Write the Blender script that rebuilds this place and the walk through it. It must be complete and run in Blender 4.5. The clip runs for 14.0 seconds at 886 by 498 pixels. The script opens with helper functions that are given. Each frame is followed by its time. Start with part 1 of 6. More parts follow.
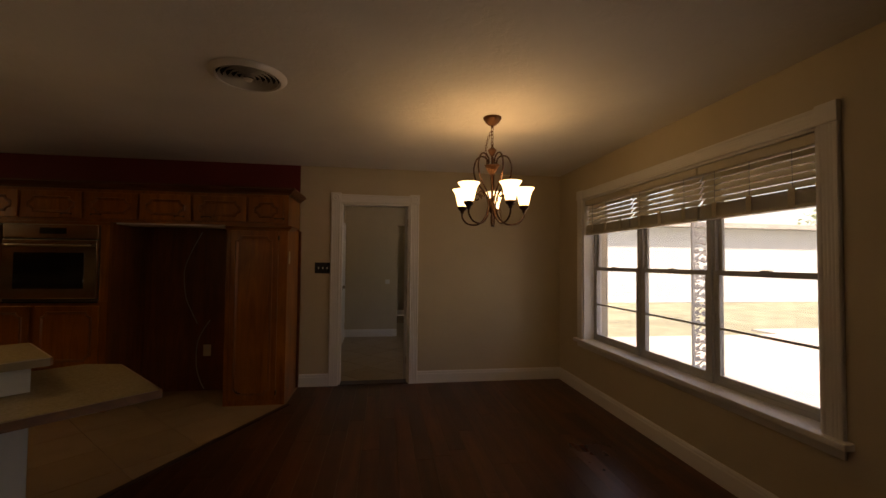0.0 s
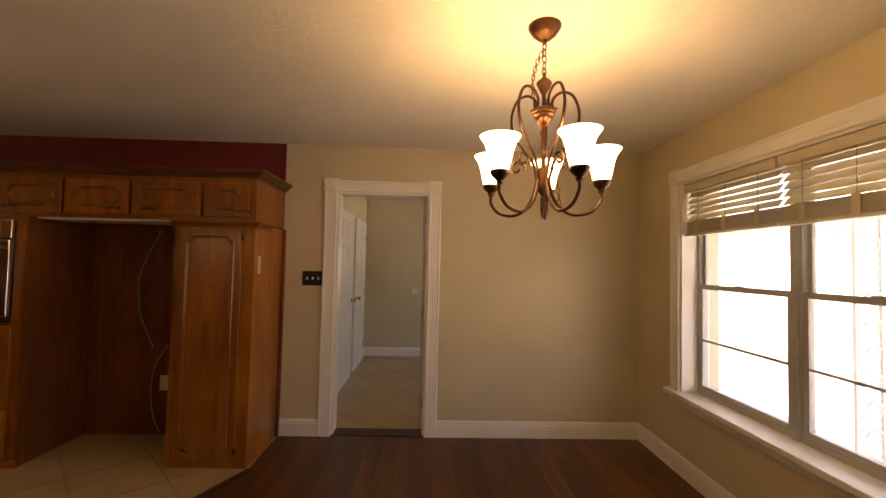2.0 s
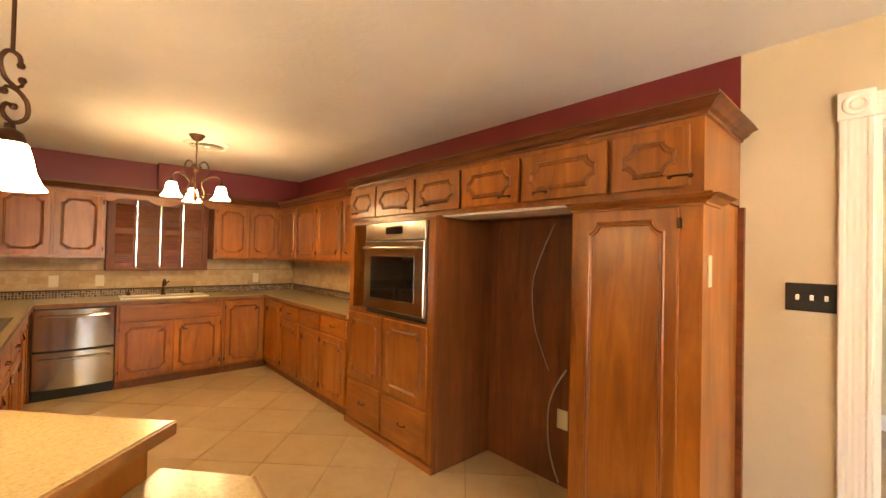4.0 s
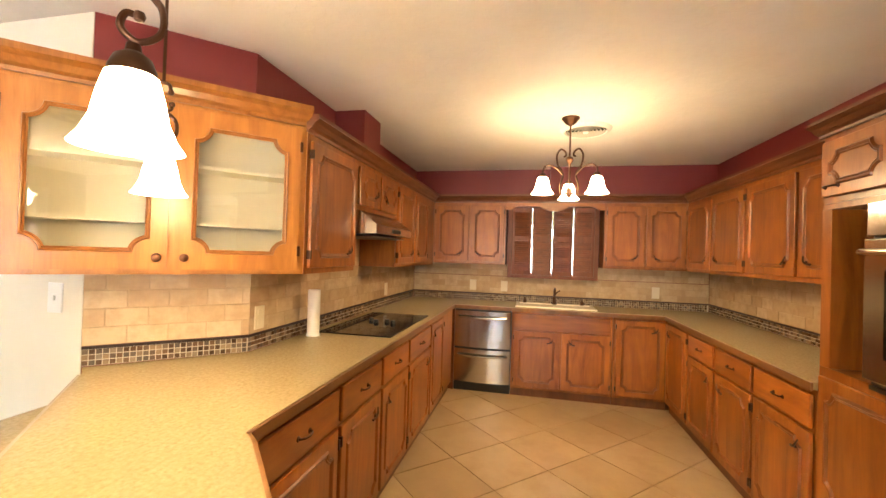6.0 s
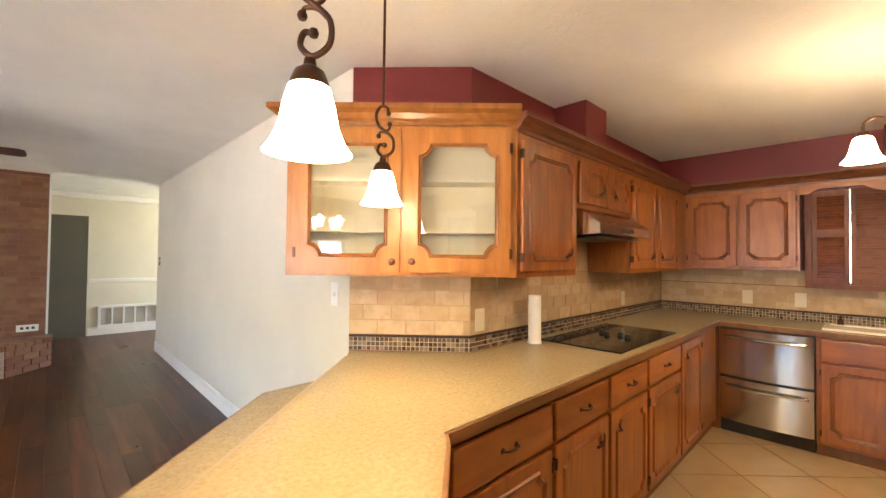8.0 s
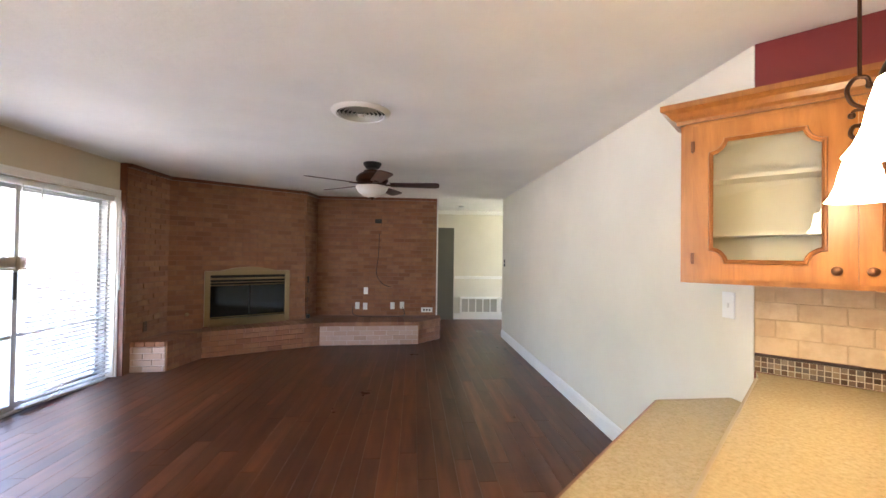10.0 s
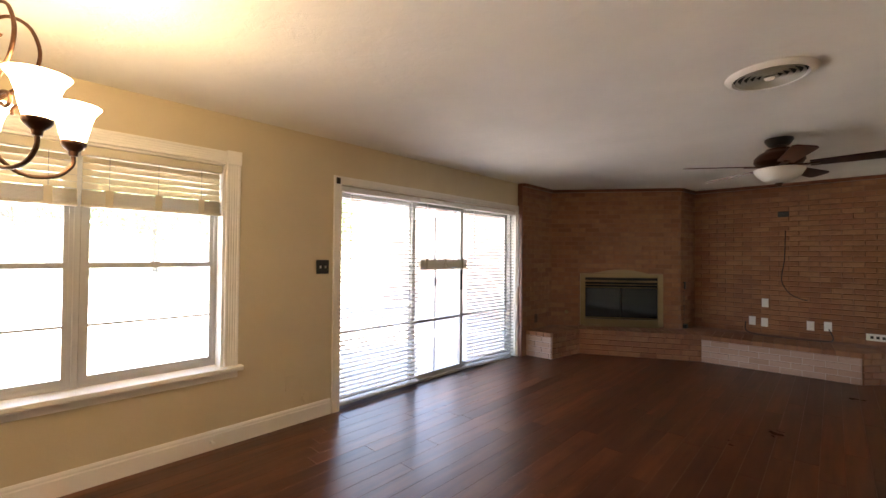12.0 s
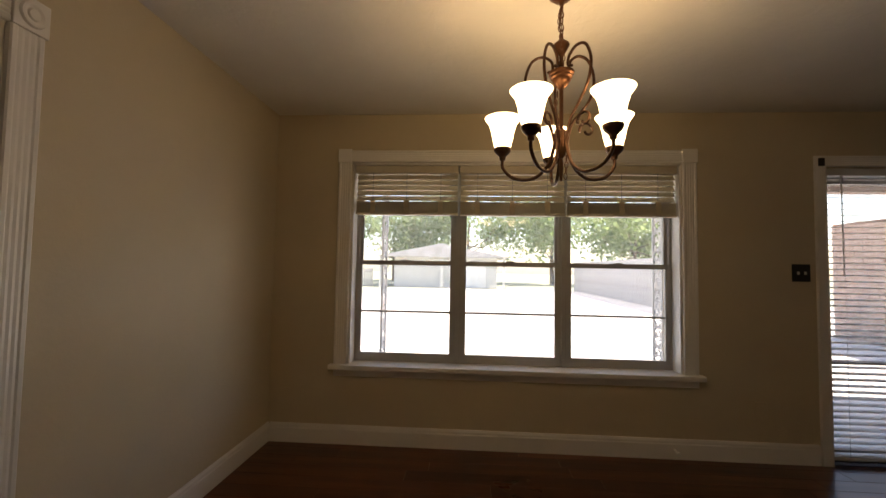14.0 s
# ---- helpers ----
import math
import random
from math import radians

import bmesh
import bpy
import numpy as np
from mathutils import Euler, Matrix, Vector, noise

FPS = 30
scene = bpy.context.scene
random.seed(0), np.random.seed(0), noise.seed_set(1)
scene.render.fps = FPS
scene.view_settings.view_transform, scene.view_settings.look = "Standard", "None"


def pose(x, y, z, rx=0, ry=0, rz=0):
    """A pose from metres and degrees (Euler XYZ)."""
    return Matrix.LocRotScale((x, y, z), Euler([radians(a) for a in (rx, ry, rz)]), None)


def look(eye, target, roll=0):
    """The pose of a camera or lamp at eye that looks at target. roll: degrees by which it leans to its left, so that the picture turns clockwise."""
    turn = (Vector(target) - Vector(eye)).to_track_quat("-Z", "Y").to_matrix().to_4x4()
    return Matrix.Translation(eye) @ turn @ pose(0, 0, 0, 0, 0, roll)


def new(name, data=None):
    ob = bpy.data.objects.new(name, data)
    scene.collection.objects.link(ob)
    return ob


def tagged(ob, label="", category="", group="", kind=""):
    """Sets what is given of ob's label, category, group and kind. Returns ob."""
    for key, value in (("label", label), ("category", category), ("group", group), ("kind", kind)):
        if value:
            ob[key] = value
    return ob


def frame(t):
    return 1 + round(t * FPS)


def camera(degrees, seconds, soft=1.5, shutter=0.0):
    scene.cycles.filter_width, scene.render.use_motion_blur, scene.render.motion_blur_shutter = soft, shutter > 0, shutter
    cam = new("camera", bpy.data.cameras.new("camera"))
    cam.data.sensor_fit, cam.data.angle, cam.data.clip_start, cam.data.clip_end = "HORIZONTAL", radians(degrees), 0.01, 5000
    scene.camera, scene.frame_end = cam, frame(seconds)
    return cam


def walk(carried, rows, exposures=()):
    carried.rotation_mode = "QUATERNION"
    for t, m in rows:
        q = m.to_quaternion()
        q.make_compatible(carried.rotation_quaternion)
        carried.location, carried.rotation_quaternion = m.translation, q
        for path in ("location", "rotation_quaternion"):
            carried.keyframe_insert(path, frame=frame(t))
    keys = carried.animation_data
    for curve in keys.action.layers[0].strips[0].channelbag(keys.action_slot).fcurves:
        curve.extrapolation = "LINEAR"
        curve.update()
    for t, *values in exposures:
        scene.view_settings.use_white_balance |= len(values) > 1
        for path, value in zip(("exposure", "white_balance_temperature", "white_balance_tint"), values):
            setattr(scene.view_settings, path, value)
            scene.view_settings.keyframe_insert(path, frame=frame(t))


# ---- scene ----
cam = camera(95.0, 14.0)
PATH = [
    (0, (0.291, -0.138, 1.37), (0.583, 1.839, 1.435), 0.6),
    (0.5, (0.392, 0.196, 1.405), (0.515, 2.191, 1.468), 0.9),
    (1, (0.486, 0.487, 1.411), (0.625, 2.481, 1.483), 0.9),
    (1.5, (0.601, 0.766, 1.439), (0.705, 2.762, 1.51), 1.0),
    (2, (0.614, 1.07, 1.434), (0.674, 3.068, 1.509), 1.3),
    (2.5, (0.528, 1.38, 1.425), (0.333, 3.369, 1.488), 1.2),
    (3, (0.308, 1.676, 1.382), (-0.354, 3.562, 1.46), 1.2),
    (3.5, (0.077, 1.968, 1.407), (-1.02, 3.639, 1.467), 1.6),
    (4, (-0.138, 2.176, 1.437), (-1.62, 3.518, 1.468), 1.3),
    (4.2, (-0.226, 2.219, 1.432), (-1.843, 3.397, 1.468), 1.3),
    (6.3, (-1.282, 2.701, 1.43), (-3.178, 2.064, 1.458), 1.5),
    (6.5, (-1.358, 2.7, 1.419), (-3.207, 1.938, 1.454), 1.3),
    (7, (-1.458, 2.716, 1.413), (-3.16, 1.668, 1.458), 1.2),
    (7.2, (-1.455, 2.74, 1.403), (-3.113, 1.622, 1.456), 1.2),
    (9.3, (-1.025, 2.634, 1.402), (-1.685, 0.746, 1.43), 0.6),
    (9.5, (-0.986, 2.61, 1.406), (-1.507, 0.68, 1.442), 1.0),
    (9.7, (-0.98, 2.594, 1.414), (-1.329, 0.625, 1.444), 0.9),
    (10, (-0.937, 2.595, 1.418), (-1.083, 0.6, 1.449), 0.8),
    (10.5, (-0.908, 2.585, 1.424), (-0.697, 0.596, 1.456), 0.7),
    (11, (-0.888, 2.604, 1.409), (-0.302, 0.693, 1.448), 0.4),
    (11.5, (-0.822, 2.599, 1.397), (0.191, 0.875, 1.434), 0.5),
    (12, (-0.805, 2.582, 1.396), (0.581, 1.14, 1.429), 0.5),
    (12.5, (-0.781, 2.621, 1.361), (0.751, 1.336, 1.417), 0.7),
    (13, (-0.68, 2.71, 1.386), (0.993, 1.616, 1.426), 0.6),
    (13.5, (-0.636, 2.84, 1.32), (1.284, 2.286, 1.403), 0.7),
    (14, (-0.553, 3.048, 1.278), (1.441, 3.174, 1.374), 1.0),
]
walk(cam, [(t, look(eye, target, roll)) for t, eye, target, roll in PATH],
     exposures=[(0, 1.15, 10000, 29), (0.5, 1.8, 10150, 30), (1, 2.15, 10300, 31), (2, 2.95, 10300, 30), (3, 3.95, 9600, 26), (4.2, 5.27, 9100, 22), (6.5, 5.42, 7000, 18), (7.2, 5.38, 6900, 18), (9.5, 5.0, 6200, 18), (11, 5.02, 6600, 19), (12, 4.2, 7400, 20), (12.5, 3.58, 7700, 20), (13, 3.3, 7700, 20), (13.5, 2.66, 7700, 20), (14, 1.87, 7700, 20)])

# ---- light: sky, one sun, exposure rows are in walk() above ----
world = bpy.data.worlds.new("sky")
scene.world = world
world.use_nodes = True
_wn = world.node_tree
_sky = _wn.nodes.new("ShaderNodeTexSky")
_sky.sky_type = "NISHITA"
_sky.sun_disc = False
_sky.sun_elevation = radians(56)
_sky.sun_rotation = radians(-170.5)
_wn.links.new(_sky.outputs[0], _wn.nodes["Background"].inputs[0])
_wn.nodes["Background"].inputs[1].default_value = 0.15
sun = new("sun", bpy.data.lights.new("sun", "SUN"))
sun.data.energy, sun.data.angle, sun.data.color = 5.0, radians(0.5), (1.0, 0.95, 0.87)
sun.matrix_world = look((-2.0, -12.0, 18.0), (0, 0, 0))

BULB = 0.55        # watts of each visible lamp bulb
GLOW = 1.6        # radiance of the lit glass shades

# ---- materials ----


def material(name, color, rough=0.6, metal=0.0, spec=0.5):
    m = bpy.data.materials.new(name)
    m.use_nodes = True
    b = m.node_tree.nodes["Principled BSDF"]
    b.inputs["Base Color"].default_value = (*color, 1)
    b.inputs["Roughness"].default_value = rough
    b.inputs["Metallic"].default_value = metal
    b.inputs["Specular IOR Level"].default_value = spec
    return m


def nodes_of(m):
    t = m.node_tree
    return t, t.nodes["Principled BSDF"]


def coords(t, scale=(1, 1, 1), rot=(0, 0, 0), source="Object"):
    tc = t.nodes.new("ShaderNodeTexCoord")
    mp = t.nodes.new("ShaderNodeMapping")
    mp.inputs["Scale"].default_value = scale
    mp.inputs["Rotation"].default_value = [radians(a) for a in rot]
    t.links.new(tc.outputs[source], mp.inputs[0])
    return mp.outputs[0]


def noise_tex(t, vec, scale, detail=4, rough=0.55, dist=0.0):
    n = t.nodes.new("ShaderNodeTexNoise")
    n.inputs["Scale"].default_value = scale
    n.inputs["Detail"].default_value = detail
    n.inputs["Roughness"].default_value = rough
    n.inputs["Distortion"].default_value = dist
    t.links.new(vec, n.inputs["Vector"])
    return n.outputs["Fac"]


def ramp(t, fac, stops):
    r = t.nodes.new("ShaderNodeValToRGB")
    while len(r.color_ramp.elements) < len(stops):
        r.color_ramp.elements.new(0.5)
    for e, (p, c) in zip(r.color_ramp.elements, stops):
        e.position, e.color = p, (*c, 1)
    t.links.new(fac, r.inputs[0])
    return r.outputs[0]


def mixc(t, fac, a, b, mode="MIX"):
    m = t.nodes.new("ShaderNodeMix")
    m.data_type, m.blend_type = "RGBA", mode
    for s, v in ((m.inputs[0], fac), (m.inputs[6], a), (m.inputs[7], b)):
        if hasattr(v, "is_linked"):
            t.links.new(v, s)
        elif isinstance(v, tuple):
            s.default_value = (*v, 1)
        else:
            s.default_value = v
    return m.outputs[2]


def bump(t, b, height, strength=0.3, dist=0.01):
    n = t.nodes.new("ShaderNodeBump")
    n.inputs["Strength"].default_value = strength
    n.inputs["Distance"].default_value = dist
    t.links.new(height, n.inputs["Height"])
    t.links.new(n.outputs[0], b.inputs["Normal"])


def paint(name, color, rough, var=0.06, bumps=((60, 0.15),), source="Object"):
    m = material(name, color, rough)
    t, b = nodes_of(m)
    v = coords(t, source=source)
    lo = tuple(c * (1 - var) for c in color)
    hi = tuple(min(1, c * (1 + var)) for c in color)
    t.links.new(ramp(t, noise_tex(t, v, 1.7, 5), [(0.3, lo), (0.7, hi)]), b.inputs["Base Color"])
    bump(t, b, noise_tex(t, v, bumps[0][0], 4), bumps[0][1], 0.004)
    return m


def wood(name, dark, light, rough=0.35, scale=1.0, axis=2, coat=0.0):
    """Grain runs along the given local axis."""
    m = material(name, light, rough)
    t, b = nodes_of(m)
    s = [7 * scale] * 3
    s[axis] = 0.8 * scale
    v = coords(t, tuple(s))
    info = t.nodes.new("ShaderNodeObjectInfo")
    add = t.nodes.new("ShaderNodeVectorMath")
    add.operation = "ADD"
    sc = t.nodes.new("ShaderNodeVectorMath")
    sc.operation = "SCALE"
    sc.inputs[0].default_value = (17, 23, 9)
    t.links.new(info.outputs["Random"], sc.inputs["Scale"])
    t.links.new(v, add.inputs[0])
    t.links.new(sc.outputs[0], add.inputs[1])
    grain = noise_tex(t, add.outputs[0], 1.6, 7, 0.65, 1.2)
    c = ramp(t, grain, [(0.28, dark), (0.5, tuple((a + d) / 2 for a, d in zip(dark, light))), (0.72, light)])
    blot = noise_tex(t, coords(t), 3.1, 3)
    c = mixc(t, ramp(t, blot, [(0.38, (0, 0, 0)), (0.78, (0.55, 0.55, 0.55))]), c, tuple(d * 0.8 for d in dark))
    hue = t.nodes.new("ShaderNodeHueSaturation")
    mr = t.nodes.new("ShaderNodeMapRange")
    mr.inputs[3].default_value, mr.inputs[4].default_value = 0.86, 1.12
    t.links.new(info.outputs["Random"], mr.inputs[0])
    t.links.new(mr.outputs[0], hue.inputs["Value"])
    t.links.new(c, hue.inputs["Color"])
    t.links.new(hue.outputs[0], b.inputs["Base Color"])
    bump(t, b, grain, 0.12, 0.003)
    b.inputs["Coat Weight"].default_value = coat
    b.inputs["Coat Roughness"].default_value = 0.2
    return m


CREAM = (0.60, 0.512, 0.36)
M_WALL = paint("cream_wall_paint", CREAM, 0.6, 0.05, ((55, 0.22),))
M_CEIL = paint("ceiling_texture_paint", (0.78, 0.76, 0.71), 0.7, 0.05, ((22, 0.6),))
# knocked-down plaster: flattened splotches over a fine grain
t, b = nodes_of(M_CEIL)
v = coords(t)
splotch = ramp(t, noise_tex(t, v, 15, 5, 0.6, 0.4), [(0.44, (0, 0, 0)), (0.56, (1, 1, 1))])
bump(t, b, mixc(t, 0.35, splotch, noise_tex(t, v, 70, 3)), 0.22, 0.005)
# cream paint lightened: the daylight on the west and hall walls is in this colour
M_WALLP = paint("daylit_wall_paint", (0.68, 0.635, 0.53), 0.6, 0.04, ((55, 0.22),))
M_RED = paint("dark_red_paint", (0.17, 0.016, 0.017), 0.5, 0.08)
M_TRIM = paint("white_trim_paint", (0.80, 0.78, 0.74), 0.35, 0.03, ((30, 0.05),))
M_DOORW = paint("white_door_paint", (0.72, 0.72, 0.70), 0.4, 0.03, ((30, 0.05),))
M_CAB = wood("honey_stained_cabinet_wood", (0.20, 0.053, 0.008), (0.48, 0.158, 0.025), 0.33, coat=0.25)
M_CABX = wood("honey_stained_rail_wood", (0.20, 0.053, 0.008), (0.47, 0.155, 0.025), 0.33, axis=0, coat=0.3)
# lit copies of the cabinet wood: lamplight on the glass cabinet put into the colour
M_CABLIT = wood("lamplit_cabinet_wood", (0.33, 0.115, 0.022), (0.60, 0.255, 0.06), 0.33, coat=0.25)
M_MOULDLIT = wood("lamplit_moulding_wood", (0.22, 0.075, 0.015), (0.44, 0.17, 0.038), 0.35, coat=0.3)
M_GLAZE = wood("glazed_moulding_wood", (0.15, 0.040, 0.008), (0.38, 0.122, 0.022), 0.35, coat=0.3)
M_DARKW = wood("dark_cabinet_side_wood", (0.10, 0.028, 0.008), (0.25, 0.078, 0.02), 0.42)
M_CROWN = wood("dark_crown_wood", (0.09, 0.024, 0.008), (0.22, 0.066, 0.02), 0.38, axis=0)
M_INSIDE = paint("cream_cabinet_interior", (0.68, 0.64, 0.50), 0.55, 0.03)
M_STEEL = material("brushed_steel", (0.56, 0.53, 0.48), 0.17, 1.0)
t, b = nodes_of(M_STEEL)
bump(t, b, noise_tex(t, coords(t, (3, 3, 160)), 2.0, 3), 0.06, 0.002)
M_STEELD = material("dark_steel", (0.12, 0.12, 0.12), 0.35, 1.0)
M_BLACK = material("black_gloss_glass", (0.008, 0.008, 0.009), 0.06)
M_BLACKP = material("black_plastic", (0.015, 0.014, 0.013), 0.4)
M_BRONZE = material("oil_rubbed_bronze", (0.075, 0.035, 0.02), 0.38, 0.85)
M_BRONZEL = material("rubbed_copper_bronze", (0.145, 0.064, 0.033), 0.38, 0.8)
M_BRASS = material("aged_brass", (0.31, 0.23, 0.13), 0.28, 1.0)
M_PLASTIC = material("ivory_plastic", (0.72, 0.66, 0.52), 0.4)
M_WPLASTIC = material("white_plastic", (0.78, 0.78, 0.76), 0.4)
M_ALU = paint("grey_window_aluminium", (0.42, 0.42, 0.41), 0.45, 0.08)
M_SINK = material("almond_enamel", (0.78, 0.70, 0.55), 0.15)
M_PAPER = material("white_paper", (0.82, 0.80, 0.77), 0.9)
M_BLIND = paint("cream_blind_slat", (0.66, 0.60, 0.46), 0.45, 0.04)
M_WBLIND = material("white_blind_slat", (0.76, 0.75, 0.72), 0.4)
t = M_WBLIND.node_tree
tl_, mx_ = t.nodes.new("ShaderNodeBsdfTranslucent"), t.nodes.new("ShaderNodeMixShader")
tl_.inputs[0].default_value = (0.88, 0.86, 0.83, 1)
mx_.inputs[0].default_value = 0.32
t.links.new(t.nodes["Principled BSDF"].outputs[0], mx_.inputs[1])
t.links.new(tl_.outputs[0], mx_.inputs[2])
t.links.new(mx_.outputs[0], t.nodes["Material Output"].inputs[0])
t = M_BLIND.node_tree
tl_, mx_ = t.nodes.new("ShaderNodeBsdfTranslucent"), t.nodes.new("ShaderNodeMixShader")
tl_.inputs[0].default_value = (0.72, 0.60, 0.40, 1)
mx_.inputs[0].default_value = 0.12
t.links.new(t.nodes["Principled BSDF"].outputs[0], mx_.inputs[1])
t.links.new(tl_.outputs[0], mx_.inputs[2])
t.links.new(mx_.outputs[0], t.nodes["Material Output"].inputs[0])
M_TAPE = paint("tan_blind_tape", (0.56, 0.485, 0.35), 0.8, 0.06)
M_CORD = material("grey_cord", (0.25, 0.24, 0.22), 0.7)
M_CABLE = material("black_cable", (0.02, 0.018, 0.016), 0.5)
M_SHUTTER = wood("dark_red_shutter_wood", (0.10, 0.023, 0.007), (0.24, 0.060, 0.016), 0.5)
M_TEAL = material("teal_glass", (0.15, 0.42, 0.36), 0.1)
# greyer than the white vent frames: shade and dirt put into the colour
M_LOUVRE = paint("shaded_grey_louvre", (0.42, 0.40, 0.35), 0.5, 0.1)
M_DARK = material("dark_cavity", (0.01, 0.009, 0.008), 0.8)
M_TILEW = paint("off_white_face_tile", (0.62, 0.60, 0.55), 0.4, 0.1, ((25, 0.2),))
M_GROUTL = paint("pale_backsplash_grout", (0.46, 0.335, 0.20), 0.9, 0.1)
M_GROUTM = paint("whitish_mosaic_grout", (0.50, 0.43, 0.34), 0.9, 0.08)
M_GROUT = paint("tan_grout", (0.30, 0.22, 0.14), 0.9, 0.12)
M_BARE = paint("brown_threshold_edge", (0.03, 0.012, 0.008), 0.5)

M_STRIP = paint("beige_counter_edge_strip", (0.30, 0.225, 0.125), 0.4, 0.08)

# counter: speckled yellow-beige laminate
M_COUNTER = material("speckled_beige_laminate", (0.5, 0.38, 0.2), 0.22)
t, b = nodes_of(M_COUNTER)
v = coords(t)
c = ramp(t, noise_tex(t, v, 75, 6, 0.7), [(0.3, (0.32, 0.245, 0.13)), (0.5, (0.41, 0.325, 0.185)), (0.72, (0.49, 0.40, 0.25))])
c = mixc(t, ramp(t, noise_tex(t, v, 9, 4), [(0.4, (0, 0, 0)), (0.7, (0.35, 0.35, 0.35))]), c, (0.38, 0.30, 0.16))
t.links.new(c, b.inputs["Base Color"])


def random_tone(name, stops, rough, bump_scale, bump_strength, stain=None, island=False, noise_scale=9, spread=0.45):
    """A piece material: each piece has its own tone, with grain and stains in it."""
    m = material(name, stops[0][1], rough)
    t, b = nodes_of(m)
    if island:
        r = t.nodes.new("ShaderNodeNewGeometry").outputs["Random Per Island"]
    else:
        r = t.nodes.new("ShaderNodeObjectInfo").outputs["Random"]
    g = coords(t, source="Object" if island else "Generated")
    tc = t.nodes.new("ShaderNodeNewGeometry").outputs["Position"]
    c = ramp(t, r, stops)
    n = noise_tex(t, tc, noise_scale, 6, 0.65)
    lo = tuple(x * (1 - spread) for x in stops[len(stops) // 2][1])
    c = mixc(t, ramp(t, n, [(0.42, (0, 0, 0)), (0.75, (0.7, 0.7, 0.7))]), c, stain or lo)
    t.links.new(c, b.inputs["Base Color"])
    bump(t, b, noise_tex(t, tc, bump_scale, 5), bump_strength, 0.004)
    return m


PALEB = [(0.0, (0.36, 0.23, 0.17)), (0.5, (0.43, 0.29, 0.23)), (1.0, (0.45, 0.32, 0.26))]
BRICKS = [(0.0, (0.21, 0.086, 0.040)), (0.35, (0.27, 0.120, 0.056)), (0.7, (0.31, 0.150, 0.074)), (1.0, (0.24, 0.098, 0.050))]
M_BRICK = random_tone("warm_red_brick", BRICKS, 0.85, 90, 0.5, (0.17, 0.075, 0.045))
M_BRICKI = random_tone("warm_red_brick_far", BRICKS, 0.85, 90, 0.5, (0.17, 0.075, 0.045), island=True)
# wing brick paled: its bright, washed-out outdoor light is put into the colour
M_BRICKP = random_tone("washed_out_brick_far", PALEB, 0.85, 90, 0.4, (0.40, 0.27, 0.21), island=True)
# paler brick for two of the hearth's faces
M_BRICKC = random_tone("pale_pink_hearth_brick", PALEB, 0.85, 90, 0.4, (0.40, 0.27, 0.21))
M_MORTARP = paint("pale_hearth_mortar", (0.50, 0.40, 0.34), 0.95, 0.1, ((80, 0.4),))
M_MORTAR = paint("brown_mortar", (0.24, 0.125, 0.08), 0.95, 0.15, ((80, 0.4),))
FTILE = [(0.0, (0.40, 0.28, 0.15)), (0.5, (0.44, 0.315, 0.175)), (1.0, (0.47, 0.345, 0.20))]
M_FTILE = random_tone("beige_ceramic_floor_tile", FTILE, 0.3, 30, 0.12, (0.35, 0.235, 0.12), noise_scale=5)
TRAV = [(0.0, (0.44, 0.30, 0.165)), (0.4, (0.53, 0.385, 0.23)), (1.0, (0.58, 0.44, 0.28))]
M_TRAV = random_tone("tumbled_travertine", TRAV, 0.55, 45, 0.35, (0.36, 0.23, 0.12), noise_scale=14)
M_TRAVI = random_tone("tumbled_travertine_far", TRAV, 0.55, 45, 0.35, (0.36, 0.23, 0.12), island=True, noise_scale=14)
MOS = [(0.0, (0.05, 0.028, 0.018)), (0.3, (0.17, 0.10, 0.06)), (0.55, (0.10, 0.085, 0.075)), (0.8, (0.33, 0.23, 0.14)), (1.0, (0.22, 0.19, 0.16))]
M_MOSI = random_tone("brown_glass_mosaic", MOS, 0.15, 40, 0.05, (0.08, 0.05, 0.035), island=True)

# dark hand-scraped plank: red-brown, long grain, worn lighter patches
M_PLANK = material("dark_walnut_plank", (0.07, 0.02, 0.009), 0.28, spec=0.4)
t, b = nodes_of(M_PLANK)
info = t.nodes.new("ShaderNodeObjectInfo")
v = coords(t, (10, 0.9, 1))
sc = t.nodes.new("ShaderNodeVectorMath")
sc.operation = "SCALE"
sc.inputs[0].default_value = (31, 57, 13)
t.links.new(info.outputs["Random"], sc.inputs["Scale"])
ad = t.nodes.new("ShaderNodeVectorMath")
t.links.new(v, ad.inputs[0])
t.links.new(sc.outputs[0], ad.inputs[1])
gr = noise_tex(t, ad.outputs[0], 1.5, 4, 0.55)
c = ramp(t, gr, [(0.25, (0.033, 0.0100, 0.0045)), (0.5, (0.078, 0.0255, 0.011)), (0.78, (0.145, 0.050, 0.022))])
pos = t.nodes.new("ShaderNodeNewGeometry").outputs["Position"]
worn = noise_tex(t, pos, 1.3, 5, 0.65)
c = mixc(t, ramp(t, worn, [(0.42, (0, 0, 0)), (0.72, (0.5, 0.5, 0.5))]), c, (0.145, 0.056, 0.026))
tone = ramp(t, info.outputs["Random"], [(0.0, (0.70, 0.68, 0.68)), (0.5, (1.0, 0.98, 0.97)), (1.0, (1.36, 1.32, 1.26))])
t.links.new(mixc(t, 1.0, c, tone, "MULTIPLY"), b.inputs["Base Color"])
rr = t.nodes.new("ShaderNodeMapRange")
rr.inputs[3].default_value, rr.inputs[4].default_value = 0.23, 0.36
t.links.new(worn, rr.inputs[0])
t.links.new(rr.outputs[0], b.inputs["Roughness"])


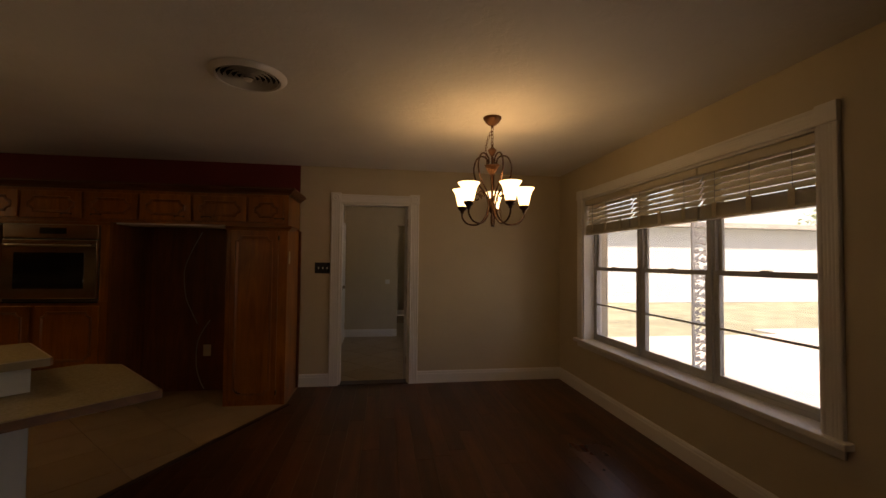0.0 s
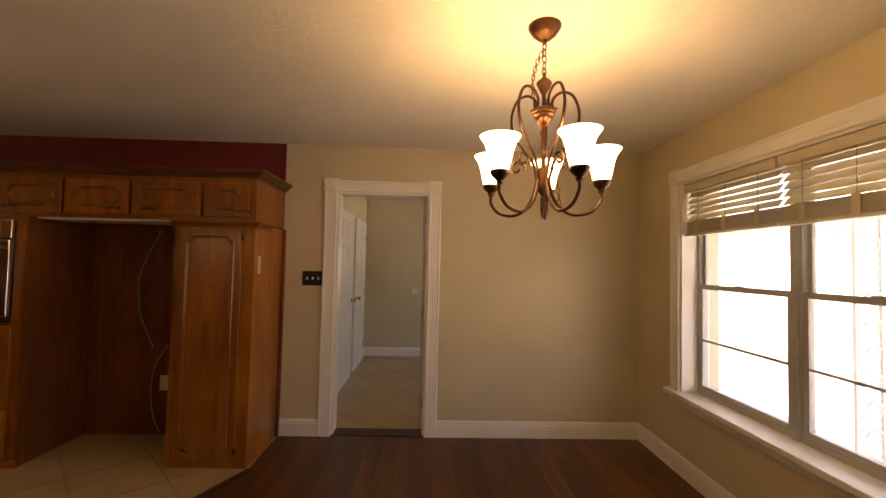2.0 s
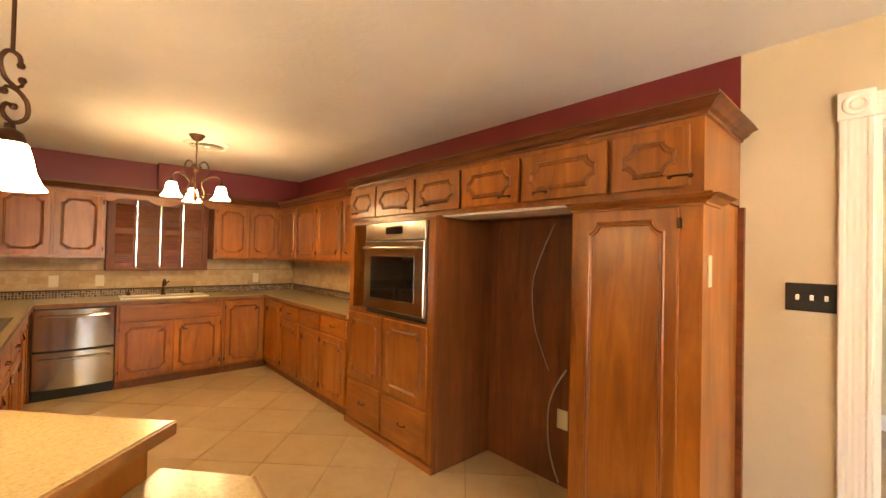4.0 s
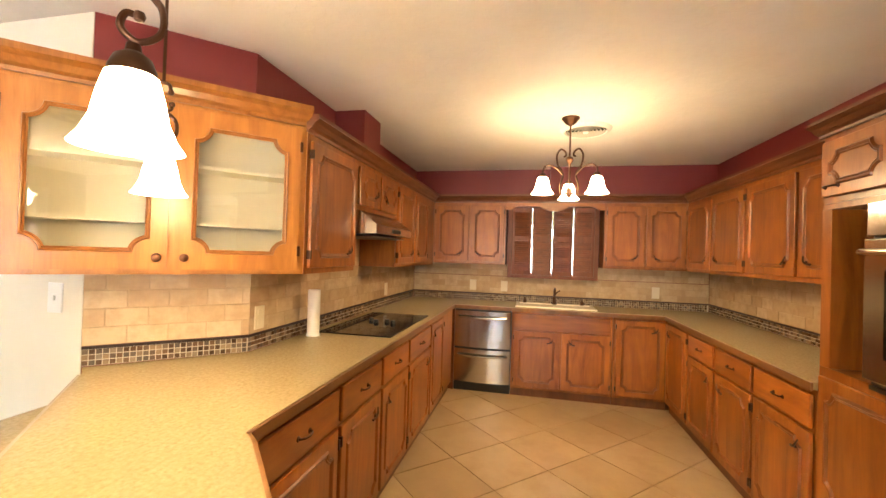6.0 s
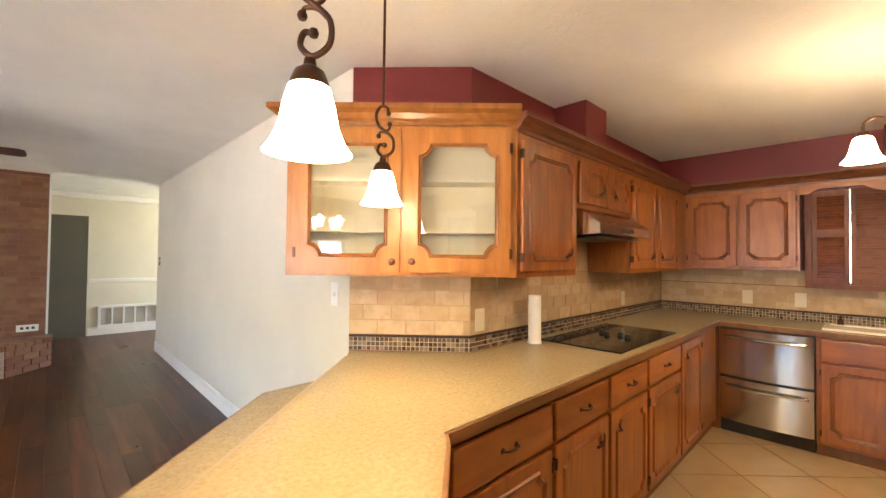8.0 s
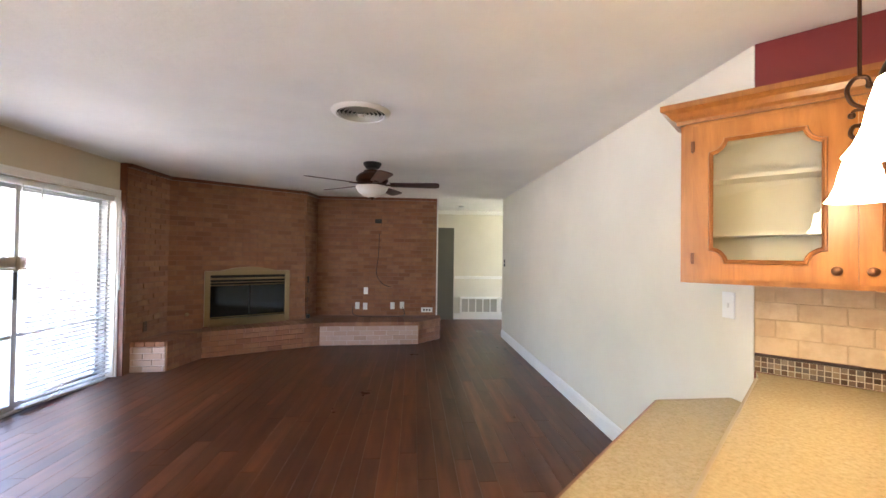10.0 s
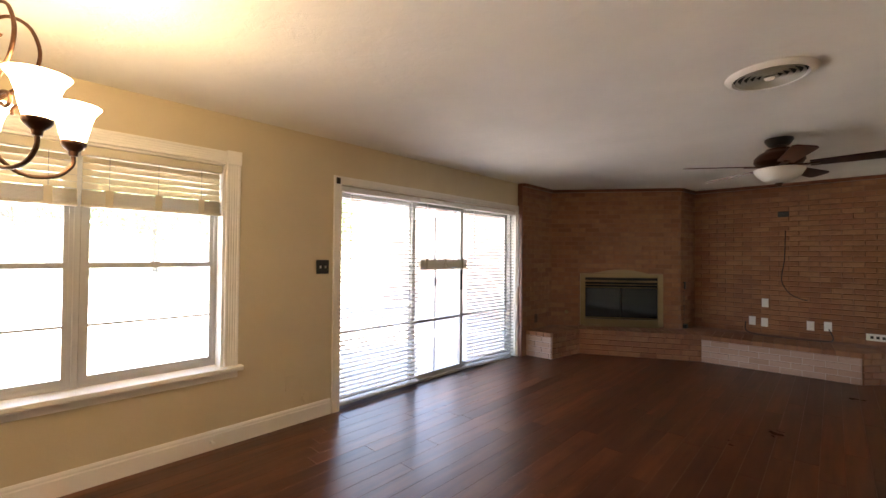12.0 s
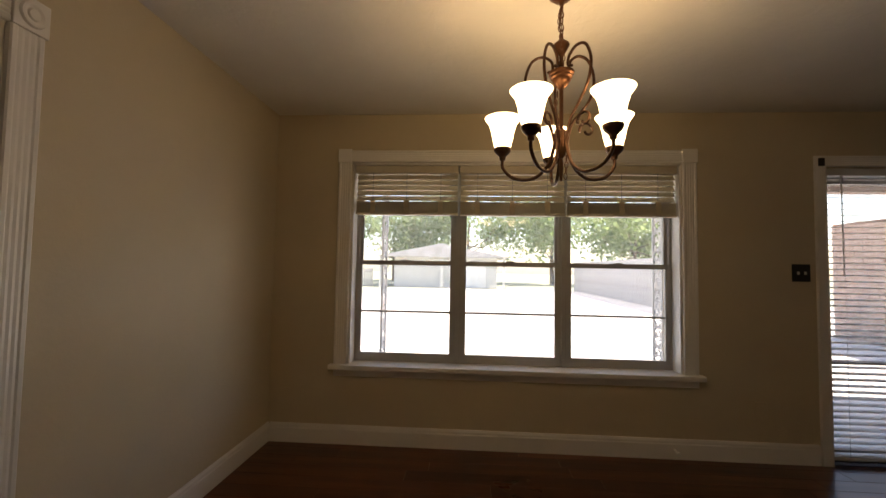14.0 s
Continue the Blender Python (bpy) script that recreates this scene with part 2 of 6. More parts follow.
def glass(name, tint=(1, 1, 1), gloss=0.09):
    m = bpy.data.materials.new(name)
    m.use_nodes = True
    t = m.node_tree
    t.nodes.remove(t.nodes["Principled BSDF"])
    tr, gl, mx = t.nodes.new("ShaderNodeBsdfTransparent"), t.nodes.new("ShaderNodeBsdfGlossy"), t.nodes.new("ShaderNodeMixShader")
    tr.inputs[0].default_value = (*tint, 1)
    gl.inputs["Roughness"].default_value = 0.02
    mx.inputs[0].default_value = gloss
    t.links.new(tr.outputs[0], mx.inputs[1])
    t.links.new(gl.outputs[0], mx.inputs[2])
    t.links.new(mx.outputs[0], t.nodes["Material Output"].inputs[0])
    return m


M_GLASS = glass("clear_window_glass", (0.96, 0.97, 0.97), 0.05)
# a translucent veil in the panes: hazy glare over the outdoor view put into the glass
t = M_GLASS.node_tree
tl_, mx_ = t.nodes.new("ShaderNodeBsdfTranslucent"), t.nodes.new("ShaderNodeMixShader")
tl_.inputs[0].default_value = (0.85, 0.87, 0.88, 1)
mx_.inputs[0].default_value = 0.08
out_ = t.nodes["Material Output"].inputs[0]
src_ = out_.links[0].from_socket
t.links.new(src_, mx_.inputs[1])
t.links.new(tl_.outputs[0], mx_.inputs[2])
t.links.new(mx_.outputs[0], out_)
M_CGLASS = glass("cabinet_glass", (0.95, 0.96, 0.94), 0.13)


def glowing(name, color, strength):
    m = material(name, (0.85, 0.8, 0.7), 0.35)
    t, b = nodes_of(m)
    b.inputs["Emission Color"].default_value = (*color, 1)
    b.inputs["Emission Strength"].default_value = strength
    return m


M_SHADE = glowing("lit_frosted_glass", (1.0, 0.80, 0.46), GLOW)
M_BOWL = material("unlit_frosted_glass", (0.58, 0.56, 0.52), 0.3)

# ---- building helpers ----


def bx(bm, x0, y0, z0, x1, y1, z1, bevel=0.0):
    r = bmesh.ops.create_cube(bm, size=1.0, matrix=Matrix.LocRotScale(((x0 + x1) / 2, (y0 + y1) / 2, (z0 + z1) / 2), None, (abs(x1 - x0), abs(y1 - y0), abs(z1 - z0))))
    if bevel:
        es = {e for vv in r["verts"] for e in vv.link_edges}
        bmesh.ops.bevel(bm, geom=list(es), offset=bevel, segments=2, affect="EDGES", profile=0.5)
    return bm


def box(*a, bevel=0.0):
    return bx(bmesh.new(), *a, bevel=bevel)


def prism(pts, z0, z1, bm=None):
    """An upright prism on a plan polygon (anticlockwise)."""
    bm = bm or bmesh.new()
    lo = [bm.verts.new((x, y, z0)) for x, y in pts]
    hi = [bm.verts.new((x, y, z1)) for x, y in pts]
    n = len(pts)
    bm.faces.new(lo[::-1])
    bm.faces.new(hi)
    for i in range(n):
        bm.faces.new((lo[i], lo[(i + 1) % n], hi[(i + 1) % n], hi[i]))
    bmesh.ops.recalc_face_normals(bm, faces=bm.faces)
    return bm


def lathe(profile, seg=24, bm=None, m=None):
    """A turned shape from (radius, height) pairs, open at the ends unless the radius is 0."""
    bm = bm or bmesh.new()
    m = m or Matrix()
    rings = []
    for r, z in profile:
        rings.append([bm.verts.new(m @ Vector((r * math.cos(2 * math.pi * i / seg), r * math.sin(2 * math.pi * i / seg), z))) for i in range(seg)])
    for a, c in zip(rings, rings[1:]):
        for i in range(seg):
            bm.faces.new((a[i], a[(i + 1) % seg], c[(i + 1) % seg], c[i]))
    bmesh.ops.remove_doubles(bm, verts=bm.verts, dist=0.0002)
    bmesh.ops.recalc_face_normals(bm, faces=bm.faces)
    return bm


def tube(path, r=0.006, seg=8, bm=None, closed=False, taper=None):
    """A round bar along a list of points."""
    bm = bm or bmesh.new()
    p = [Vector(q) for q in path]
    n = len(p)
    up = Vector((0.123, 0.456, 0.88)).normalized()
    rings = []
    for i, q in enumerate(p):
        a = p[(i - 1) % n] if closed or i > 0 else p[i]
        c = p[(i + 1) % n] if closed or i < n - 1 else p[i]
        d = (c - a).normalized()
        s = d.cross(up)
        s = s.normalized() if s.length > 1e-4 else d.orthogonal().normalized()
        w = s.cross(d).normalized()
        up = w if w.length > 0.5 else up
        rad = r if taper is None else r * (taper[0] + (taper[1] - taper[0]) * i / (n - 1))
        rings.append([bm.verts.new(q + rad * (math.cos(2 * math.pi * k / seg) * s + math.sin(2 * math.pi * k / seg) * w)) for k in range(seg)])
    pairs = list(zip(rings, rings[1:])) + ([(rings[-1], rings[0])] if closed else [])
    for a, c in pairs:
        for k in range(seg):
            bm.faces.new((a[k], a[(k + 1) % seg], c[(k + 1) % seg], c[k]))
    if not closed:
        bm.faces.new(rings[0][::-1])
        bm.faces.new(rings[-1])
    bmesh.ops.recalc_face_normals(bm, faces=bm.faces)
    return bm


def smooth_path(pts, n=8):
    """Catmull-Rom through points."""
    p = [Vector(q) for q in pts]
    p = [2 * p[0] - p[1]] + p + [2 * p[-1] - p[-2]]
    out = []
    for i in range(1, len(p) - 2):
        a, b_, c_, d = p[i - 1], p[i], p[i + 1], p[i + 2]
        for k in range(n):
            u = k / n
            out.append(0.5 * ((2 * b_) + (c_ - a) * u + (2 * a - 5 * b_ + 4 * c_ - d) * u * u + (3 * b_ - a - 3 * c_ + d) * u ** 3))
    out.append(p[-2])
    return out


def part(name, bm, mat, parent, label="", smooth=False, m=None):
    me = bpy.data.meshes.new(name)
    bm.to_mesh(me)
    bm.free()
    if smooth:
        me.shade_smooth()
        me.set_sharp_from_angle(angle=radians(38))
    me.materials.append(mat)
    ob = new(name, me)
    if parent is not None:
        ob.parent = parent
    if m is not None:
        ob.matrix_basis = m
    if label:
        tagged(ob, label)
    return ob


def thing(name, label, category, m=None, group="", kind=""):
    ob = new(name)
    ob.empty_display_size = 0.1
    ob.matrix_basis = m or Matrix()
    return tagged(ob, label, category, group, kind)


def solo(name, bm, mat, label, category, group="", kind="", smooth=False, m=None):
    return tagged(part(name, bm, mat, None, "", smooth, m), label, category, group, kind)


def setting(name, bm, mat, label, category):
    return solo(name, bm, mat, label, category, kind="structure")


def at(m, *a):
    return m @ pose(*a)

# ---- the large structure ----
H = 2.42                      # ceiling
XE, XW = 2.40, -5.88          # window wall, kitchen's window wall
YN = 4.50                     # wall with the doorway and the ovens
YC = 1.29                     # wall behind the cooktop
XL = -2.51                    # long plain living-room wall
YS = -4.62                    # brick wall
TOP = 2.60                    # walls run up past the ceiling's underside

# window wall: pieces round the window and the sliding door
WY0, WY1, WZ0, WZ1 = 1.55, 3.92, 0.570, 2.055
SY0, SY1, SZ1 = -2.24, 0.585, 2.03
bm = bmesh.new()
for a in ((XE, WY1, 0, XE + .28, YN + .15, TOP), (XE, SY1, 0, XE + .28, WY0, TOP), (XE, -6.6, 0, XE + .28, SY0, TOP),
          (XE, WY0, 0, XE + .28, WY1, WZ0), (XE, WY0, WZ1, XE + .28, WY1, TOP), (XE, SY0, SZ1, XE + .28, SY1, TOP)):
    bx(bm, *a)
setting("wall_east", bm, M_WALL, "cream painted wall with a wide window and a sliding glass door", "wall")

# doorway wall
DX0, DX1, DZ = -0.18, 0.59, 2.025
bm = bmesh.new()
for a in ((-0.620, YN, 0, DX0, YN + .14, TOP), (DX1, YN, 0, XE, YN + .14, TOP), (DX0, YN, DZ, DX1, YN + .14, TOP)):
    bx(bm, *a)
setting("wall_north", bm, M_WALL, "cream painted wall with a white-framed doorway", "wall")
setting("wall_kitchen_north", box(XW - .15, YN, 0, -0.623, YN + .14, TOP), M_RED, "dark red painted wall above the kitchen cabinets", "wall")

# kitchen window wall
KY0, KY1, KZ0, KZ1 = 2.47, 3.32, 1.24, 2.0
bm = bmesh.new()
for a in ((XW - .15, YC - .12, 0, XW, KY0, TOP), (XW - .15, KY1, 0, XW, YN, TOP), (XW - .15, KY0, 0, XW, KY1, KZ0), (XW - .15, KY0, KZ1, XW, KY1, TOP)):
    bx(bm, *a)
setting("wall_kitchen_west", bm, M_RED, "dark red painted kitchen wall with a shuttered window", "wall")
setting("wall_kitchen_soffit", box(XW + .002, 2.86, 2.12, XW + .13, YN - .002, H + .05), M_RED, "dark red boxed-out strip of wall above the cabinets", "wall")
# cooktop wall with its diagonal end
DC, DW = (-2.95, YC), (XL, 0.83)
setting("wall_kitchen_south", prism([(XW, YC - .12), (DC[0] - .05, YC - .12), DC, (XW, YC)], 0, TOP), M_RED, "dark red painted wall above the cooktop cabinets", "wall")
setting("wall_diagonal", prism([DC, (DC[0] - .05, YC - .12), (XL - .12, 0.78), DW], 0, TOP), M_RED, "dark red diagonal wall above the glass-door cabinet", "wall")
setting("wall_west", box(XL - .12, -4.48, 0, XL, 0.825, TOP), M_WALLP, "long plain living-room wall with daylight put into its paint", "wall")
setting("duct_chase", box(-4.09, YC + .002, 2.1, -3.79, YC + .225, H + .05), M_RED, "dark red boxed duct above the range hood", "wall")

# hall behind the brick wall
setting("wall_hall_south", box(-5.5, -6.55, 0, XE, -6.42, TOP), M_WALLP, "cream hall wall with a chair rail", "wall")
# end wall out of view; its opening is added to let daylight brighten the hall
bm = bmesh.new()
for a in ((-5.6, -6.55, 0, -5.5, -6.3, TOP), (-5.6, -4.7, 0, -5.5, -4.4, TOP), (-5.6, -6.3, 2.15, -5.5, -4.7, TOP), (-5.6, -6.3, 0, -5.5, -4.7, .35)):
    bx(bm, *a)
setting("wall_hall_west", bm, M_WALL, "cream end wall of the hall with an added, unseen opening for daylight", "wall")
setting("wall_hall_north", box(-5.5, -4.52, 0, XL - .12, -4.40, TOP), M_WALL, "cream hall wall behind the living room", "wall")

# ceilings
setting("ceiling", box(XW - .15, -6.6, H, XE + .28, YN + .15, H + .2), M_CEIL, "white textured ceiling", "ceiling")
setting("ceiling_utility", box(-0.52, YN + .15, H, 2.5, 10.4, H + .2), M_CEIL, "white utility room ceiling", "ceiling")

# subfloors under the boards and the tiles
TB = [(-0.60, 3.95), (-1.36, 2.36)]        # edge between boards and tiles
setting("floor", box(XW - .15, -6.6, -0.2, XE, YN + .14, -0.012), M_BARE, "dark subfloor under the boards", "floor")
setting("floor_kitchen_grout", prism([(XW, YC), (-2.95, YC), (-2.46, 0.92), TB[1], TB[0], (-0.60, YN), (XW, YN)], -0.011, -0.004), M_GROUT, "tan grout bed of the kitchen floor", "floor")
setting("floor_utility", box(-0.52, YN + .005, -0.2, 2.5, 10.3, -0.004), M_GROUT, "tan grout bed of the utility room floor", "floor")

# utility room
bm = bmesh.new()
bx(bm, -0.52, YN + .145, 0, -0.40, 10.3, TOP)
setting("wall_utility_west", bm, M_WALL, "cream utility room wall", "wall")
bm = bmesh.new()
bx(bm, -0.40, 7.42, 0, 0.56, 7.54, TOP)
bx(bm, 0.56, 7.42, 2.05, 2.5, 7.54, TOP)
setting("wall_utility_north", bm, M_WALL, "cream utility room partition beside an opening", "wall")
bm = bmesh.new()
for a in ((-0.4, 10.3, 0, 1.3, 10.42, TOP), (2.1, 10.3, 0, 2.5, 10.42, TOP), (1.3, 10.3, 0, 2.1, 10.42, 0.9), (1.3, 10.3, 2.0, 2.1, 10.42, TOP)):
    bx(bm, *a)
setting("wall_utility_far", bm, M_WALL, "cream far wall with a small window", "wall")
# unseen opening added here, sized to set how bright the utility room is
bm = bmesh.new()
for a in ((2.5, YN + .16, 0, 2.62, 5.45, TOP), (2.5, 6.7, 0, 2.62, 10.42, TOP), (2.5, 5.45, 0, 2.62, 6.7, .86), (2.5, 5.45, 2.02, 2.62, 6.7, TOP)):
    bx(bm, *a)
setting("wall_utility_east", bm, M_WALL, "cream side wall of the utility room with an added, unseen opening for daylight", "wall")

# ---- trim: baseboards, casings ----


def baseboard(name, p0, p1, mat=M_TRIM, h=0.135):
    """A moulded baseboard along a wall, its face to the left of the way from p0 to p1."""
    a, c = Vector(p0), Vector(p1)
    d = (c - a).normalized()
    n = Vector((-d.y, d.x))
    prof = [(0, 0), (0.016, 0), (0.016, h - .035), (0.012, h - .028), (0.012, h - .015), (0.006, h), (0, h)]
    bm = bmesh.new()
    ends = []
    for q in (a, c):
        ends.append([bm.verts.new((q.x + n.x * u, q.y + n.y * u, w)) for u, w in prof])
    k = len(prof)
    for i in range(k):
        bm.faces.new((ends[0][i], ends[1][i], ends[1][(i + 1) % k], ends[0][(i + 1) % k]))
    bm.faces.new(ends[0][::-1])
    bm.faces.new(ends[1])
    bmesh.ops.recalc_face_normals(bm, faces=bm.faces)
    return setting(name, bm, mat, "white moulded baseboard", "baseboard")


baseboard("baseboard_north_1", (DX0 - .105, YN), (-0.595, YN))
baseboard("baseboard_north_2", (XE, YN), (DX1 + .105, YN))
baseboard("baseboard_east_1", (XE, SY1 + .085), (XE, YN - .017))
baseboard("baseboard_west", (XL, 0.81), (XL, -4.46))
baseboard("baseboard_hall", (-5.4, -6.42), (-1.86, -6.42))
baseboard("baseboard_utility_north", (0.56, 7.42), (-0.40, 7.42))
baseboard("baseboard_utility_west", (-0.40, 7.40), (-0.40, 6.75))
baseboard("baseboard_utility_far", (2.4, 10.3), (-0.40, 10.3))


def fluted(parent, name, x0, x1, z0, z1, depth=0.02, mat=M_TRIM, horizontal=False):
    """A fluted casing board, flat against y=0 and facing -y."""
    w = x1 - x0 if not horizontal else z1 - z0
    prof = [(0, 0), (0, -depth * .8), (0.05 * w, -depth), (0.17 * w, -depth), (0.23 * w, -depth * .84), (0.32 * w, -depth * .92), (0.41 * w, -depth * .84), (0.5 * w, -depth * .92), (0.59 * w, -depth * .84), (0.68 * w, -depth * .92), (0.77 * w, -depth * .84), (0.83 * w, -depth), (0.95 * w, -depth), (w, -depth * .8), (w, 0)]
    bm = bmesh.new()
    ends = []
    for e in (0, 1):
        if horizontal:
            ends.append([bm.verts.new(((x0, x1)[e], y, z0 + u)) for u, y in prof])
        else:
            ends.append([bm.verts.new((x0 + u, y, (z0, z1)[e])) for u, y in prof])
    k = len(prof)
    for i in range(k):
        bm.faces.new((ends[0][i], ends[1][i], ends[1][(i + 1) % k], ends[0][(i + 1) % k]))
    bm.faces.new(ends[0][::-1])
    bm.faces.new(ends[1])
    bmesh.ops.recalc_face_normals(bm, faces=bm.faces)
    return part(name, bm, mat, parent)


def rosette(parent, x0, x1, z0, z1):
    bm = box(x0, -0.028, z0, x1, 0, z1, bevel=0.003)
    c = ((x0 + x1) / 2, (z0 + z1) / 2)
    w = (x1 - x0) / 2
    lathe([(0, 0.008), (w * .3, 0.008), (w * .38, 0.003), (w * .55, 0.008), (w * .7, 0.008), (w * .78, 0)], 20, bm, pose(c[0], -0.028, c[1], 90))
    part("rosette", bm, M_TRIM, parent)


door_frame = thing("doorway_1", "white fluted door casing with corner rosettes", "door frame", pose(0, YN, 0), kind="structure")
CW = 0.105
fluted(door_frame, "casing_board", DX0 - CW, DX0, 0, DZ)
fluted(door_frame, "casing_board", DX1, DX1 + CW, 0, DZ)
fluted(door_frame, "casing_board", DX0, DX1, DZ, DZ + CW - .01, horizontal=True)
rosette(door_frame, DX0 - CW - .004, DX0 + .002, DZ - .002, DZ + CW + .004)
rosette(door_frame, DX1 - .002, DX1 + CW + .004, DZ - .002, DZ + CW + .004)
part("jamb", box(DX0, 0.0, 0, DX0 + .018, .14, DZ - .018), M_TRIM, door_frame)
part("jamb", box(DX1 - .018, 0.0, 0, DX1, .14, DZ - .018), M_TRIM, door_frame)
part("jamb", box(DX0, 0.0, DZ - .018, DX1, .14, DZ), M_TRIM, door_frame)
for z in (0.25, 1.05, 1.82):
    part("hinge", box(DX1 - .024, .045, z - .045, DX1 - .0185, .075, z + .045, bevel=.002), M_BRASS, door_frame, "aged brass hinge leaf")
part("threshold", box(DX0, -0.01, 0.0, DX1, .14, 0.009, bevel=.003), M_BARE, door_frame, "dark wooden threshold strip")

# ---- cabinets ----


def notched(x0, x1, z0, z1, ins, r, seg=5):
    """A rectangle inset by ins, its corners scooped out by arcs about the corner points of the first rectangle."""
    a0, a1, c0, c1 = x0, x1, z0, z1
    pts = []
    off = math.asin(min(0.95, ins / r)) if r > 0 else 0
    for cx, cz, s in ((a0, c0, 0), (a1, c0, 1), (a1, c1, 2), (a0, c1, 3)):
        t0 = math.pi / 2 * (s + 1) - off
        t1 = math.pi / 2 * s + off
        for k in range(seg + 1):
            u = t0 + (t1 - t0) * k / seg
            pts.append((cx + r * math.cos(u), cz + r * math.sin(u)))
    return pts


def loft(bm, loops):
    """Join closed loops of equal length."""
    rings = [[bm.verts.new(q) for q in lp] for lp in loops]
    n = len(rings[0])
    for a, c in zip(rings, rings[1:]):
        for i in range(n):
            bm.faces.new((a[i], a[(i + 1) % n], c[(i + 1) % n], c[i]))
    return rings


def moulding(x0, x1, z0, z1, y, r=0.035, w=0.02, h=0.008):
    bm = bmesh.new()
    lp = []
    for ins, dy in ((0.0, 0.001), (w * .3, -h), (w * .6, -h * .75), (w * .8, -h * .2), (w, -h * .5), (w * 1.3, 0.001)):
        lp.append([(px, y + dy, pz) for px, pz in notched(x0, x1, z0, z1, ins, r + ins)])
    loft(bm, lp)
    bmesh.ops.recalc_face_normals(bm, faces=bm.faces)
    return bm


def pull(parent, x, z, y, vertical=False, knob=False):
    if knob:
        bm = lathe([(0, 0.026), (0.009, 0.0255), (0.016, 0.021), (0.017, 0.016), (0.008, 0.011), (0.006, 0.0), (0, 0)], 16, None, pose(x, y, z, 90))
        return part("knob", bm, M_BRONZEL, parent, "round antique copper knob", True)
    s = 0.038
    d = (0, 0, 1) if vertical else (1, 0, 0)
    pth = [(x - d[0] * s, y, z - d[2] * s), (x - d[0] * s * .8, y - .016, z - d[2] * s * .8), (x, y - .024, z), (x + d[0] * s * .8, y - .016, z + d[2] * s * .8), (x + d[0] * s, y, z + d[2] * s)]
    bm = tube(smooth_path(pth, 4), .0042, 6)
    for e in (-1, 1):
        lathe([(0, .004), (.009, .003), (.011, 0)], 10, bm, pose(x + e * d[0] * s, y, z + e * d[2] * s, 90))
    return part("pull", bm, M_BRONZE, parent, "dark bronze bail pull", True)


def scroll_pull(parent, x, z, y, flip=1):
    """A small dark corner pull in the shape of a leaf scroll."""
    pth = [(x + flip * .045, y - .004, z - .012), (x + flip * .02, y - .012, z - .006), (x, y - .014, z + .008), (x - flip * .012, y - .008, z + .036)]
    bm = tube(smooth_path(pth, 4), .0055, 6, taper=(1.3, .6))
    lathe([(0, .012), (.01, .009), (.012, 0)], 10, bm, pose(x + flip * .01, y, z, 90))
    return part("pull", bm, M_BRONZE, parent, "dark bronze scroll pull", True)


def cab_door(parent, x0, x1, z0, z1, y=0.0, opens="r", style="pull", name="door", mat=None, ornate=True):
    g = 0.004
    d = part(name, box(x0 + g, y - .021, z0 + g, x1 - g, y - .002, z1 - g, bevel=.005), mat or M_CAB, parent)
    w, hgt = x1 - x0, z1 - z0
    m = min(0.052, w * .16, hgt * .2)
    if ornate:
        part("moulding", moulding(x0 + m, x1 - m, z0 + m, z1 - m, y - .0215, r=min(.045, w * .16, hgt * .22)), M_GLAZE, d, "darker glazed scalloped moulding")
    if style == "scroll":
        sx = x1 - m - .03 if opens == "l" else x0 + m + .03
        scroll_pull(d, sx, z0 + m + .035, y - .021, -1 if opens == "l" else 1)
    elif style == "top":
        sx = x1 - m - .03 if opens == "l" else x0 + m + .03
        scroll_pull(d, sx, z1 - m - .05, y - .021, -1 if opens == "l" else 1)
    elif style == "pull":
        pull(d, (x0 + x1) / 2, (z0 + z1) / 2, y - .021)
    hx = x0 + .003 if opens == "l" else x1 - .003
    if style in ("scroll", "top") and hgt > .3:
        for zz in (z0 + .07, z1 - .07):
            part("hinge", box(hx - .006, y - .027, zz - .022, hx + .006, y - .003, zz + .022, bevel=.002), M_BRONZE, d, "small dark bronze hinge")
    return d


def drawer(parent, x0, x1, z0, z1, y=0.0):
    g = .004
    d = part("drawer", box(x0 + g, y - .021, z0 + g, x1 - g, y - .002, z1 - g, bevel=.006), M_CABX, parent)
    pull(d, (x0 + x1) / 2, (z0 + z1) / 2, y - .021)
    return d


def base_unit(label, m, w, depth, layout, h=0.865, toe=0.085, group="kitchen base cabinets"):
    """layout: list of (kind, x0, x1[, opens]); kinds: door, tall (no drawer), drawers, false (false front over doors)."""
    c = thing("base_cabinet", label, "cabinet", m, group)
    part("body", box(0, 0, toe, w, depth, h), M_CAB, c)
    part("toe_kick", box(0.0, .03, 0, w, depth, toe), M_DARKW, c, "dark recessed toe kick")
    for k, x0, x1, *o in layout:
        op = o[0] if o else "l"
        if k == "door":
            drawer(c, x0, x1, .685, h - .02)
            cab_door(c, x0, x1, toe + .02, .675, opens=op, style="top")
        elif k == "tall":
            cab_door(c, x0, x1, toe + .02, h - .02, opens=op, style="top")
        elif k == "low":
            cab_door(c, x0, x1, toe + .02, .675, opens=op, style="top")
        elif k == "false":
            part("false_front", box(x0 + .004, -.021, .685, x1 - .004, -.002, h - .02, bevel=.006), M_CABX, c)
    return c


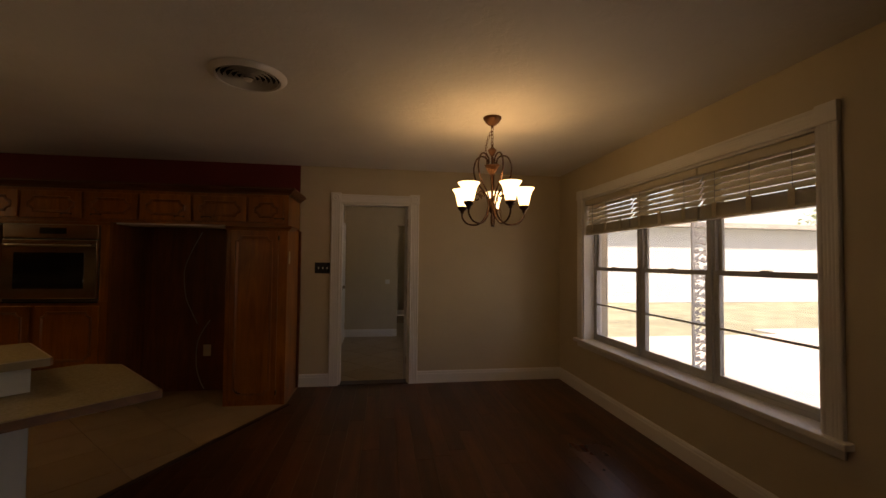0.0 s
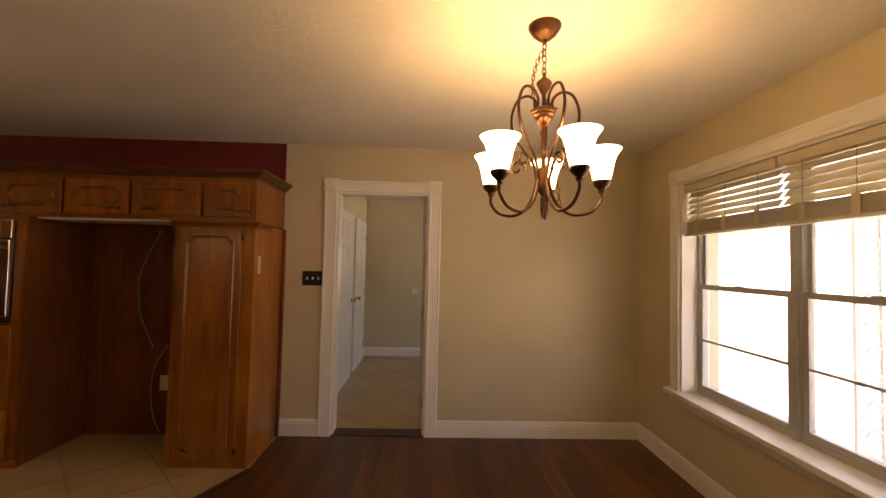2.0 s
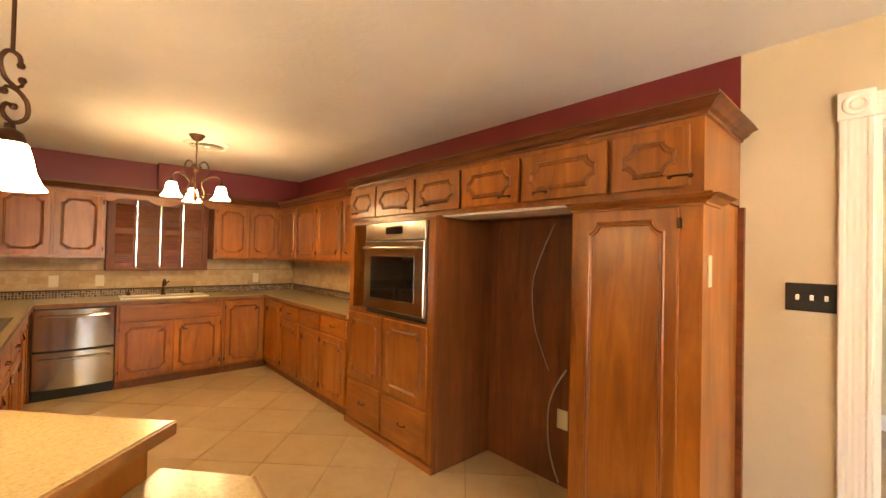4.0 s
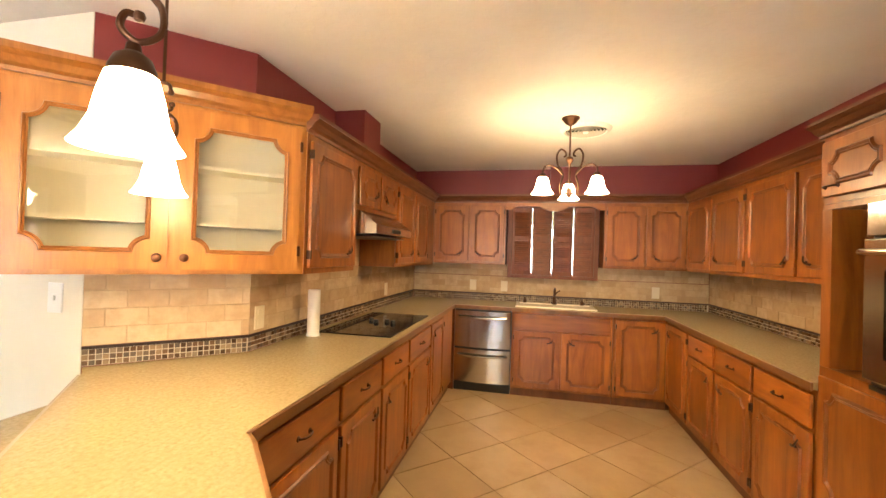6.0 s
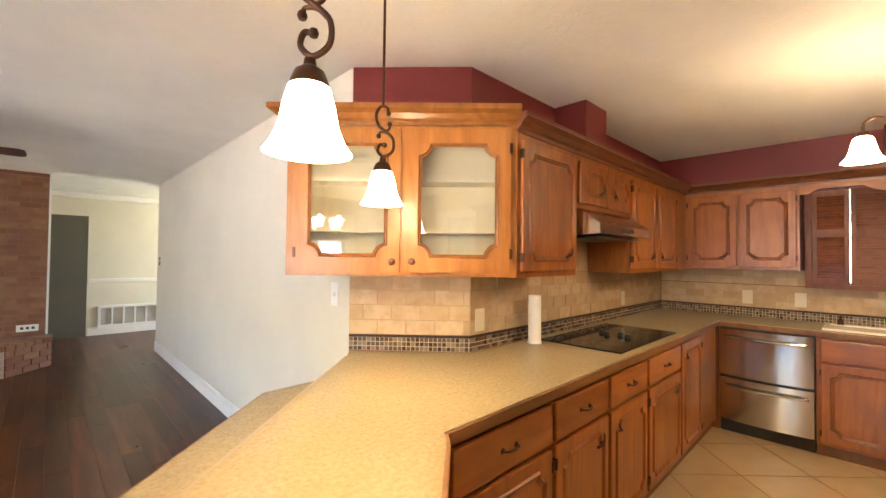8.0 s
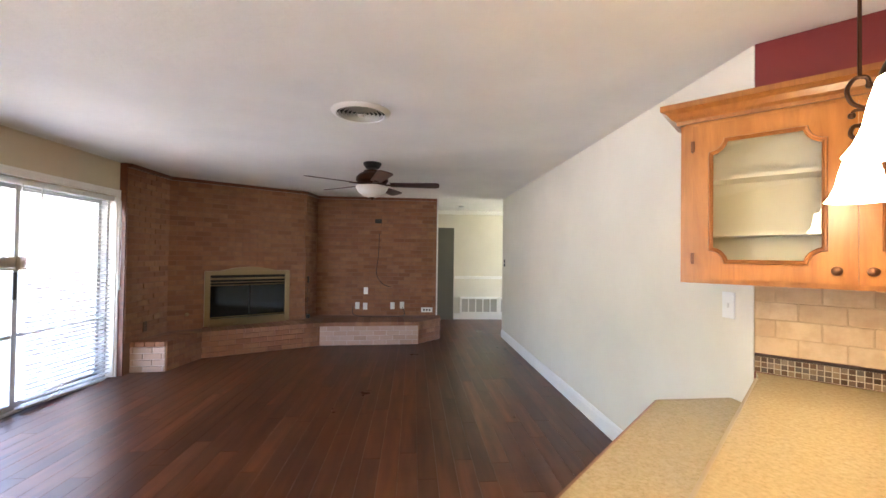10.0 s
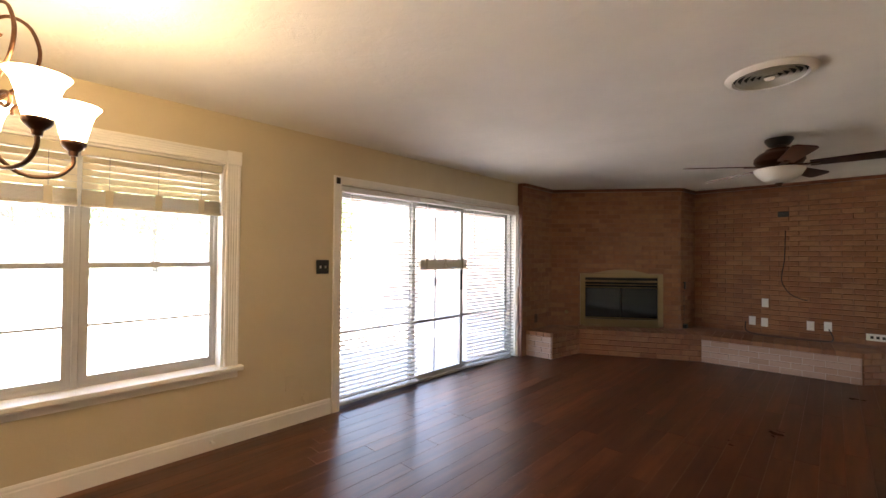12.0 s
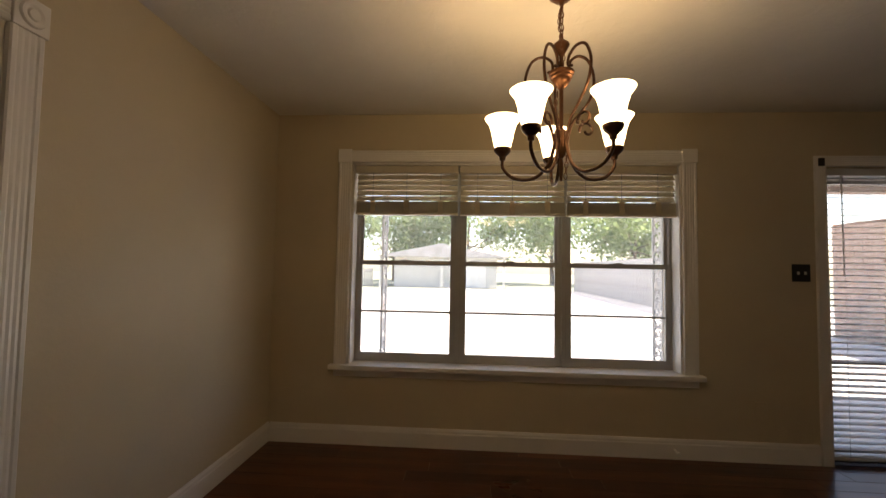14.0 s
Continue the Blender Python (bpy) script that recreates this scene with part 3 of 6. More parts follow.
def crown(parent, pts, z0, h=0.085, out=0.065, mat=M_CROWN, closed=False):
    """Crown moulding along a line of plan points in local coordinates; its face is to the right of the way."""
    prof = [(0.0, 0.0), (0.012, 0.0), (0.014, h * .18), (0.03, h * .3), (0.045, h * .55), (0.07, h * .72), (out, h * .8), (out, h), (0.0, h)]
    p = [Vector(q) for q in pts]
    rows_ = []
    for i, q in enumerate(p):
        ns = []
        if i > 0:
            d = (q - p[i - 1]).normalized()
            ns.append(Vector((d.y, -d.x)))
        if i < len(p) - 1:
            d = (p[i + 1] - q).normalized()
            ns.append(Vector((d.y, -d.x)))
        n = sum(ns, Vector((0, 0))).normalized()
        k = 1 / max(.3, n.dot(ns[0]))
        rows_.append([(q.x + n.x * u * k, q.y + n.y * u * k, z0 + w) for u, w in prof])
    bm = bmesh.new()
    rv = [[bm.verts.new(q) for q in r] for r in rows_]
    k = len(prof)
    for a, c in zip(rv, rv[1:]):
        for i in range(k):
            bm.faces.new((a[i], a[(i + 1) % k], c[(i + 1) % k], c[i]))
    bm.faces.new(rv[0][::-1])
    bm.faces.new(rv[-1])
    bmesh.ops.recalc_face_normals(bm, faces=bm.faces)
    return part("crown_moulding", bm, mat, parent, "dark stained crown moulding")


UZ0, UZ1 = 1.31, 2.0        # wall cabinets
CT = 0.905                   # counter top


def wall_unit(label, m, w, depth, doors, z0=UZ0, z1=UZ1, cr=None, group="kitchen wall cabinets", plan=None):
    c = thing("wall_cabinet", label, "cabinet", m, group)
    part("body", prism(plan, z0, z1) if plan else box(0, 0, z0, w, depth, z1), M_CAB, c)
    for x0, x1, op in doors:
        cab_door(c, x0, x1, z0 + .025, z1 - .03, opens=op, style="scroll")
    if cr:
        crown(c, cr, z1)
    return c


# --- oven wall: local x runs along +x, fronts face -y
FY = 3.95
north = lambda x, y=FY: pose(x, y, 0, 0, 0, 0)
OX0, OX1, FX1, PX1 = -3.29, -2.16, -1.17, -0.62

oven_cab = thing("oven_cabinet", "tall honey-stained oven cabinet with doors and drawers below", "cabinet", north(OX0))
W = OX1 - OX0
for nm, a in (("base", (0, 0, 0, W, YN - FY - .005, .985)), ("top_rail", (0, 0, 1.675, W, YN - FY - .005, 1.70)), ("stile", (0, 0, .986, .06, YN - FY - .005, 1.674)), ("stile", (W - .1, 0, .986, W, YN - FY - .005, 1.674)), ("recess_back", (.061, .30, .986, W - .101, YN - FY - .005, 1.674))):
    part(nm, box(*a), M_CAB, oven_cab)
part("side_panel", box(W, -.012, 0, W + .02, YN - FY - .005, 1.70), M_DARKW, oven_cab, "darker wood side panel")
part("base_strip", box(0, -.024, 0, W + .02, -.001, .045), M_CABX, oven_cab)
for x0, x1, op in ((.02, .52, "l"), (.55, 1.07, "r")):
    cab_door(oven_cab, x0, x1, .40, .95, opens=op, style="none")
    drawer(oven_cab, x0, x1, .06, .38)

oven = thing("wall_oven", "stainless steel built-in wall oven with a dark glass door", "oven", north(-2.99))
OW = .75
part("body", box(0, -.012, .99, OW, .28, 1.672), M_STEELD, oven)
part("control_panel", box(0, -.035, 1.545, OW, -.012, 1.672, bevel=.004), M_STEEL, oven)
part("display", box(OW * .38, -.037, 1.585, OW * .66, -.034, 1.64), M_BLACK, oven, "black glass oven display")
od = part("oven_door", box(0, -.045, 1.01, OW, -.012, 1.535, bevel=.006), M_STEEL, oven)
part("window", box(.10, -.049, 1.10, OW - .1, -.044, 1.42, bevel=.002), M_BLACK, od, "dark oven window")
hp = [(.05, -.045, 1.485), (.06, -.085, 1.485), (OW / 2, -.095, 1.48), (OW - .06, -.085, 1.485), (OW - .05, -.045, 1.485)]
part("handle", tube(smooth_path(hp, 6), .013, 10), M_STEEL, od, "curved steel handle", True)
part("vent_strip", box(0.0, -.02, .972, OW, -.005, .988), M_BLACKP, oven)

pantry = thing("pantry_cabinet", "tall honey-stained pantry cabinet with one ornate door", "cabinet", north(FX1))
PW = PX1 - FX1
part("body", box(0, 0, 0, PW, YN - FY - .005, 1.69), M_CAB, pantry)
cab_door(pantry, .035, PW - .075, .05, 1.655, opens="r", style="scroll")
crown(pantry, [(0, -.002), (PW, -.002), (PW, .2)], 1.655, .045, .04, M_CABX)
part("light_switch", box(PW, .055, 1.335, PW + .006, .10, 1.46, bevel=.002), M_PLASTIC, pantry, "ivory wall switch plate")
part("side_trim", box(PW, .515, 0, PW + .024, YN - FY - .003, 1.69), M_CROWN, pantry)

upper = thing("bridge_cabinet", "row of small honey-stained cabinets above the ovens and refrigerator space", "cabinet", north(OX0))
UW = PX1 - OX0
part("body", box(0, .004, 1.702, UW, YN - FY - .005, 2.0), M_CAB, upper)
part("niche_light_strip", box(1.16, .02, 1.688, 2.1, .30, 1.701), M_TRIM, upper, "pale underside strip above the refrigerator space")
xs = [OX0 + .01, -2.885, -2.384, -1.93, -1.475, -.985, PX1 - .03]
for i, (a, c) in enumerate(zip(xs, xs[1:])):
    cab_door(upper, a - OX0 + .008, c - OX0 - .008, 1.725, 1.975, opens="lrlrlr"[i], style="none")
    pull(upper, (a + c) / 2 - OX0 + (.12 if i % 2 else -.12), 1.77, -.02)
crown(upper, [(-.02, .004), (UW, .004), (UW, YN - FY - .006)], 2.0, .068, .06)

niche = thing("refrigerator_niche", "empty refrigerator space lined with dark wood panels", "cabinet niche", pose(OX1 + .02, YN - .02, 0))
NW = FX1 - OX1 - .02
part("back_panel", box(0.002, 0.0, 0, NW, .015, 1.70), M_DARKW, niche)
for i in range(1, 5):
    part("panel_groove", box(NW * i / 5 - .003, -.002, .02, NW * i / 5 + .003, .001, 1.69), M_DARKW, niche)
NX = OX1 + .02
pth = [(-1.60 - NX, -.006, 1.66), (-1.70 - NX, -.008, 1.45), (-1.763 - NX, -.008, 1.25), (-1.744 - NX, -.008, .99), (-1.68 - NX, -.008, .82), (-1.622 - NX, -.008, .70)]
part("water_line", tube(smooth_path(pth, 6), .004, 6), M_ALU, niche, "thin curved grey water line", True)
pth = [(-1.50 - NX, -.008, .735), (-1.58 - NX, -.008, .60), (-1.622 - NX, -.008, .46), (-1.62 - NX, -.008, .25), (-1.58 - NX, -.008, .10), (-1.54 - NX, -.008, .02)]
part("water_line", tube(smooth_path(pth, 6), .005, 6), M_ALU, niche, "thin hanging grey water line", True)
part("outlet", box(-1.56 - NX, -.008, .36, -1.485 - NX, 0, .48, bevel=.003), M_PLASTIC, niche, "ivory wall outlet")

BW = OX0 - (-5.36)
base_unit("honey-stained base cabinets with drawers beside the ovens", north(-5.36), BW, YN - FY - .02,
          [("tall", .03, .55, "r"), ("door", .57, 1.04), ("door", 1.06, 1.54, "r"), ("door", 1.56, 2.05)])
wall_unit("honey-stained wall cabinets beside the ovens", pose(-5.57, YN - .32, 0), OX0 + 5.57 - .002, .31,
          [(.02, .56, "l"), (.58, 1.12, "r"), (1.14, 1.70, "l"), (1.72, 2.27, "r")], z0=1.33, cr=[(0, 0), (2.28, 0)])

# --- kitchen window wall: local x runs along +y, fronts face +x
west = lambda y, x=-5.38: pose(x, y, 0, 0, 0, 90)
WD = -XW - 5.38 - .01
dw = thing("drawer_dishwasher", "stainless steel two-drawer dishwasher", "dishwasher", west(1.905))
part("body", box(0.004, .01, .10, .586, WD, .858), M_BLACKP, dw)
part("toe_kick", box(0.004, .03, 0, .586, WD, .095), M_BLACKP, dw)
for z0, z1 in ((.11, .45), (.47, .845)):
    bm = bmesh.new()
    n = 16
    bow = [(.006 + .578 * k / n, -.012 - .030 * math.sin(math.pi * k / n) ** .8) for k in range(n + 1)]
    lo, hi = ([bm.verts.new((x, y, z)) for x, y in bow] for z in (z0, z1))
    lb, hb = ([bm.verts.new((x, .008, z)) for x, y in bow] for z in (z0, z1))
    for k in range(n):
        bm.faces.new((lo[k], lo[k + 1], hi[k + 1], hi[k]))
        bm.faces.new((hi[k], hi[k + 1], hb[k + 1], hb[k]))
        bm.faces.new((lo[k], lb[k], lb[k + 1], lo[k + 1]))
    for k in (0, n):
        bm.faces.new((lo[k], hi[k], hb[k], lb[k]))
    bmesh.ops.recalc_face_normals(bm, faces=bm.faces)
    f = part("drawer_front", bm, M_STEEL, dw, "bowed brushed steel drawer front", True)
    zz = z1 - .06
    pth = [(.05, -.022, zz), (.06, -.058, zz), (.295, -.084, zz - .004), (.53, -.058, zz), (.54, -.022, zz)]
    part("handle", tube(smooth_path(pth, 5), .011, 8), M_STEEL, f, "steel bar handle", True)
base_unit("honey-stained sink base cabinet with false drawer front", west(2.50), .97, WD, [("false", .02, .95), ("low", .02, .48, "l"), ("low", .49, .95, "r")])
base_unit("honey-stained corner base cabinet", west(3.475), 3.96 - 3.475, WD, [("tall", .02, .465, "l")])
part("filler", box(-5.87, 1.31, 0, -5.40, 1.90, .86), M_DARKW, thing("corner_filler", "dark blind corner cabinet box", "cabinet"))
wall_unit("honey-stained wall cabinets beside the kitchen window", pose(-5.57, 1.60, 0, 0, 0, 90), .80, .30,
          [(.02, .40, "l"), (.41, .785, "r")], z0=1.33, cr=[(0, 0), (.81, 0)])
wall_unit("honey-stained wall cabinets in the window corner", pose(-5.57, 3.40, 0, 0, 0, 90), YN - .32 - 3.40, .30,
          [(.02, .385, "l"), (.395, .765, "r")], z0=1.33, cr=[(0, 0), (.78, 0)])
val = thing("window_valance", "scalloped honey-stained wooden valance over the kitchen window", "valance", pose(-5.57, 2.40, 0, 0, 0, 90))
pts = []
n = 40
for i in range(n + 1):
    u = i / n
    d = min(u, 1 - u)
    z = 1.925 if d < .05 else 1.925 + .04 * math.sin((d - .05) / .09 * math.pi / 2) if d < .14 else 1.965
    if abs(u - .5) < .15:
        z = 1.965 - .055 * math.cos((u - .5) / .15 * math.pi / 2) ** .7
    pts.append((u * 1.0, z))
bm = bmesh.new()
f0 = [bm.verts.new((x, -.0, z)) for x, z in pts] + [bm.verts.new((1.0, 0, 2.0)), bm.verts.new((0, 0, 2.0))]
f1 = [bm.verts.new((q.co.x, .02, q.co.z)) for q in f0]
bm.faces.new(f0), bm.faces.new(f1[::-1])
for i in range(len(f0)):
    bm.faces.new((f0[i], f0[(i + 1) % len(f0)], f1[(i + 1) % len(f0)], f1[i]))
bmesh.ops.recalc_face_normals(bm, faces=bm.faces)
part("board", bm, M_CABX, val)
crown(val, [(0, 0), (1.0, 0)], 2.0)

# --- cooktop wall: local x runs along -x, fronts face +y
CY = 1.90
south = lambda x, y: pose(x, y, 0, 0, 0, 180)
base_unit("honey-stained base cabinets under the cooktop", south(-2.16, CY - .02), 3.21, CY - .02 - YC - .01,
          [("door", .04, .60, "r"), ("door", .62, 1.10, "l"), ("door", 1.12, 1.60, "r"), ("door", 1.62, 2.2, "l"), ("tall", 2.22, 2.70, "r")])
wall_unit("tall honey-stained wall cabinet beside the range hood", south(-2.93, 1.60), .57, .30, [(.02, .55, "l")], cr=[(-.012, 0), (.57, 0)], plan=[(.002, 0), (.57, 0), (.57, .30), (.20, .30), (.20, .19)])
wall_unit("short honey-stained wall cabinet above the range hood", south(-3.502, 1.60), .756, .30, [(.015, .375, "l"), (.385, .745, "r")], z0=1.695, cr=[(0, 0), (.756, 0)])
wall_unit("honey-stained wall cabinets beyond the range hood", south(-4.26, 1.60), 1.31, .30, [(.02, .50, "l"), (.52, .98, "r")], cr=[(0, 0), (1.31, 0)])

hood = thing("range_hood", "slim stainless steel under-cabinet range hood", "range hood", south(-3.51, 1.60))
bm = bmesh.new()
prof = [(.29, 1.69), (-.02, 1.69), (-.14, 1.60), (-.14, 1.545), (.29, 1.53)]
a = [bm.verts.new((0, y, z)) for y, z in prof]
c = [bm.verts.new((.74, y, z)) for y, z in prof]
bm.faces.new(a), bm.faces.new(c[::-1])
for i in range(5):
    bm.faces.new((a[i], c[i], c[(i + 1) % 5], a[(i + 1) % 5]))
bmesh.ops.recalc_face_normals(bm, faces=bm.faces)
part("body", bm, M_STEEL, hood)
part("control_strip", box(.30, -.146, 1.56, .46, -.139, 1.587, bevel=.002), M_BLACKP, hood, "black control strip")
part("filter", box(.05, -.1, 1.524, .69, .25, 1.532), M_STEELD, hood, "dark mesh filter")

# --- glass-door cabinet on the diagonal wall, fronts face the bar
HM = pose(-2.187, 0.813, 0, 0, 0, 135)
HW, HZ1 = 1.09, 2.03
hutch = thing("glass_cabinet", "honey-stained wall cabinet with two scalloped glass doors", "display cabinet", HM)
hd = .196
bm = bmesh.new()
bx(bm, 0, 0, UZ0, HW, hd, UZ0 + .03)
bx(bm, 0, 0, HZ1 - .03, HW, hd, HZ1)
bx(bm, 0, 0.0, UZ0, .02, hd, HZ1)
bx(bm, HW - .02, 0, UZ0, HW, hd, HZ1)
part("body", bm, M_CABLIT, hutch)
bm = bmesh.new()
for a in ((0, -.018, UZ0, .05, 0, HZ1), (HW - .05, -.018, UZ0, HW, 0, HZ1), (HW / 2 - .03, -.018, UZ0 + .04, HW / 2 + .03, 0, HZ1 - .04), (.05, -.018, UZ0, HW - .05, 0, UZ0 + .04), (.05, -.018, HZ1 - .04, HW - .05, 0, HZ1)):
    bx(bm, *a)
part("face_frame", bm, M_CABLIT, hutch)
bm = bmesh.new()
for a in ((.021, .002, UZ0 + .031, .027, hd - .013, HZ1 - .031), (HW - .027, .002, UZ0 + .031, HW - .021, hd - .013, HZ1 - .031), (.028, .002, UZ0 + .031, HW - .028, hd - .013, UZ0 + .035), (.028, .002, HZ1 - .036, HW - .028, hd - .013, HZ1 - .031)):
    bx(bm, *a)
part("lining", bm, M_INSIDE, hutch, "cream painted lining")
part("back_panel", box(.02, hd - .012, UZ0 + .03, HW - .02, hd - .002, HZ1 - .03), M_INSIDE, hutch, "cream painted back panel")
for z in (1.53, 1.78):
    part("shelf", box(.021, .03, z - .009, HW - .021, hd - .013, z + .009), M_INSIDE, hutch, "cream painted shelf")
part("end_panel", prism([(0, 0), (0, .30), (-.02, .30), (-.20, .1 + .02), (-.001, 0)][:3] + [(-.02, 0)], UZ0, HZ1), M_CABLIT, hutch)
for x0, x1, op in ((.035, HW / 2 - .012, "l"), (HW / 2 + .012, HW - .035, "r")):
    z0, z1 = UZ0 + .02, HZ1 - .02
    fr = .062
    hole = notched(x0 + fr, x1 - fr, z0 + fr + .01, z1 - fr - .01, .0, .055)
    n = len(hole)
    cx, cz = (x0 + x1) / 2, (z0 + z1) / 2
    rim = []
    q = n // 4
    for i, (px, pz) in enumerate(hole):
        k, s = i % q, i // q
        ex = (x0, x1, x1, x0)[s]
        ez = (z0, z0, z1, z1)[s]
        if k == 0:
            rim.append((ex, pz) if s in (0, 2) else (px, ez))
        elif k == q - 1:
            rim.append((px, ez) if s in (0, 2) else (ex, pz))
        else:
            f = k / (q - 1)
            a0 = (ex, pz) if s in (0, 2) else (px, ez)
            rim.append((ex, ez) if abs(f - .5) < .15 else ((ex, ez + (pz - ez) * .6) if (f < .5) == (s in (0, 2)) else (ex + (px - ex) * .6, ez)))
    bm = bmesh.new()
    lp = [[(px, -.019, pz) for px, pz in hole], [(px, -.040, pz) for px, pz in hole], [(px, -.040, pz) for px, pz in rim], [(px, -.019, pz) for px, pz in rim], [(px, -.019, pz) for px, pz in hole]]
    loft(bm, lp)
    bmesh.ops.remove_doubles(bm, verts=bm.verts, dist=.0001)
    bmesh.ops.recalc_face_normals(bm, faces=bm.faces)
    d = part("glass_door", bm, M_CABLIT, hutch)
    part("moulding", moulding(x0 + fr - .004, x1 - fr + .004, z0 + fr + .006, z1 - fr - .006, -.0405, r=.055, w=.014, h=.01), M_MOULDLIT, d)
    bm = bmesh.new()
    bm.faces.new([bm.verts.new((px, -.027, pz)) for px, pz in notched(x0 + fr - .004, x1 - fr + .004, z0 + fr + .006, z1 - fr - .006, 0, .05)])
    g = part("pane", bm, M_CGLASS, d, "clear glass pane")
    g.visible_shadow = False
    pull(d, x1 - .035 if op == "l" else x0 + .035, z0 + .05, -.040, knob=True)
    hx = x0 if op == "l" else x1
    for zz in (z0 + .09, z1 - .09):
        part("hinge", box(hx - .008, -.044, zz - .024, hx + .006, -.018, zz + .024, bevel=.002), M_BRONZEL, d, "antique copper hinge")
crown(hutch, [(-.02, .30), (-.02, -.018), (HW + .004, -.018)], HZ1, .085, .07, M_MOULDLIT)
cup = solo("glass_dish", lathe([(0, 0), (.035, 0), (.04, .004), (.048, .05), (.045, .05), (.037, .008), (0, .006)], 20), M_TEAL, "small teal glass dish on the cabinet shelf", "dish", smooth=True,
           m=HM @ pose(.36, .12, UZ0 + .03))

# ---- counters and bar ----
DEEP = .035
EDGE_W = wood("wood_counter_edge", (0.15, 0.06, 0.02), (0.30, 0.13, 0.045), .35, axis=0)
A_, B_ = (-1.63, 2.415), (-1.25, 2.035)
main_pts = [(XW + .004, YC + .008), (DC[0] - .006, YC + .008), (-2.505, .842), (-2.44, .93), B_, A_, (-2.13, 1.95), (-2.17, CY), (-5.35, CY), (-5.35, FY - .02), (OX0 - .004, FY - .02), (OX0 - .004, YN - .008), (XW + .004, YN - .008)]
ctr = thing("kitchen_counter", "speckled beige laminate counter with a wooden edge, running round the kitchen", "counter")
part("worktop", prism(main_pts, CT - DEEP, CT), M_COUNTER, ctr)


def edging(parent, pts, z0, z1, t_=.012, mat=None):
    for p, q in zip(pts, pts[1:]):
        p, q = Vector(p), Vector(q)
        d = (q - p).normalized()
        n = Vector((-d.y, d.x)) * t_
        part("wood_edge", prism([p, q, q + n, p + n], z0, z1), mat or EDGE_W, parent, "honey-stained wooden counter edge")


edging(ctr, [(OX0 - .004, FY - .02), (-5.35, FY - .02), (-5.35, CY), (-2.17, CY), (-2.13, 1.95), A_, B_], CT - DEEP - .004, CT - .003)
edging(ctr, [B_, (-2.44, .93)], CT - DEEP - .004, CT - .003, mat=M_STRIP)

pen = thing("peninsula_base", "honey-stained peninsula cabinet with a pale tiled back", "cabinet")
inn = lambda p, k: (p[0] + k * .707, p[1] - k * .707)
pb = [(-2.19, 1.87), inn((-1.70, 2.38), .03), inn((-1.70, 2.38), .42), inn((-2.20, 1.88), .42)]
part("body", prism([pb[0], pb[3], pb[2], pb[1]], .0, CT - DEEP - .005), M_CAB, pen)
# door on the kitchen side of the peninsula: local frame facing (-1, 1)
pd = part("door", box(.06, -.021, .11, .52, -.002, .84, bevel=.005), M_CAB, pen, m=pose(-1.70 + .02, 2.38 - .02, 0, 0, 0, 225))
part("moulding", moulding(.11, .47, .16, .79, -.0215), M_GLAZE, pd)
face = part("tiled_back", prism([(-2.415, .99), (-1.345, 2.06), (-1.37, 2.085), (-2.44, 1.015)], .0, CT - DEEP - .004), M_TILEW, pen, "pale tiled face above the bar")

Q1, Q2 = (-.775, 2.04), (-1.27, 2.585)
bar_pts = [(XL + .004, .70), (-2.12, .715), Q1, Q2, (-1.47, 2.60), (-1.70, 2.40), (-1.372, 2.085), (-2.43, 1.025), (-2.505, .85), (XL + .004, .82)]
bar = thing("breakfast_bar", "low speckled beige laminate bar top with clipped corners", "bar top")
part("top", prism(bar_pts[::1], .70, .738), M_COUNTER, bar)
edging(bar, [(-1.47, 2.60), Q2, Q1, (-2.12, .715), (XL + .004, .70)], .697, .735)


def corbel(m):
    c = thing("corbel", "dark carved wooden bracket under the bar top", "bracket", m, "brackets under the bar")
    bm = bmesh.new()
    prof = [(0, .695), (.22, .695), (.22, .66), (.19, .64), (.15, .60), (.13, .55), (.09, .52), (.06, .46), (.05, .40), (.0, .38)]
    a = [bm.verts.new((-.03, -u, z)) for u, z in prof]
    e = [bm.verts.new((.03, -u, z)) for u, z in prof]
    bm.faces.new(a), bm.faces.new(e[::-1])
    for i in range(len(prof)):
        bm.faces.new((a[i], a[(i + 1) % len(prof)], e[(i + 1) % len(prof)], e[i]))
    bmesh.ops.recalc_face_normals(bm, faces=bm.faces)
    part("scroll", bm, M_SHUTTER, c)
    return c


for u in (.15, .85):
    x, y = -2.40 + u * 1.03, .88 + u * 1.06
    corbel(pose(x + .012, y - .012, 0, 0, 0, 45))

# ---- dining window: local x runs along -y (into the picture from indoors, left to right), faces -x ----
# EM: local frame on the window wall; local x = +y world reversed, local -y = indoors (-x)
EM = lambda y, x=XE: pose(x, y, 0, 0, 0, -90)
win = thing("window_1", "wide white-cased window with three grey aluminium double-hung sashes", "window", EM(WY1), kind="structure")
WW = WY1 - WY0
fluted(win, "casing_board", -.10, -.002, WZ0 - .01, WZ1)
fluted(win, "casing_board", WW + .002, WW + .10, WZ0 - .01, WZ1)
fluted(win, "casing_board", -.002, WW + .002, WZ1, WZ1 + .09, horizontal=True)
part("corner_block", box(-.104, -.027, WZ1 - .002, -.002, 0, WZ1 + .098, bevel=.003), M_TRIM, win)
part("corner_block", box(WW + .002, -.027, WZ1 - .002, WW + .104, 0, WZ1 + .098, bevel=.003), M_TRIM, win)
part("window_sill", box(-.13, -.055, WZ0 - .033, WW + .13, .16, WZ0 + .002, bevel=.006), M_TRIM, win)
part("apron", box(-.10, -.016, WZ0 - .085, WW + .10, -.001, WZ0 - .034, bevel=.003), M_TRIM, win)
part("jamb", box(0, 0.0, WZ0, .015, .2, WZ1), M_TRIM, win)
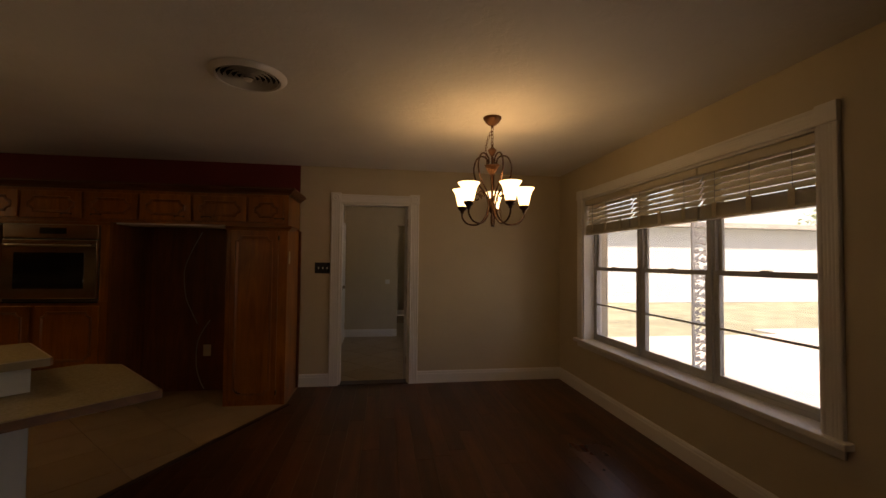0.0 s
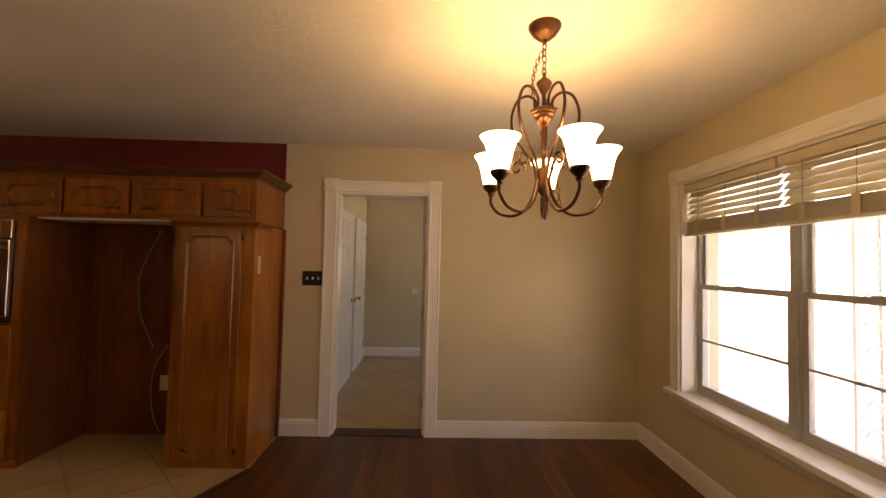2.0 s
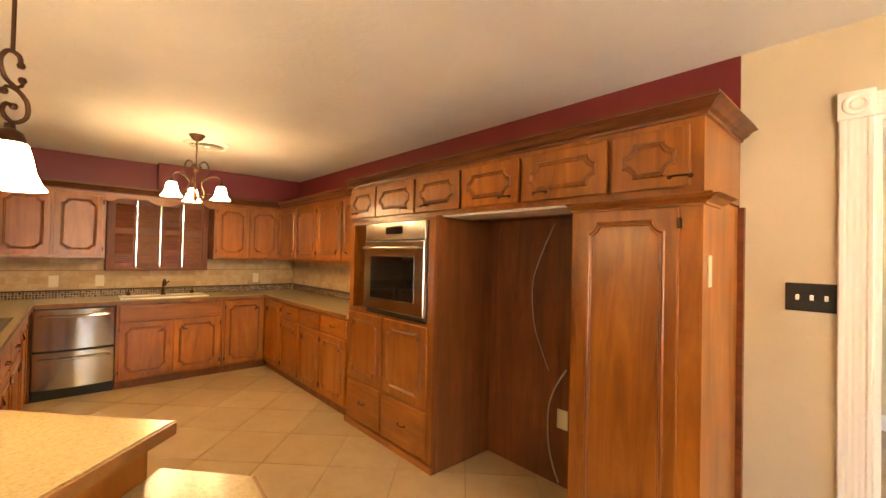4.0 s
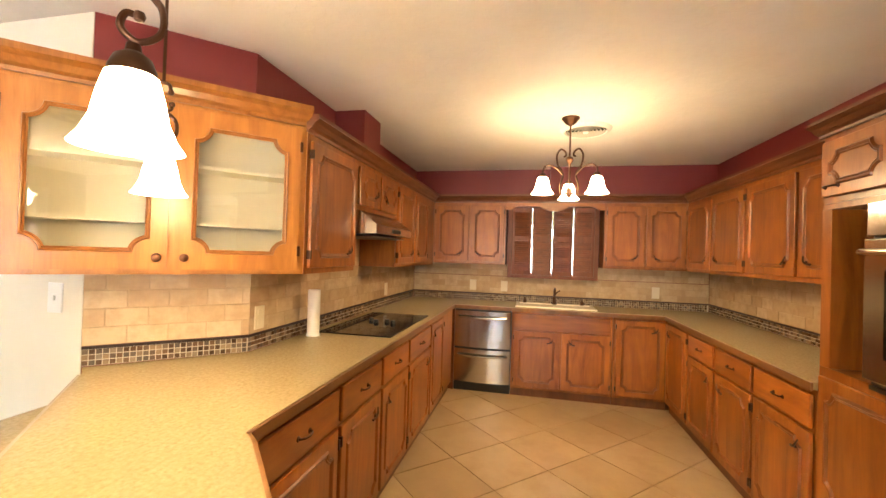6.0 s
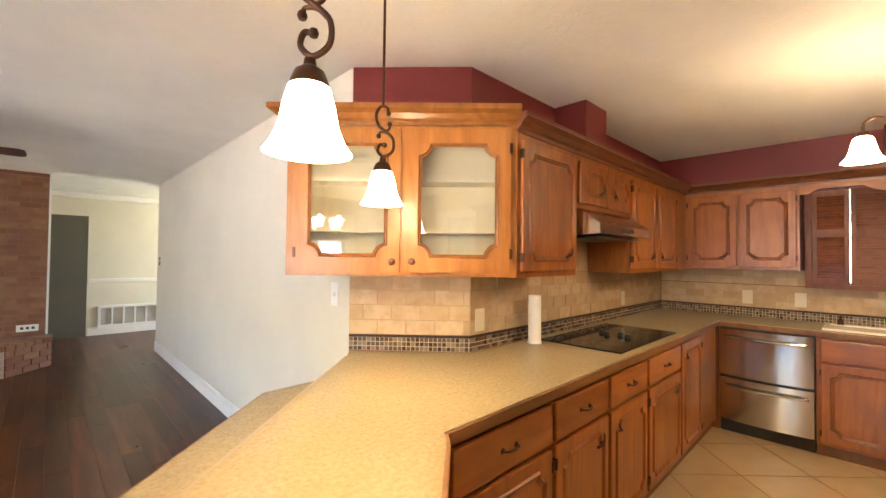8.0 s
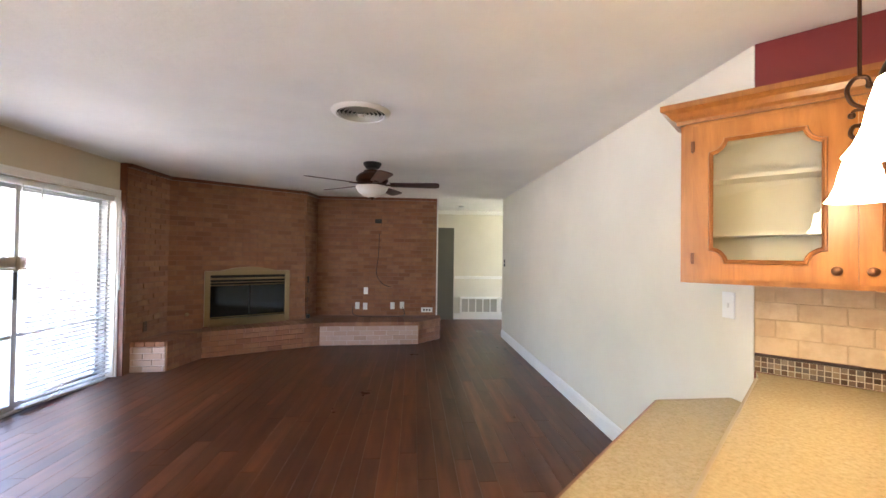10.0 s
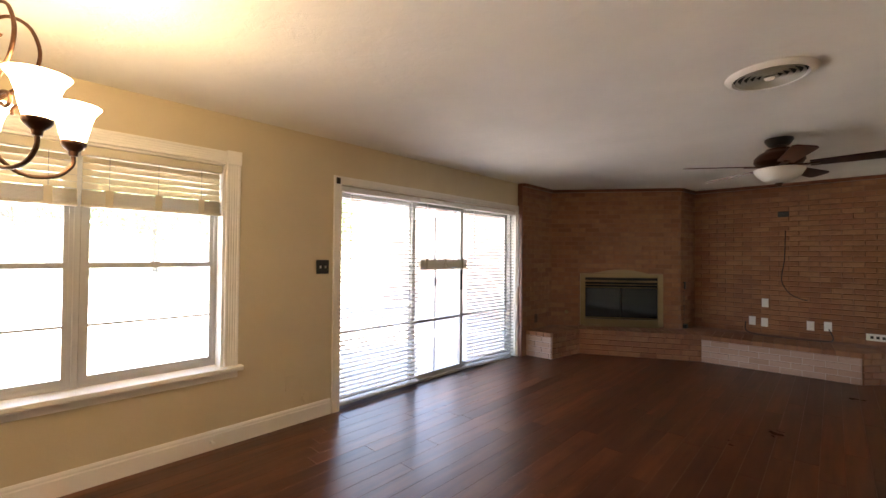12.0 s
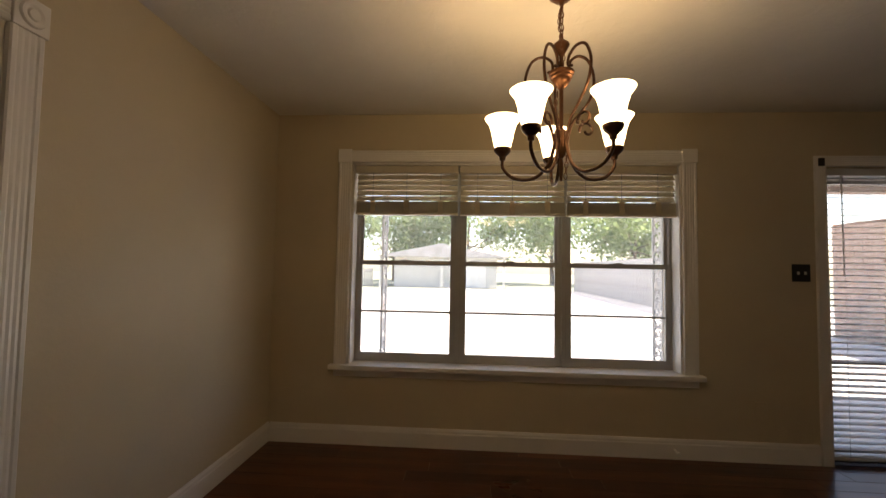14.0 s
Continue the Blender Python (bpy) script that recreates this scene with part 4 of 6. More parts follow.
part("jamb", box(WW - .015, 0.0, WZ0, WW, .2, WZ1), M_TRIM, win)
part("jamb", box(0, 0.0, WZ1 - .015, WW, .2, WZ1), M_TRIM, win)


def sash_set(parent, x0, x1, z0, z1, y):
    """One double-hung aluminium unit: outer frame, two sashes with meeting rail, a bar across the lower one."""
    zm = z0 + (z1 - z0) * .505
    bm = bmesh.new()
    for a in ((x0, y, z0, x0 + .02, y + .06, z1), (x1 - .02, y, z0, x1, y + .06, z1), (x0 + .02, y, z0, x1 - .02, y + .06, z0 + .03), (x0 + .02, y, z1 - .03, x1 - .02, y + .06, z1)):
        bx(bm, *a)
    f = part("window_frame", bm, M_ALU, parent, "weathered grey aluminium frame")
    for a0, a1, yy, nm in ((z0 + .03, zm + .02, y + .004, "lower_sash"), (zm - .015, z1 - .03, y + .028, "upper_sash")):
        bm = bmesh.new()
        for a in ((x0 + .02, yy, a0, x0 + .044, yy + .022, a1), (x1 - .044, yy, a0, x1 - .02, yy + .022, a1), (x0 + .044, yy, a0, x1 - .044, yy + .022, a0 + .032), (x0 + .044, yy, a1 - .03, x1 - .044, yy + .022, a1)):
            bx(bm, *a)
        s = part(nm, bm, M_ALU, parent, "weathered grey aluminium sash")
        if nm == "lower_sash":
            zz = a0 + (a1 - a0) * .47
            part("muntin", box(x0 + .044, yy + .004, zz - .007, x1 - .044, yy + .018, zz + .007), M_ALU, s)
            part("latch", box((x0 + x1) / 2 - .03, yy - .012, a1 - .004, (x0 + x1) / 2 + .03, yy + .018, a1 + .008, bevel=.003), M_ALU, s)
        g = part("pane", box(x0 + .036, yy + .009, a0 + .02, x1 - .036, yy + .012, a1 - .02), M_GLASS, s, "clear glass pane")
        g.visible_shadow = False


US = (WW - .03) / 3
for i in range(3):
    x0 = .015 + i * US
    sash_set(win, x0 + (.0 if i == 0 else .016), x0 + US - (.0 if i == 2 else .016), WZ0 + .003, WZ1 - .016, .115)
for i in (1, 2):
    part("mullion", box(.015 + i * US - .016, .10, WZ0 + .003, .015 + i * US + .016, .18, WZ1 - .016, bevel=.003), M_ALU, win)


def raised_blind(m, w, ztop, drop, lab, lower=False):
    """A wooden blind pulled up: head rail, hanging slats, a stack and tapes."""
    c = thing("window_blind", lab, "blind", m, "blinds of the dining window")
    part("valance", box(0, -.02, ztop - .055, w, .055, ztop, bevel=.004), M_BLIND, c)
    n = 5
    for i in range(n):
        z = ztop - .078 - i * .040
        bm = box(.006, -.025, -.0015, w - .006, .025, .0015)
        part("slat", bm, M_BLIND, c, m=pose(0, .02, z, 52))
    zb = ztop - drop
    k = 12
    for i in range(k):
        z = zb + .018 + i * (.085 / k)
        part("slat", box(.004, -.028, z, w - .004, .026, z + .0035), M_BLIND, c, m=pose(0, .02 + .002 * math.sin(i * 2.1), 0))
    part("bottom_rail", box(.002, -.032, zb, w - .002, .03, zb + .016, bevel=.004), M_BLIND, c, m=pose(0, .02, 0))
    for f in (.17, .5, .83):
        part("tape", box(w * f - .019, -.0145, zb + .004, w * f + .019, -.0125, zb + .108), M_TAPE, c, "tan woven ladder tape")
        part("cord", box(w * f - .0015, -.008, zb + .10, w * f + .0015, -.006, ztop - .05), M_CORD, c)
    return c


for i in range(3):
    raised_blind(win.matrix_basis @ pose(.022 + i * US, .03, 0), US - .012, WZ1 - .018, .365, "cream wooden blind drawn up to the top of the window")

# ---- sliding glass door ----
sl = thing("door_1", "white-cased sliding glass door with grey aluminium panels", "sliding door", EM(SY1), kind="structure")
SW = SY1 - SY0
fluted(sl, "casing_board", -.075, -.002, 0, SZ1)
fluted(sl, "casing_board", SW + .002, SW + .045, 0, SZ1)
fluted(sl, "casing_board", -.075, SW + .045, SZ1, SZ1 + .075, horizontal=True)
part("sensor", box(-.06, -.036, SZ1 + .0, -.025, -.02, SZ1 + .055, bevel=.003), M_BLACKP, sl, "small black alarm sensor")
bm = bmesh.new()
for a in ((0, .08, 0, .04, .19, SZ1), (SW - .04, .08, 0, SW, .19, SZ1), (.04, .08, SZ1 - .05, SW - .04, .19, SZ1), (.04, .08, 0, SW - .04, .19, .025)):
    bx(bm, *a)
part("door_frame", bm, M_ALU, sl)
part("threshold", box(0, .001, -.20, SW, .275, -.002), M_BARE, sl)
part("jamb", box(0, 0, 0, .012, .08, SZ1), M_TRIM, sl)
part("jamb", box(SW - .012, 0, 0, SW, .08, SZ1), M_TRIM, sl)
for x0, x1, y in ((.04, 1.0, .14), (.96, 1.80, .10), (1.76, SW - .04, .14)):
    bm = bmesh.new()
    for a in ((x0, y, .025, x0 + .045, y + .03, SZ1 - .05), (x1 - .045, y, .025, x1, y + .03, SZ1 - .05), (x0 + .045, y, .025, x1 - .045, y + .03, .075), (x0 + .045, y, SZ1 - .09, x1 - .045, y + .03, SZ1 - .05),
              (x0 + .045, y + .008, .645, x1 - .045, y + .022, .675)):
        bx(bm, *a)
    d = part("glass_panel", bm, M_ALU, sl, "grey aluminium framed glass panel")
    g = part("pane", box(x0 + .04, y + .013, .07, x1 - .04, y + .016, SZ1 - .085), M_GLASS, d)
    g.visible_shadow = False
part("screen_stile", box(1.36, .16, .03, 1.385, .175, SZ1 - .05), M_ALU, sl, "thin aluminium screen stile")
part("handle", box(1.745, .085, .98, 1.775, .10, 1.22, bevel=.004), M_BLACKP, sl, "black door handle")
part("latch", box(1.35, .15, 1.04, 1.39, .16, 1.14, bevel=.003), M_BLACKP, sl)


def long_blind(m, w, z0, z1, lab, tilt=9, sag=0.0):
    c = thing("door_blind", lab, "blind", m, "blinds of the sliding door")
    part("head_rail", box(0, -.025, z1 - .05, w, .03, z1, bevel=.003), M_WBLIND, c)
    n = int((z1 - .06 - z0) / .042)
    me = None
    for i in range(n):
        z = z1 - .075 - i * .042
        drop = sag * max(0, (i - n * .55) / (n * .45)) ** 2
        if me is None:
            bm = bmesh.new()
            lp = [(-.024, 0), (-.012, .0022), (0, .003), (.012, .0022), (.024, 0)]
            up = [[bm.verts.new((x, y, z_)) for y, z_ in lp] for x in (.004, w - .004)]
            lo = [[bm.verts.new((x, y, z_ - .0016)) for y, z_ in lp] for x in (.004, w - .004)]
            for k in range(4):
                bm.faces.new((up[0][k], up[1][k], up[1][k + 1], up[0][k + 1]))
                bm.faces.new((lo[0][k + 1], lo[1][k + 1], lo[1][k], lo[0][k]))
            bm.faces.new((up[0][0], lo[0][0], lo[1][0], up[1][0]))
            bm.faces.new((up[0][4], up[1][4], lo[1][4], lo[0][4]))
            s = part("slat", bm, M_WBLIND, c, m=pose(0, 0, z, tilt))
            me = s.data
        else:
            s = new("slat", me)
            s.parent = c
            s.matrix_basis = pose(0, 0, z, tilt, drop * 12, 0)
    part("bottom_rail", box(.002, -.025, z0, w - .002, .025, z0 + .018, bevel=.004), M_WBLIND, c, m=pose(0, 0, 0, 0, sag * 12, 0))
    for f in (.12, .5, .88):
        part("ladder_cord", box(w * f - .001, -.026, z0 + .02, w * f + .001, -.025, z1 - .05), M_CORD, c)
    part("wand", tube([(.10, -.035, z1 - .05), (.10, -.037, z1 - .75)], .004, 6), M_WBLIND, c)
    return c


long_blind(sl.matrix_basis @ pose(.015, .045, 0), .98, .03, SZ1 - .005, "white slatted blind lowered over the glass door")
long_blind(sl.matrix_basis @ pose(1.80, .045, 0), SW - 1.82, .03, SZ1 - .005, "white slatted blind lowered over the glass door, sagging at the bottom", sag=.25)
mid = thing("door_blind", "cream blind pulled up to a short stack over the glass door", "blind", sl.matrix_basis @ pose(1.005, .045, 0), "blinds of the sliding door")
part("head_rail", box(0, -.025, SZ1 - .055, .79, .03, SZ1 - .005, bevel=.003), M_WBLIND, mid)
for i in range(22):
    part("slat", box(.01, -.024, 1.262 + i * .0042, .78, .024, 1.265 + i * .0042), M_BLIND, mid, m=pose(0, .003 * math.sin(i * 1.7), 0))
part("bottom_rail", box(.005, -.028, 1.24, .785, .028, 1.258, bevel=.004), M_BLIND, mid)
for f in (.12, .5, .88):
    part("cord", box(.79 * f - .002, -.002, 1.35, .79 * f + .002, .002, SZ1 - .05), M_CORD, mid)
    part("tape", box(.79 * f - .02, -.031, 1.24, .79 * f + .02, -.028, 1.36), M_TAPE, mid)
part("wand", tube([(.10, -.03, SZ1 - .05), (.10, -.033, SZ1 - .62)], .004, 6), M_WBLIND, mid)
part("pull_cord", tube([(.72, -.03, SZ1 - .05), (.72, -.032, SZ1 - .40)], .003, 6), M_CORD, mid)

# ---- kitchen window with shutters ----
kw = thing("window_2", "kitchen window behind dark red-stained louvred shutters", "window", pose(-5.72, 2.42, 0, 0, 0, 90), kind="structure")
KW = .95
bm = bmesh.new()
for a in ((0, 0, 1.19, .04, .15, 2.0), (KW - .04, 0, 1.19, KW, .15, 2.0), (.04, 0, 1.19, KW - .04, .15, 1.225), (.04, 0, 1.97, KW - .04, .15, 2.0)):
    bx(bm, *a)
part("shutter_frame", bm, M_SHUTTER, kw)
LW = (KW - .08) / 4
gaps = (.001, .0035, .0035, .0045, .001)
tilt = lambda i, j: 50 if i == 0 and j < 5 else 54 if i == 2 and j % 7 < 5 else 66 if i == 0 else 78
for i in range(4):
    x0, x1 = .04 + i * LW + gaps[i], .04 + (i + 1) * LW - gaps[i + 1]
    bm = bmesh.new()
    for a in ((x0, .02, 1.2255, x0 + .028, .045, 1.9695), (x1 - .028, .02, 1.2255, x1, .045, 1.9695), (x0 + .028, .02, 1.2255, x1 - .028, .045, 1.272), (x0 + .028, .02, 1.595, x1 - .028, .045, 1.655), (x0 + .028, .02, 1.92, x1 - .028, .045, 1.9695)):
        bx(bm, *a)
    s = part("shutter", bm, M_SHUTTER, kw)
    me = None
    for j in range(29):
        z = 1.275 + j * .0228
        if 1.605 < z < 1.645:
            continue
        if me is None:
            l = part("louvre", box(x0 + .026, -.013, -.002, x1 - .026, .013, .002), M_SHUTTER, s, m=pose(0, .033, z, tilt(i, j)))
            me = l.data
        else:
            l = new("louvre", me)
            l.parent = s
            l.matrix_basis = pose(0, .033, z, tilt(i, j))
part("pane", box(.05, .165, 1.24, KW - .05, .168, 2.0), M_GLASS, kw).visible_shadow = False

# ---- sink, faucet, cooktop, small kitchen things ----
sink = thing("kitchen_sink", "almond enamel drop-in double sink in the counter", "sink", pose(-5.74, 2.53, CT, 0, 0, 90))
bm = bmesh.new()
for a in ((0, -.34, 0, .80, -.31, .016), (0, 0, 0, .80, .06, .016), (0, -.31, 0, .035, 0, .016), (.765, -.31, 0, .80, 0, .016), (.39, -.31, 0, .42, 0, .014)):
    bx(bm, *a, bevel=.004)
part("rim", bm, M_SINK, sink)
part("basin", box(.035, -.31, .001, .765, 0, .004), M_SINK, sink)
fau = thing("kitchen_faucet", "dark bronze high-arc kitchen faucet behind the sink", "faucet", pose(-5.70, 2.93, CT + .016, 0, 0, 90))
bm = lathe([(0, 0), (.028, 0), (.028, .012), (.018, .02), (.016, .07), (.02, .08), (0, .085)], 16)
part("body", bm, M_BRONZE, fau, smooth=True)
part("spout", tube(smooth_path([(0, 0, .07), (0, -.005, .13), (0, -.05, .17), (0, -.11, .16), (0, -.14, .11)], 6), .011, 10), M_BRONZE, fau, smooth=True)
part("lever", tube([(0, 0, .08), (.02, .01, .12), (.06, .01, .15)], .007, 8), M_BRONZE, fau, smooth=True)
for y in (2.62, 3.22):
    s = solo("soap_dispenser", lathe([(0, 0), (.02, 0), (.02, .03), (.008, .04), (.008, .06), (.014, .065), (0, .07)], 14), M_BRONZE, "small dark bronze soap dispenser by the sink", "soap dispenser", smooth=True, m=pose(-5.73, y, CT + .016))

ck = thing("cooktop", "black glass electric cooktop set in the counter", "cooktop", south(-3.51, 1.855))
part("glass_top", box(0, 0.0, CT, .92, .49, CT + .008, bevel=.003), M_BLACK, ck)
for i, (x, y) in enumerate(((.19, .13), (.19, .36), (.73, .13), (.73, .36))):
    part("burner_ring", lathe([(.084, CT + .0081), (.086, CT + .0085), (.088, CT + .0081)], 28, None, pose(x, y, 0)), M_BLACK, ck)
for x, y in ((.44, .14), (.48, .20), (.44, .27), (.50, .33)):
    part("control_knob", lathe([(0, .022), (.014, .022), (.018, .016), (.019, 0), (0, 0)], 14, None, pose(x, y, CT + .008)), M_BLACKP, ck, smooth=True)
roll = thing("paper_towel_roll", "white paper towel roll standing on the counter", "paper towel", pose(-3.42, 1.385, CT))
part("roll", lathe([(.02, .01), (.036, .01), (.037, .02), (.037, .275), (.036, .28), (.018, .28)], 20), M_PAPER, roll, smooth=True)
part("base", lathe([(0, .0), (.041, 0), (.041, .009), (0, .011)], 20), M_WPLASTIC, roll, smooth=True)


def outlet(name, label, m, mat=M_PLASTIC, w=.075, h=.12, kind="outlet", group="", toggles=0):
    """A wall plate facing -y of m, its centre at m."""
    o = thing(name, label, kind, m, group)
    part("plate", box(-w / 2, -.007, -h / 2, w / 2, 0, h / 2, bevel=.003), mat, o)
    if toggles:
        for i in range(toggles):
            x = (i - (toggles - 1) / 2) * .046
            part("toggle", box(x - .006, -.016, -.012, x + .006, -.006, .010, bevel=.002), M_WPLASTIC if mat is M_BLACKP else mat, o)
    else:
        for z in (-.025, .025):
            part("socket", box(-.017, -.0085, z - .014, .017, -.0065, z + .014, bevel=.002), mat, o)
    return o


BS = .009
outlet("wall_outlet", "ivory outlet on the tiled backsplash", south(-3.02, YC + BS) @ pose(0, 0, 1.07), group="kitchen outlets")
outlet("wall_outlet", "ivory outlet on the tiled backsplash", south(-4.9, YC + BS) @ pose(0, 0, 1.07), group="kitchen outlets")
for y in (2.02, 2.38, 3.98):
    outlet("wall_outlet", "ivory outlet on the tiled backsplash", pose(XW + BS, y, 1.08, 0, 0, 90), group="kitchen outlets")
outlet("light_switch", "black triple switch plate beside the doorway", pose(-.363, YN, 1.293), M_BLACKP, .175, .12, "switch", toggles=3)
outlet("light_switch", "black double switch plate beside the sliding door", EM(.76) @ pose(0, 0, 1.29), M_BLACKP, .12, .12, "switch", toggles=2)
outlet("wall_outlet", "cream outlet low on the window wall", EM(1.04) @ pose(0, 0, .345), M_WALL)
outlet("wall_outlet", "cream cable plate low on the window wall", EM(.905) @ pose(0, 0, .20), M_WALL, .06, .045)
outlet("light_switch", "white switch plate on the plain wall beside the bar", pose(XL, .68, 1.19, 0, 0, 90), M_WPLASTIC, .08, .13, "switch", toggles=1)
outlet("light_switch", "black switch plate on the plain wall near the hall", pose(XL, -4.3, 1.30, 0, 0, 90), M_BLACKP, .08, .12, "switch", toggles=1)

# ---- backsplash pieces: tiles and mosaic (joined rest) ----


def tile_run(parent, m, w, z0, z1, tw=.152, th=.076, cap=300, far=False, gap=.004):
    """Running-bond tiles on the local y=0 plane facing -y; each one its own piece, or one joined mesh where far."""
    part("grout", box(0, -.006, z0, w, 0, z1), M_GROUTL, parent, m=m)
    rows_ = max(1, round((z1 - z0) / th))
    th = (z1 - z0) / rows_
    rnd = random.Random(7)
    joined = bmesh.new()
    meshes = {}
    for r in range(rows_):
        x = -(tw / 2) * (r % 2)
        while x < w - .01:
            a, c = max(0, x) + gap / 2, min(w, x + tw) - gap / 2
            if c - a > .012:
                d = .0085 + rnd.random() * .0025
                if far:
                    bx(joined, a, -d, z0 + r * th + gap / 2, c, -.003, z0 + (r + 1) * th - gap / 2)
                else:
                    key = round(c - a, 3)
                    if key not in meshes:
                        o = part("tile", box(0, -.0095, 0, c - a, -.002, th - gap, bevel=.002), M_TRAV, parent)
                        meshes[key] = o.data
                    else:
                        o = new("tile", meshes[key])
                        o.parent = parent
                    o.matrix_basis = m @ pose(a, rnd.uniform(-.0008, .0008), z0 + r * th + gap / 2)
            x += tw
    if far:
        o = part("tiles", joined, M_TRAVI, parent, m=m)
        tagged(o, "tumbled travertine tiles", kind="stuff")
    else:
        joined.free()


def mosaic_run(parent, m, w, z0, z1, s=.0235):
    part("mosaic_grout", box(0, -.0065, z0, w, -.001, z1), M_GROUTM, parent, m=m)
    n, k = int(w / s), max(1, round((z1 - z0) / s))
    vs, fs = [], []
    for i in range(n):
        for j in range(k):
            x, z = i * s + .0015, z0 + j * s + .0015
            e = s - .003
            b0 = len(vs)
            vs += [(x, -.006, z), (x + e, -.006, z), (x + e, -.006, z + e), (x, -.006, z + e), (x + .001, -.0095, z + .001), (x + e - .001, -.0095, z + .001), (x + e - .001, -.0095, z + e - .001), (x + .001, -.0095, z + e - .001)]
            fs += [tuple(b0 + q for q in f) for f in ((4, 5, 6, 7), (0, 1, 5, 4), (1, 2, 6, 5), (2, 3, 7, 6), (3, 0, 4, 7))]
    me = bpy.data.meshes.new("mosaic")
    me.from_pydata(vs, [], fs)
    me.materials.append(M_MOSI)
    o = new("mosaic", me)
    o.parent = parent
    o.matrix_basis = m
    tagged(o, "band of small brown glass mosaic squares", kind="stuff")
    part("pencil_liner", box(0, -.013, z1, w, -.001, z1 + .012, bevel=.003), M_BARE, parent, "dark pencil liner tile", m=m)


MZ = CT + .075
for nm, m, w, z1, far, lab in (("backsplash_1", pose(DW[0], DW[1], 0, 0, 0, math.degrees(math.atan2(DC[1] - DW[1], DC[0] - DW[0]))), .642, UZ0 - .002, False, "travertine backsplash with a mosaic band on the diagonal wall"),
                               ("backsplash_2", south(DC[0] + .006, YC), 2.928, UZ0 - .002, True, "travertine backsplash with a mosaic band behind the cooktop"),
                               ("backsplash_3", pose(XW, YC + .012, 0, 0, 0, 90), YN - YC - .022, 1.19, True, "travertine backsplash with a mosaic band behind the sink"),
                               ("backsplash_4", pose(XW + .012, YN, 0), OX0 - XW - .016, 1.328, True, "travertine backsplash with a mosaic band beside the ovens")):
    bs = thing(nm, lab, "backsplash", kind="structure")
    mosaic_run(bs, m, w, CT + .002, CT + .002 + .0235 * 3)
    tile_run(bs, m, w, MZ + .012, z1, far=far)
bs = bpy.data.objects["backsplash_3"]
for y0, y1 in ((YC + .012, 2.41), (3.38, YN - .012)):
    tile_run(bs, pose(XW, y0, 0, 0, 0, 90), y1 - y0, 1.195, 1.33, far=True)
tile_run(bpy.data.objects["backsplash_2"], south(-3.50, YC), .76, UZ0, 1.695, far=True)

# ---- lamps ----


def scroll(cx, cz, r0, r1, a0, a1, n=16):
    """Points of a flat spiral in the local xz plane."""
    out = []
    for i in range(n + 1):
        u = i / n
        a = radians(a0 + (a1 - a0) * u)
        r = r0 + (r1 - r0) * u
        out.append((cx + r * math.cos(a), cz + r * math.sin(a)))
    return out


def bulb(x, y, z, watts):
    l = new("bulb_light", bpy.data.lights.new("bulb_light", "POINT"))
    l.data.energy, l.data.color, l.data.shadow_soft_size = watts, (1.0, 0.74, 0.42), .03
    l.location = (x, y, z)


def bell(up=True, h=.115, r=.075):
    p = [(.026, 0), (.034, .006), (.042, h * .3), (.048, h * .55), (.058, h * .8), (r, h), (r - .004, h), (.054, h * .8), (.044, h * .55), (.038, h * .3), (.030, .01)]
    return [(a, z if up else -z) for a, z in p]


CX, CYY = 1.060, 2.688
ch = thing("chandelier", "oil-rubbed bronze chandelier with five lit frosted glass shades", "chandelier", pose(CX, CYY, 0))
part("canopy", lathe([(0, H), (.065, H), (.066, H - .008), (.06, H - .02), (.055, H - .024), (.05, H - .036), (.04, H - .042), (.03, H - .054), (.012, H - .06), (.008, H - .075), (0, H - .078)], 28), M_BRONZEL, ch, "ringed copper-bronze ceiling canopy", True)
HD = H
bm = bmesh.new()
for i in range(5):
    z = H - .085 - i * .027
    a = radians(90 * (i % 2) + 20)
    ring = [(.009 * math.cos(u) * math.cos(a), .009 * math.cos(u) * math.sin(a), z + .017 * math.sin(u)) for u in [k * math.pi / 6 for k in range(12)]]
    tube(ring, .0022, 6, bm, True)
part("chain", bm, M_BRONZEL, ch, smooth=True)
bm = bmesh.new()
ln = smooth_path([(0, 0, HD - .09), (-.03, .015, HD - .16), (-.045, .01, HD - .25), (-.03, 0, HD - .36), (.02, .02, HD - .5), (.05, -.03, HD - .66), (.06, -.03, HD - .78)], 10)
for i in range(0, len(ln) - 1, 2):
    q = ln[i]
    a = radians(90 * ((i // 2) % 2))
    tube([(q.x + .007 * math.cos(u) * math.cos(a), q.y + .007 * math.cos(u) * math.sin(a), q.z + .014 * math.sin(u)) for u in [k * math.pi / 5 for k in range(10)]], .0018, 5, bm, True)
part("slack_chain", bm, M_BRONZEL, ch, "loose length of bronze chain", True)
part("stem", lathe([(0, HD - .19), (.006, HD - .20), (.008, HD - .215), (.03, HD - .235), (.032, HD - .24), (.02, HD - .265), (.008, HD - .285), (.007, HD - .34), (.038, HD - .345), (.05, HD - .352), (.048, HD - .362), (.042, HD - .366), (.043, HD - .374), (.036, HD - .38), (.036, HD - .388),
                    (.02, HD - .41), (.008, HD - .42), (.008, HD - .58), (.02, HD - .59), (.022, HD - .66), (.017, HD - .685), (.006, HD - .70), (.009, HD - .72), (.008, HD - .76), (.004, HD - .79), (0, HD - .79)], 20), M_BRONZEL, ch, "turned copper-bronze stem", True)
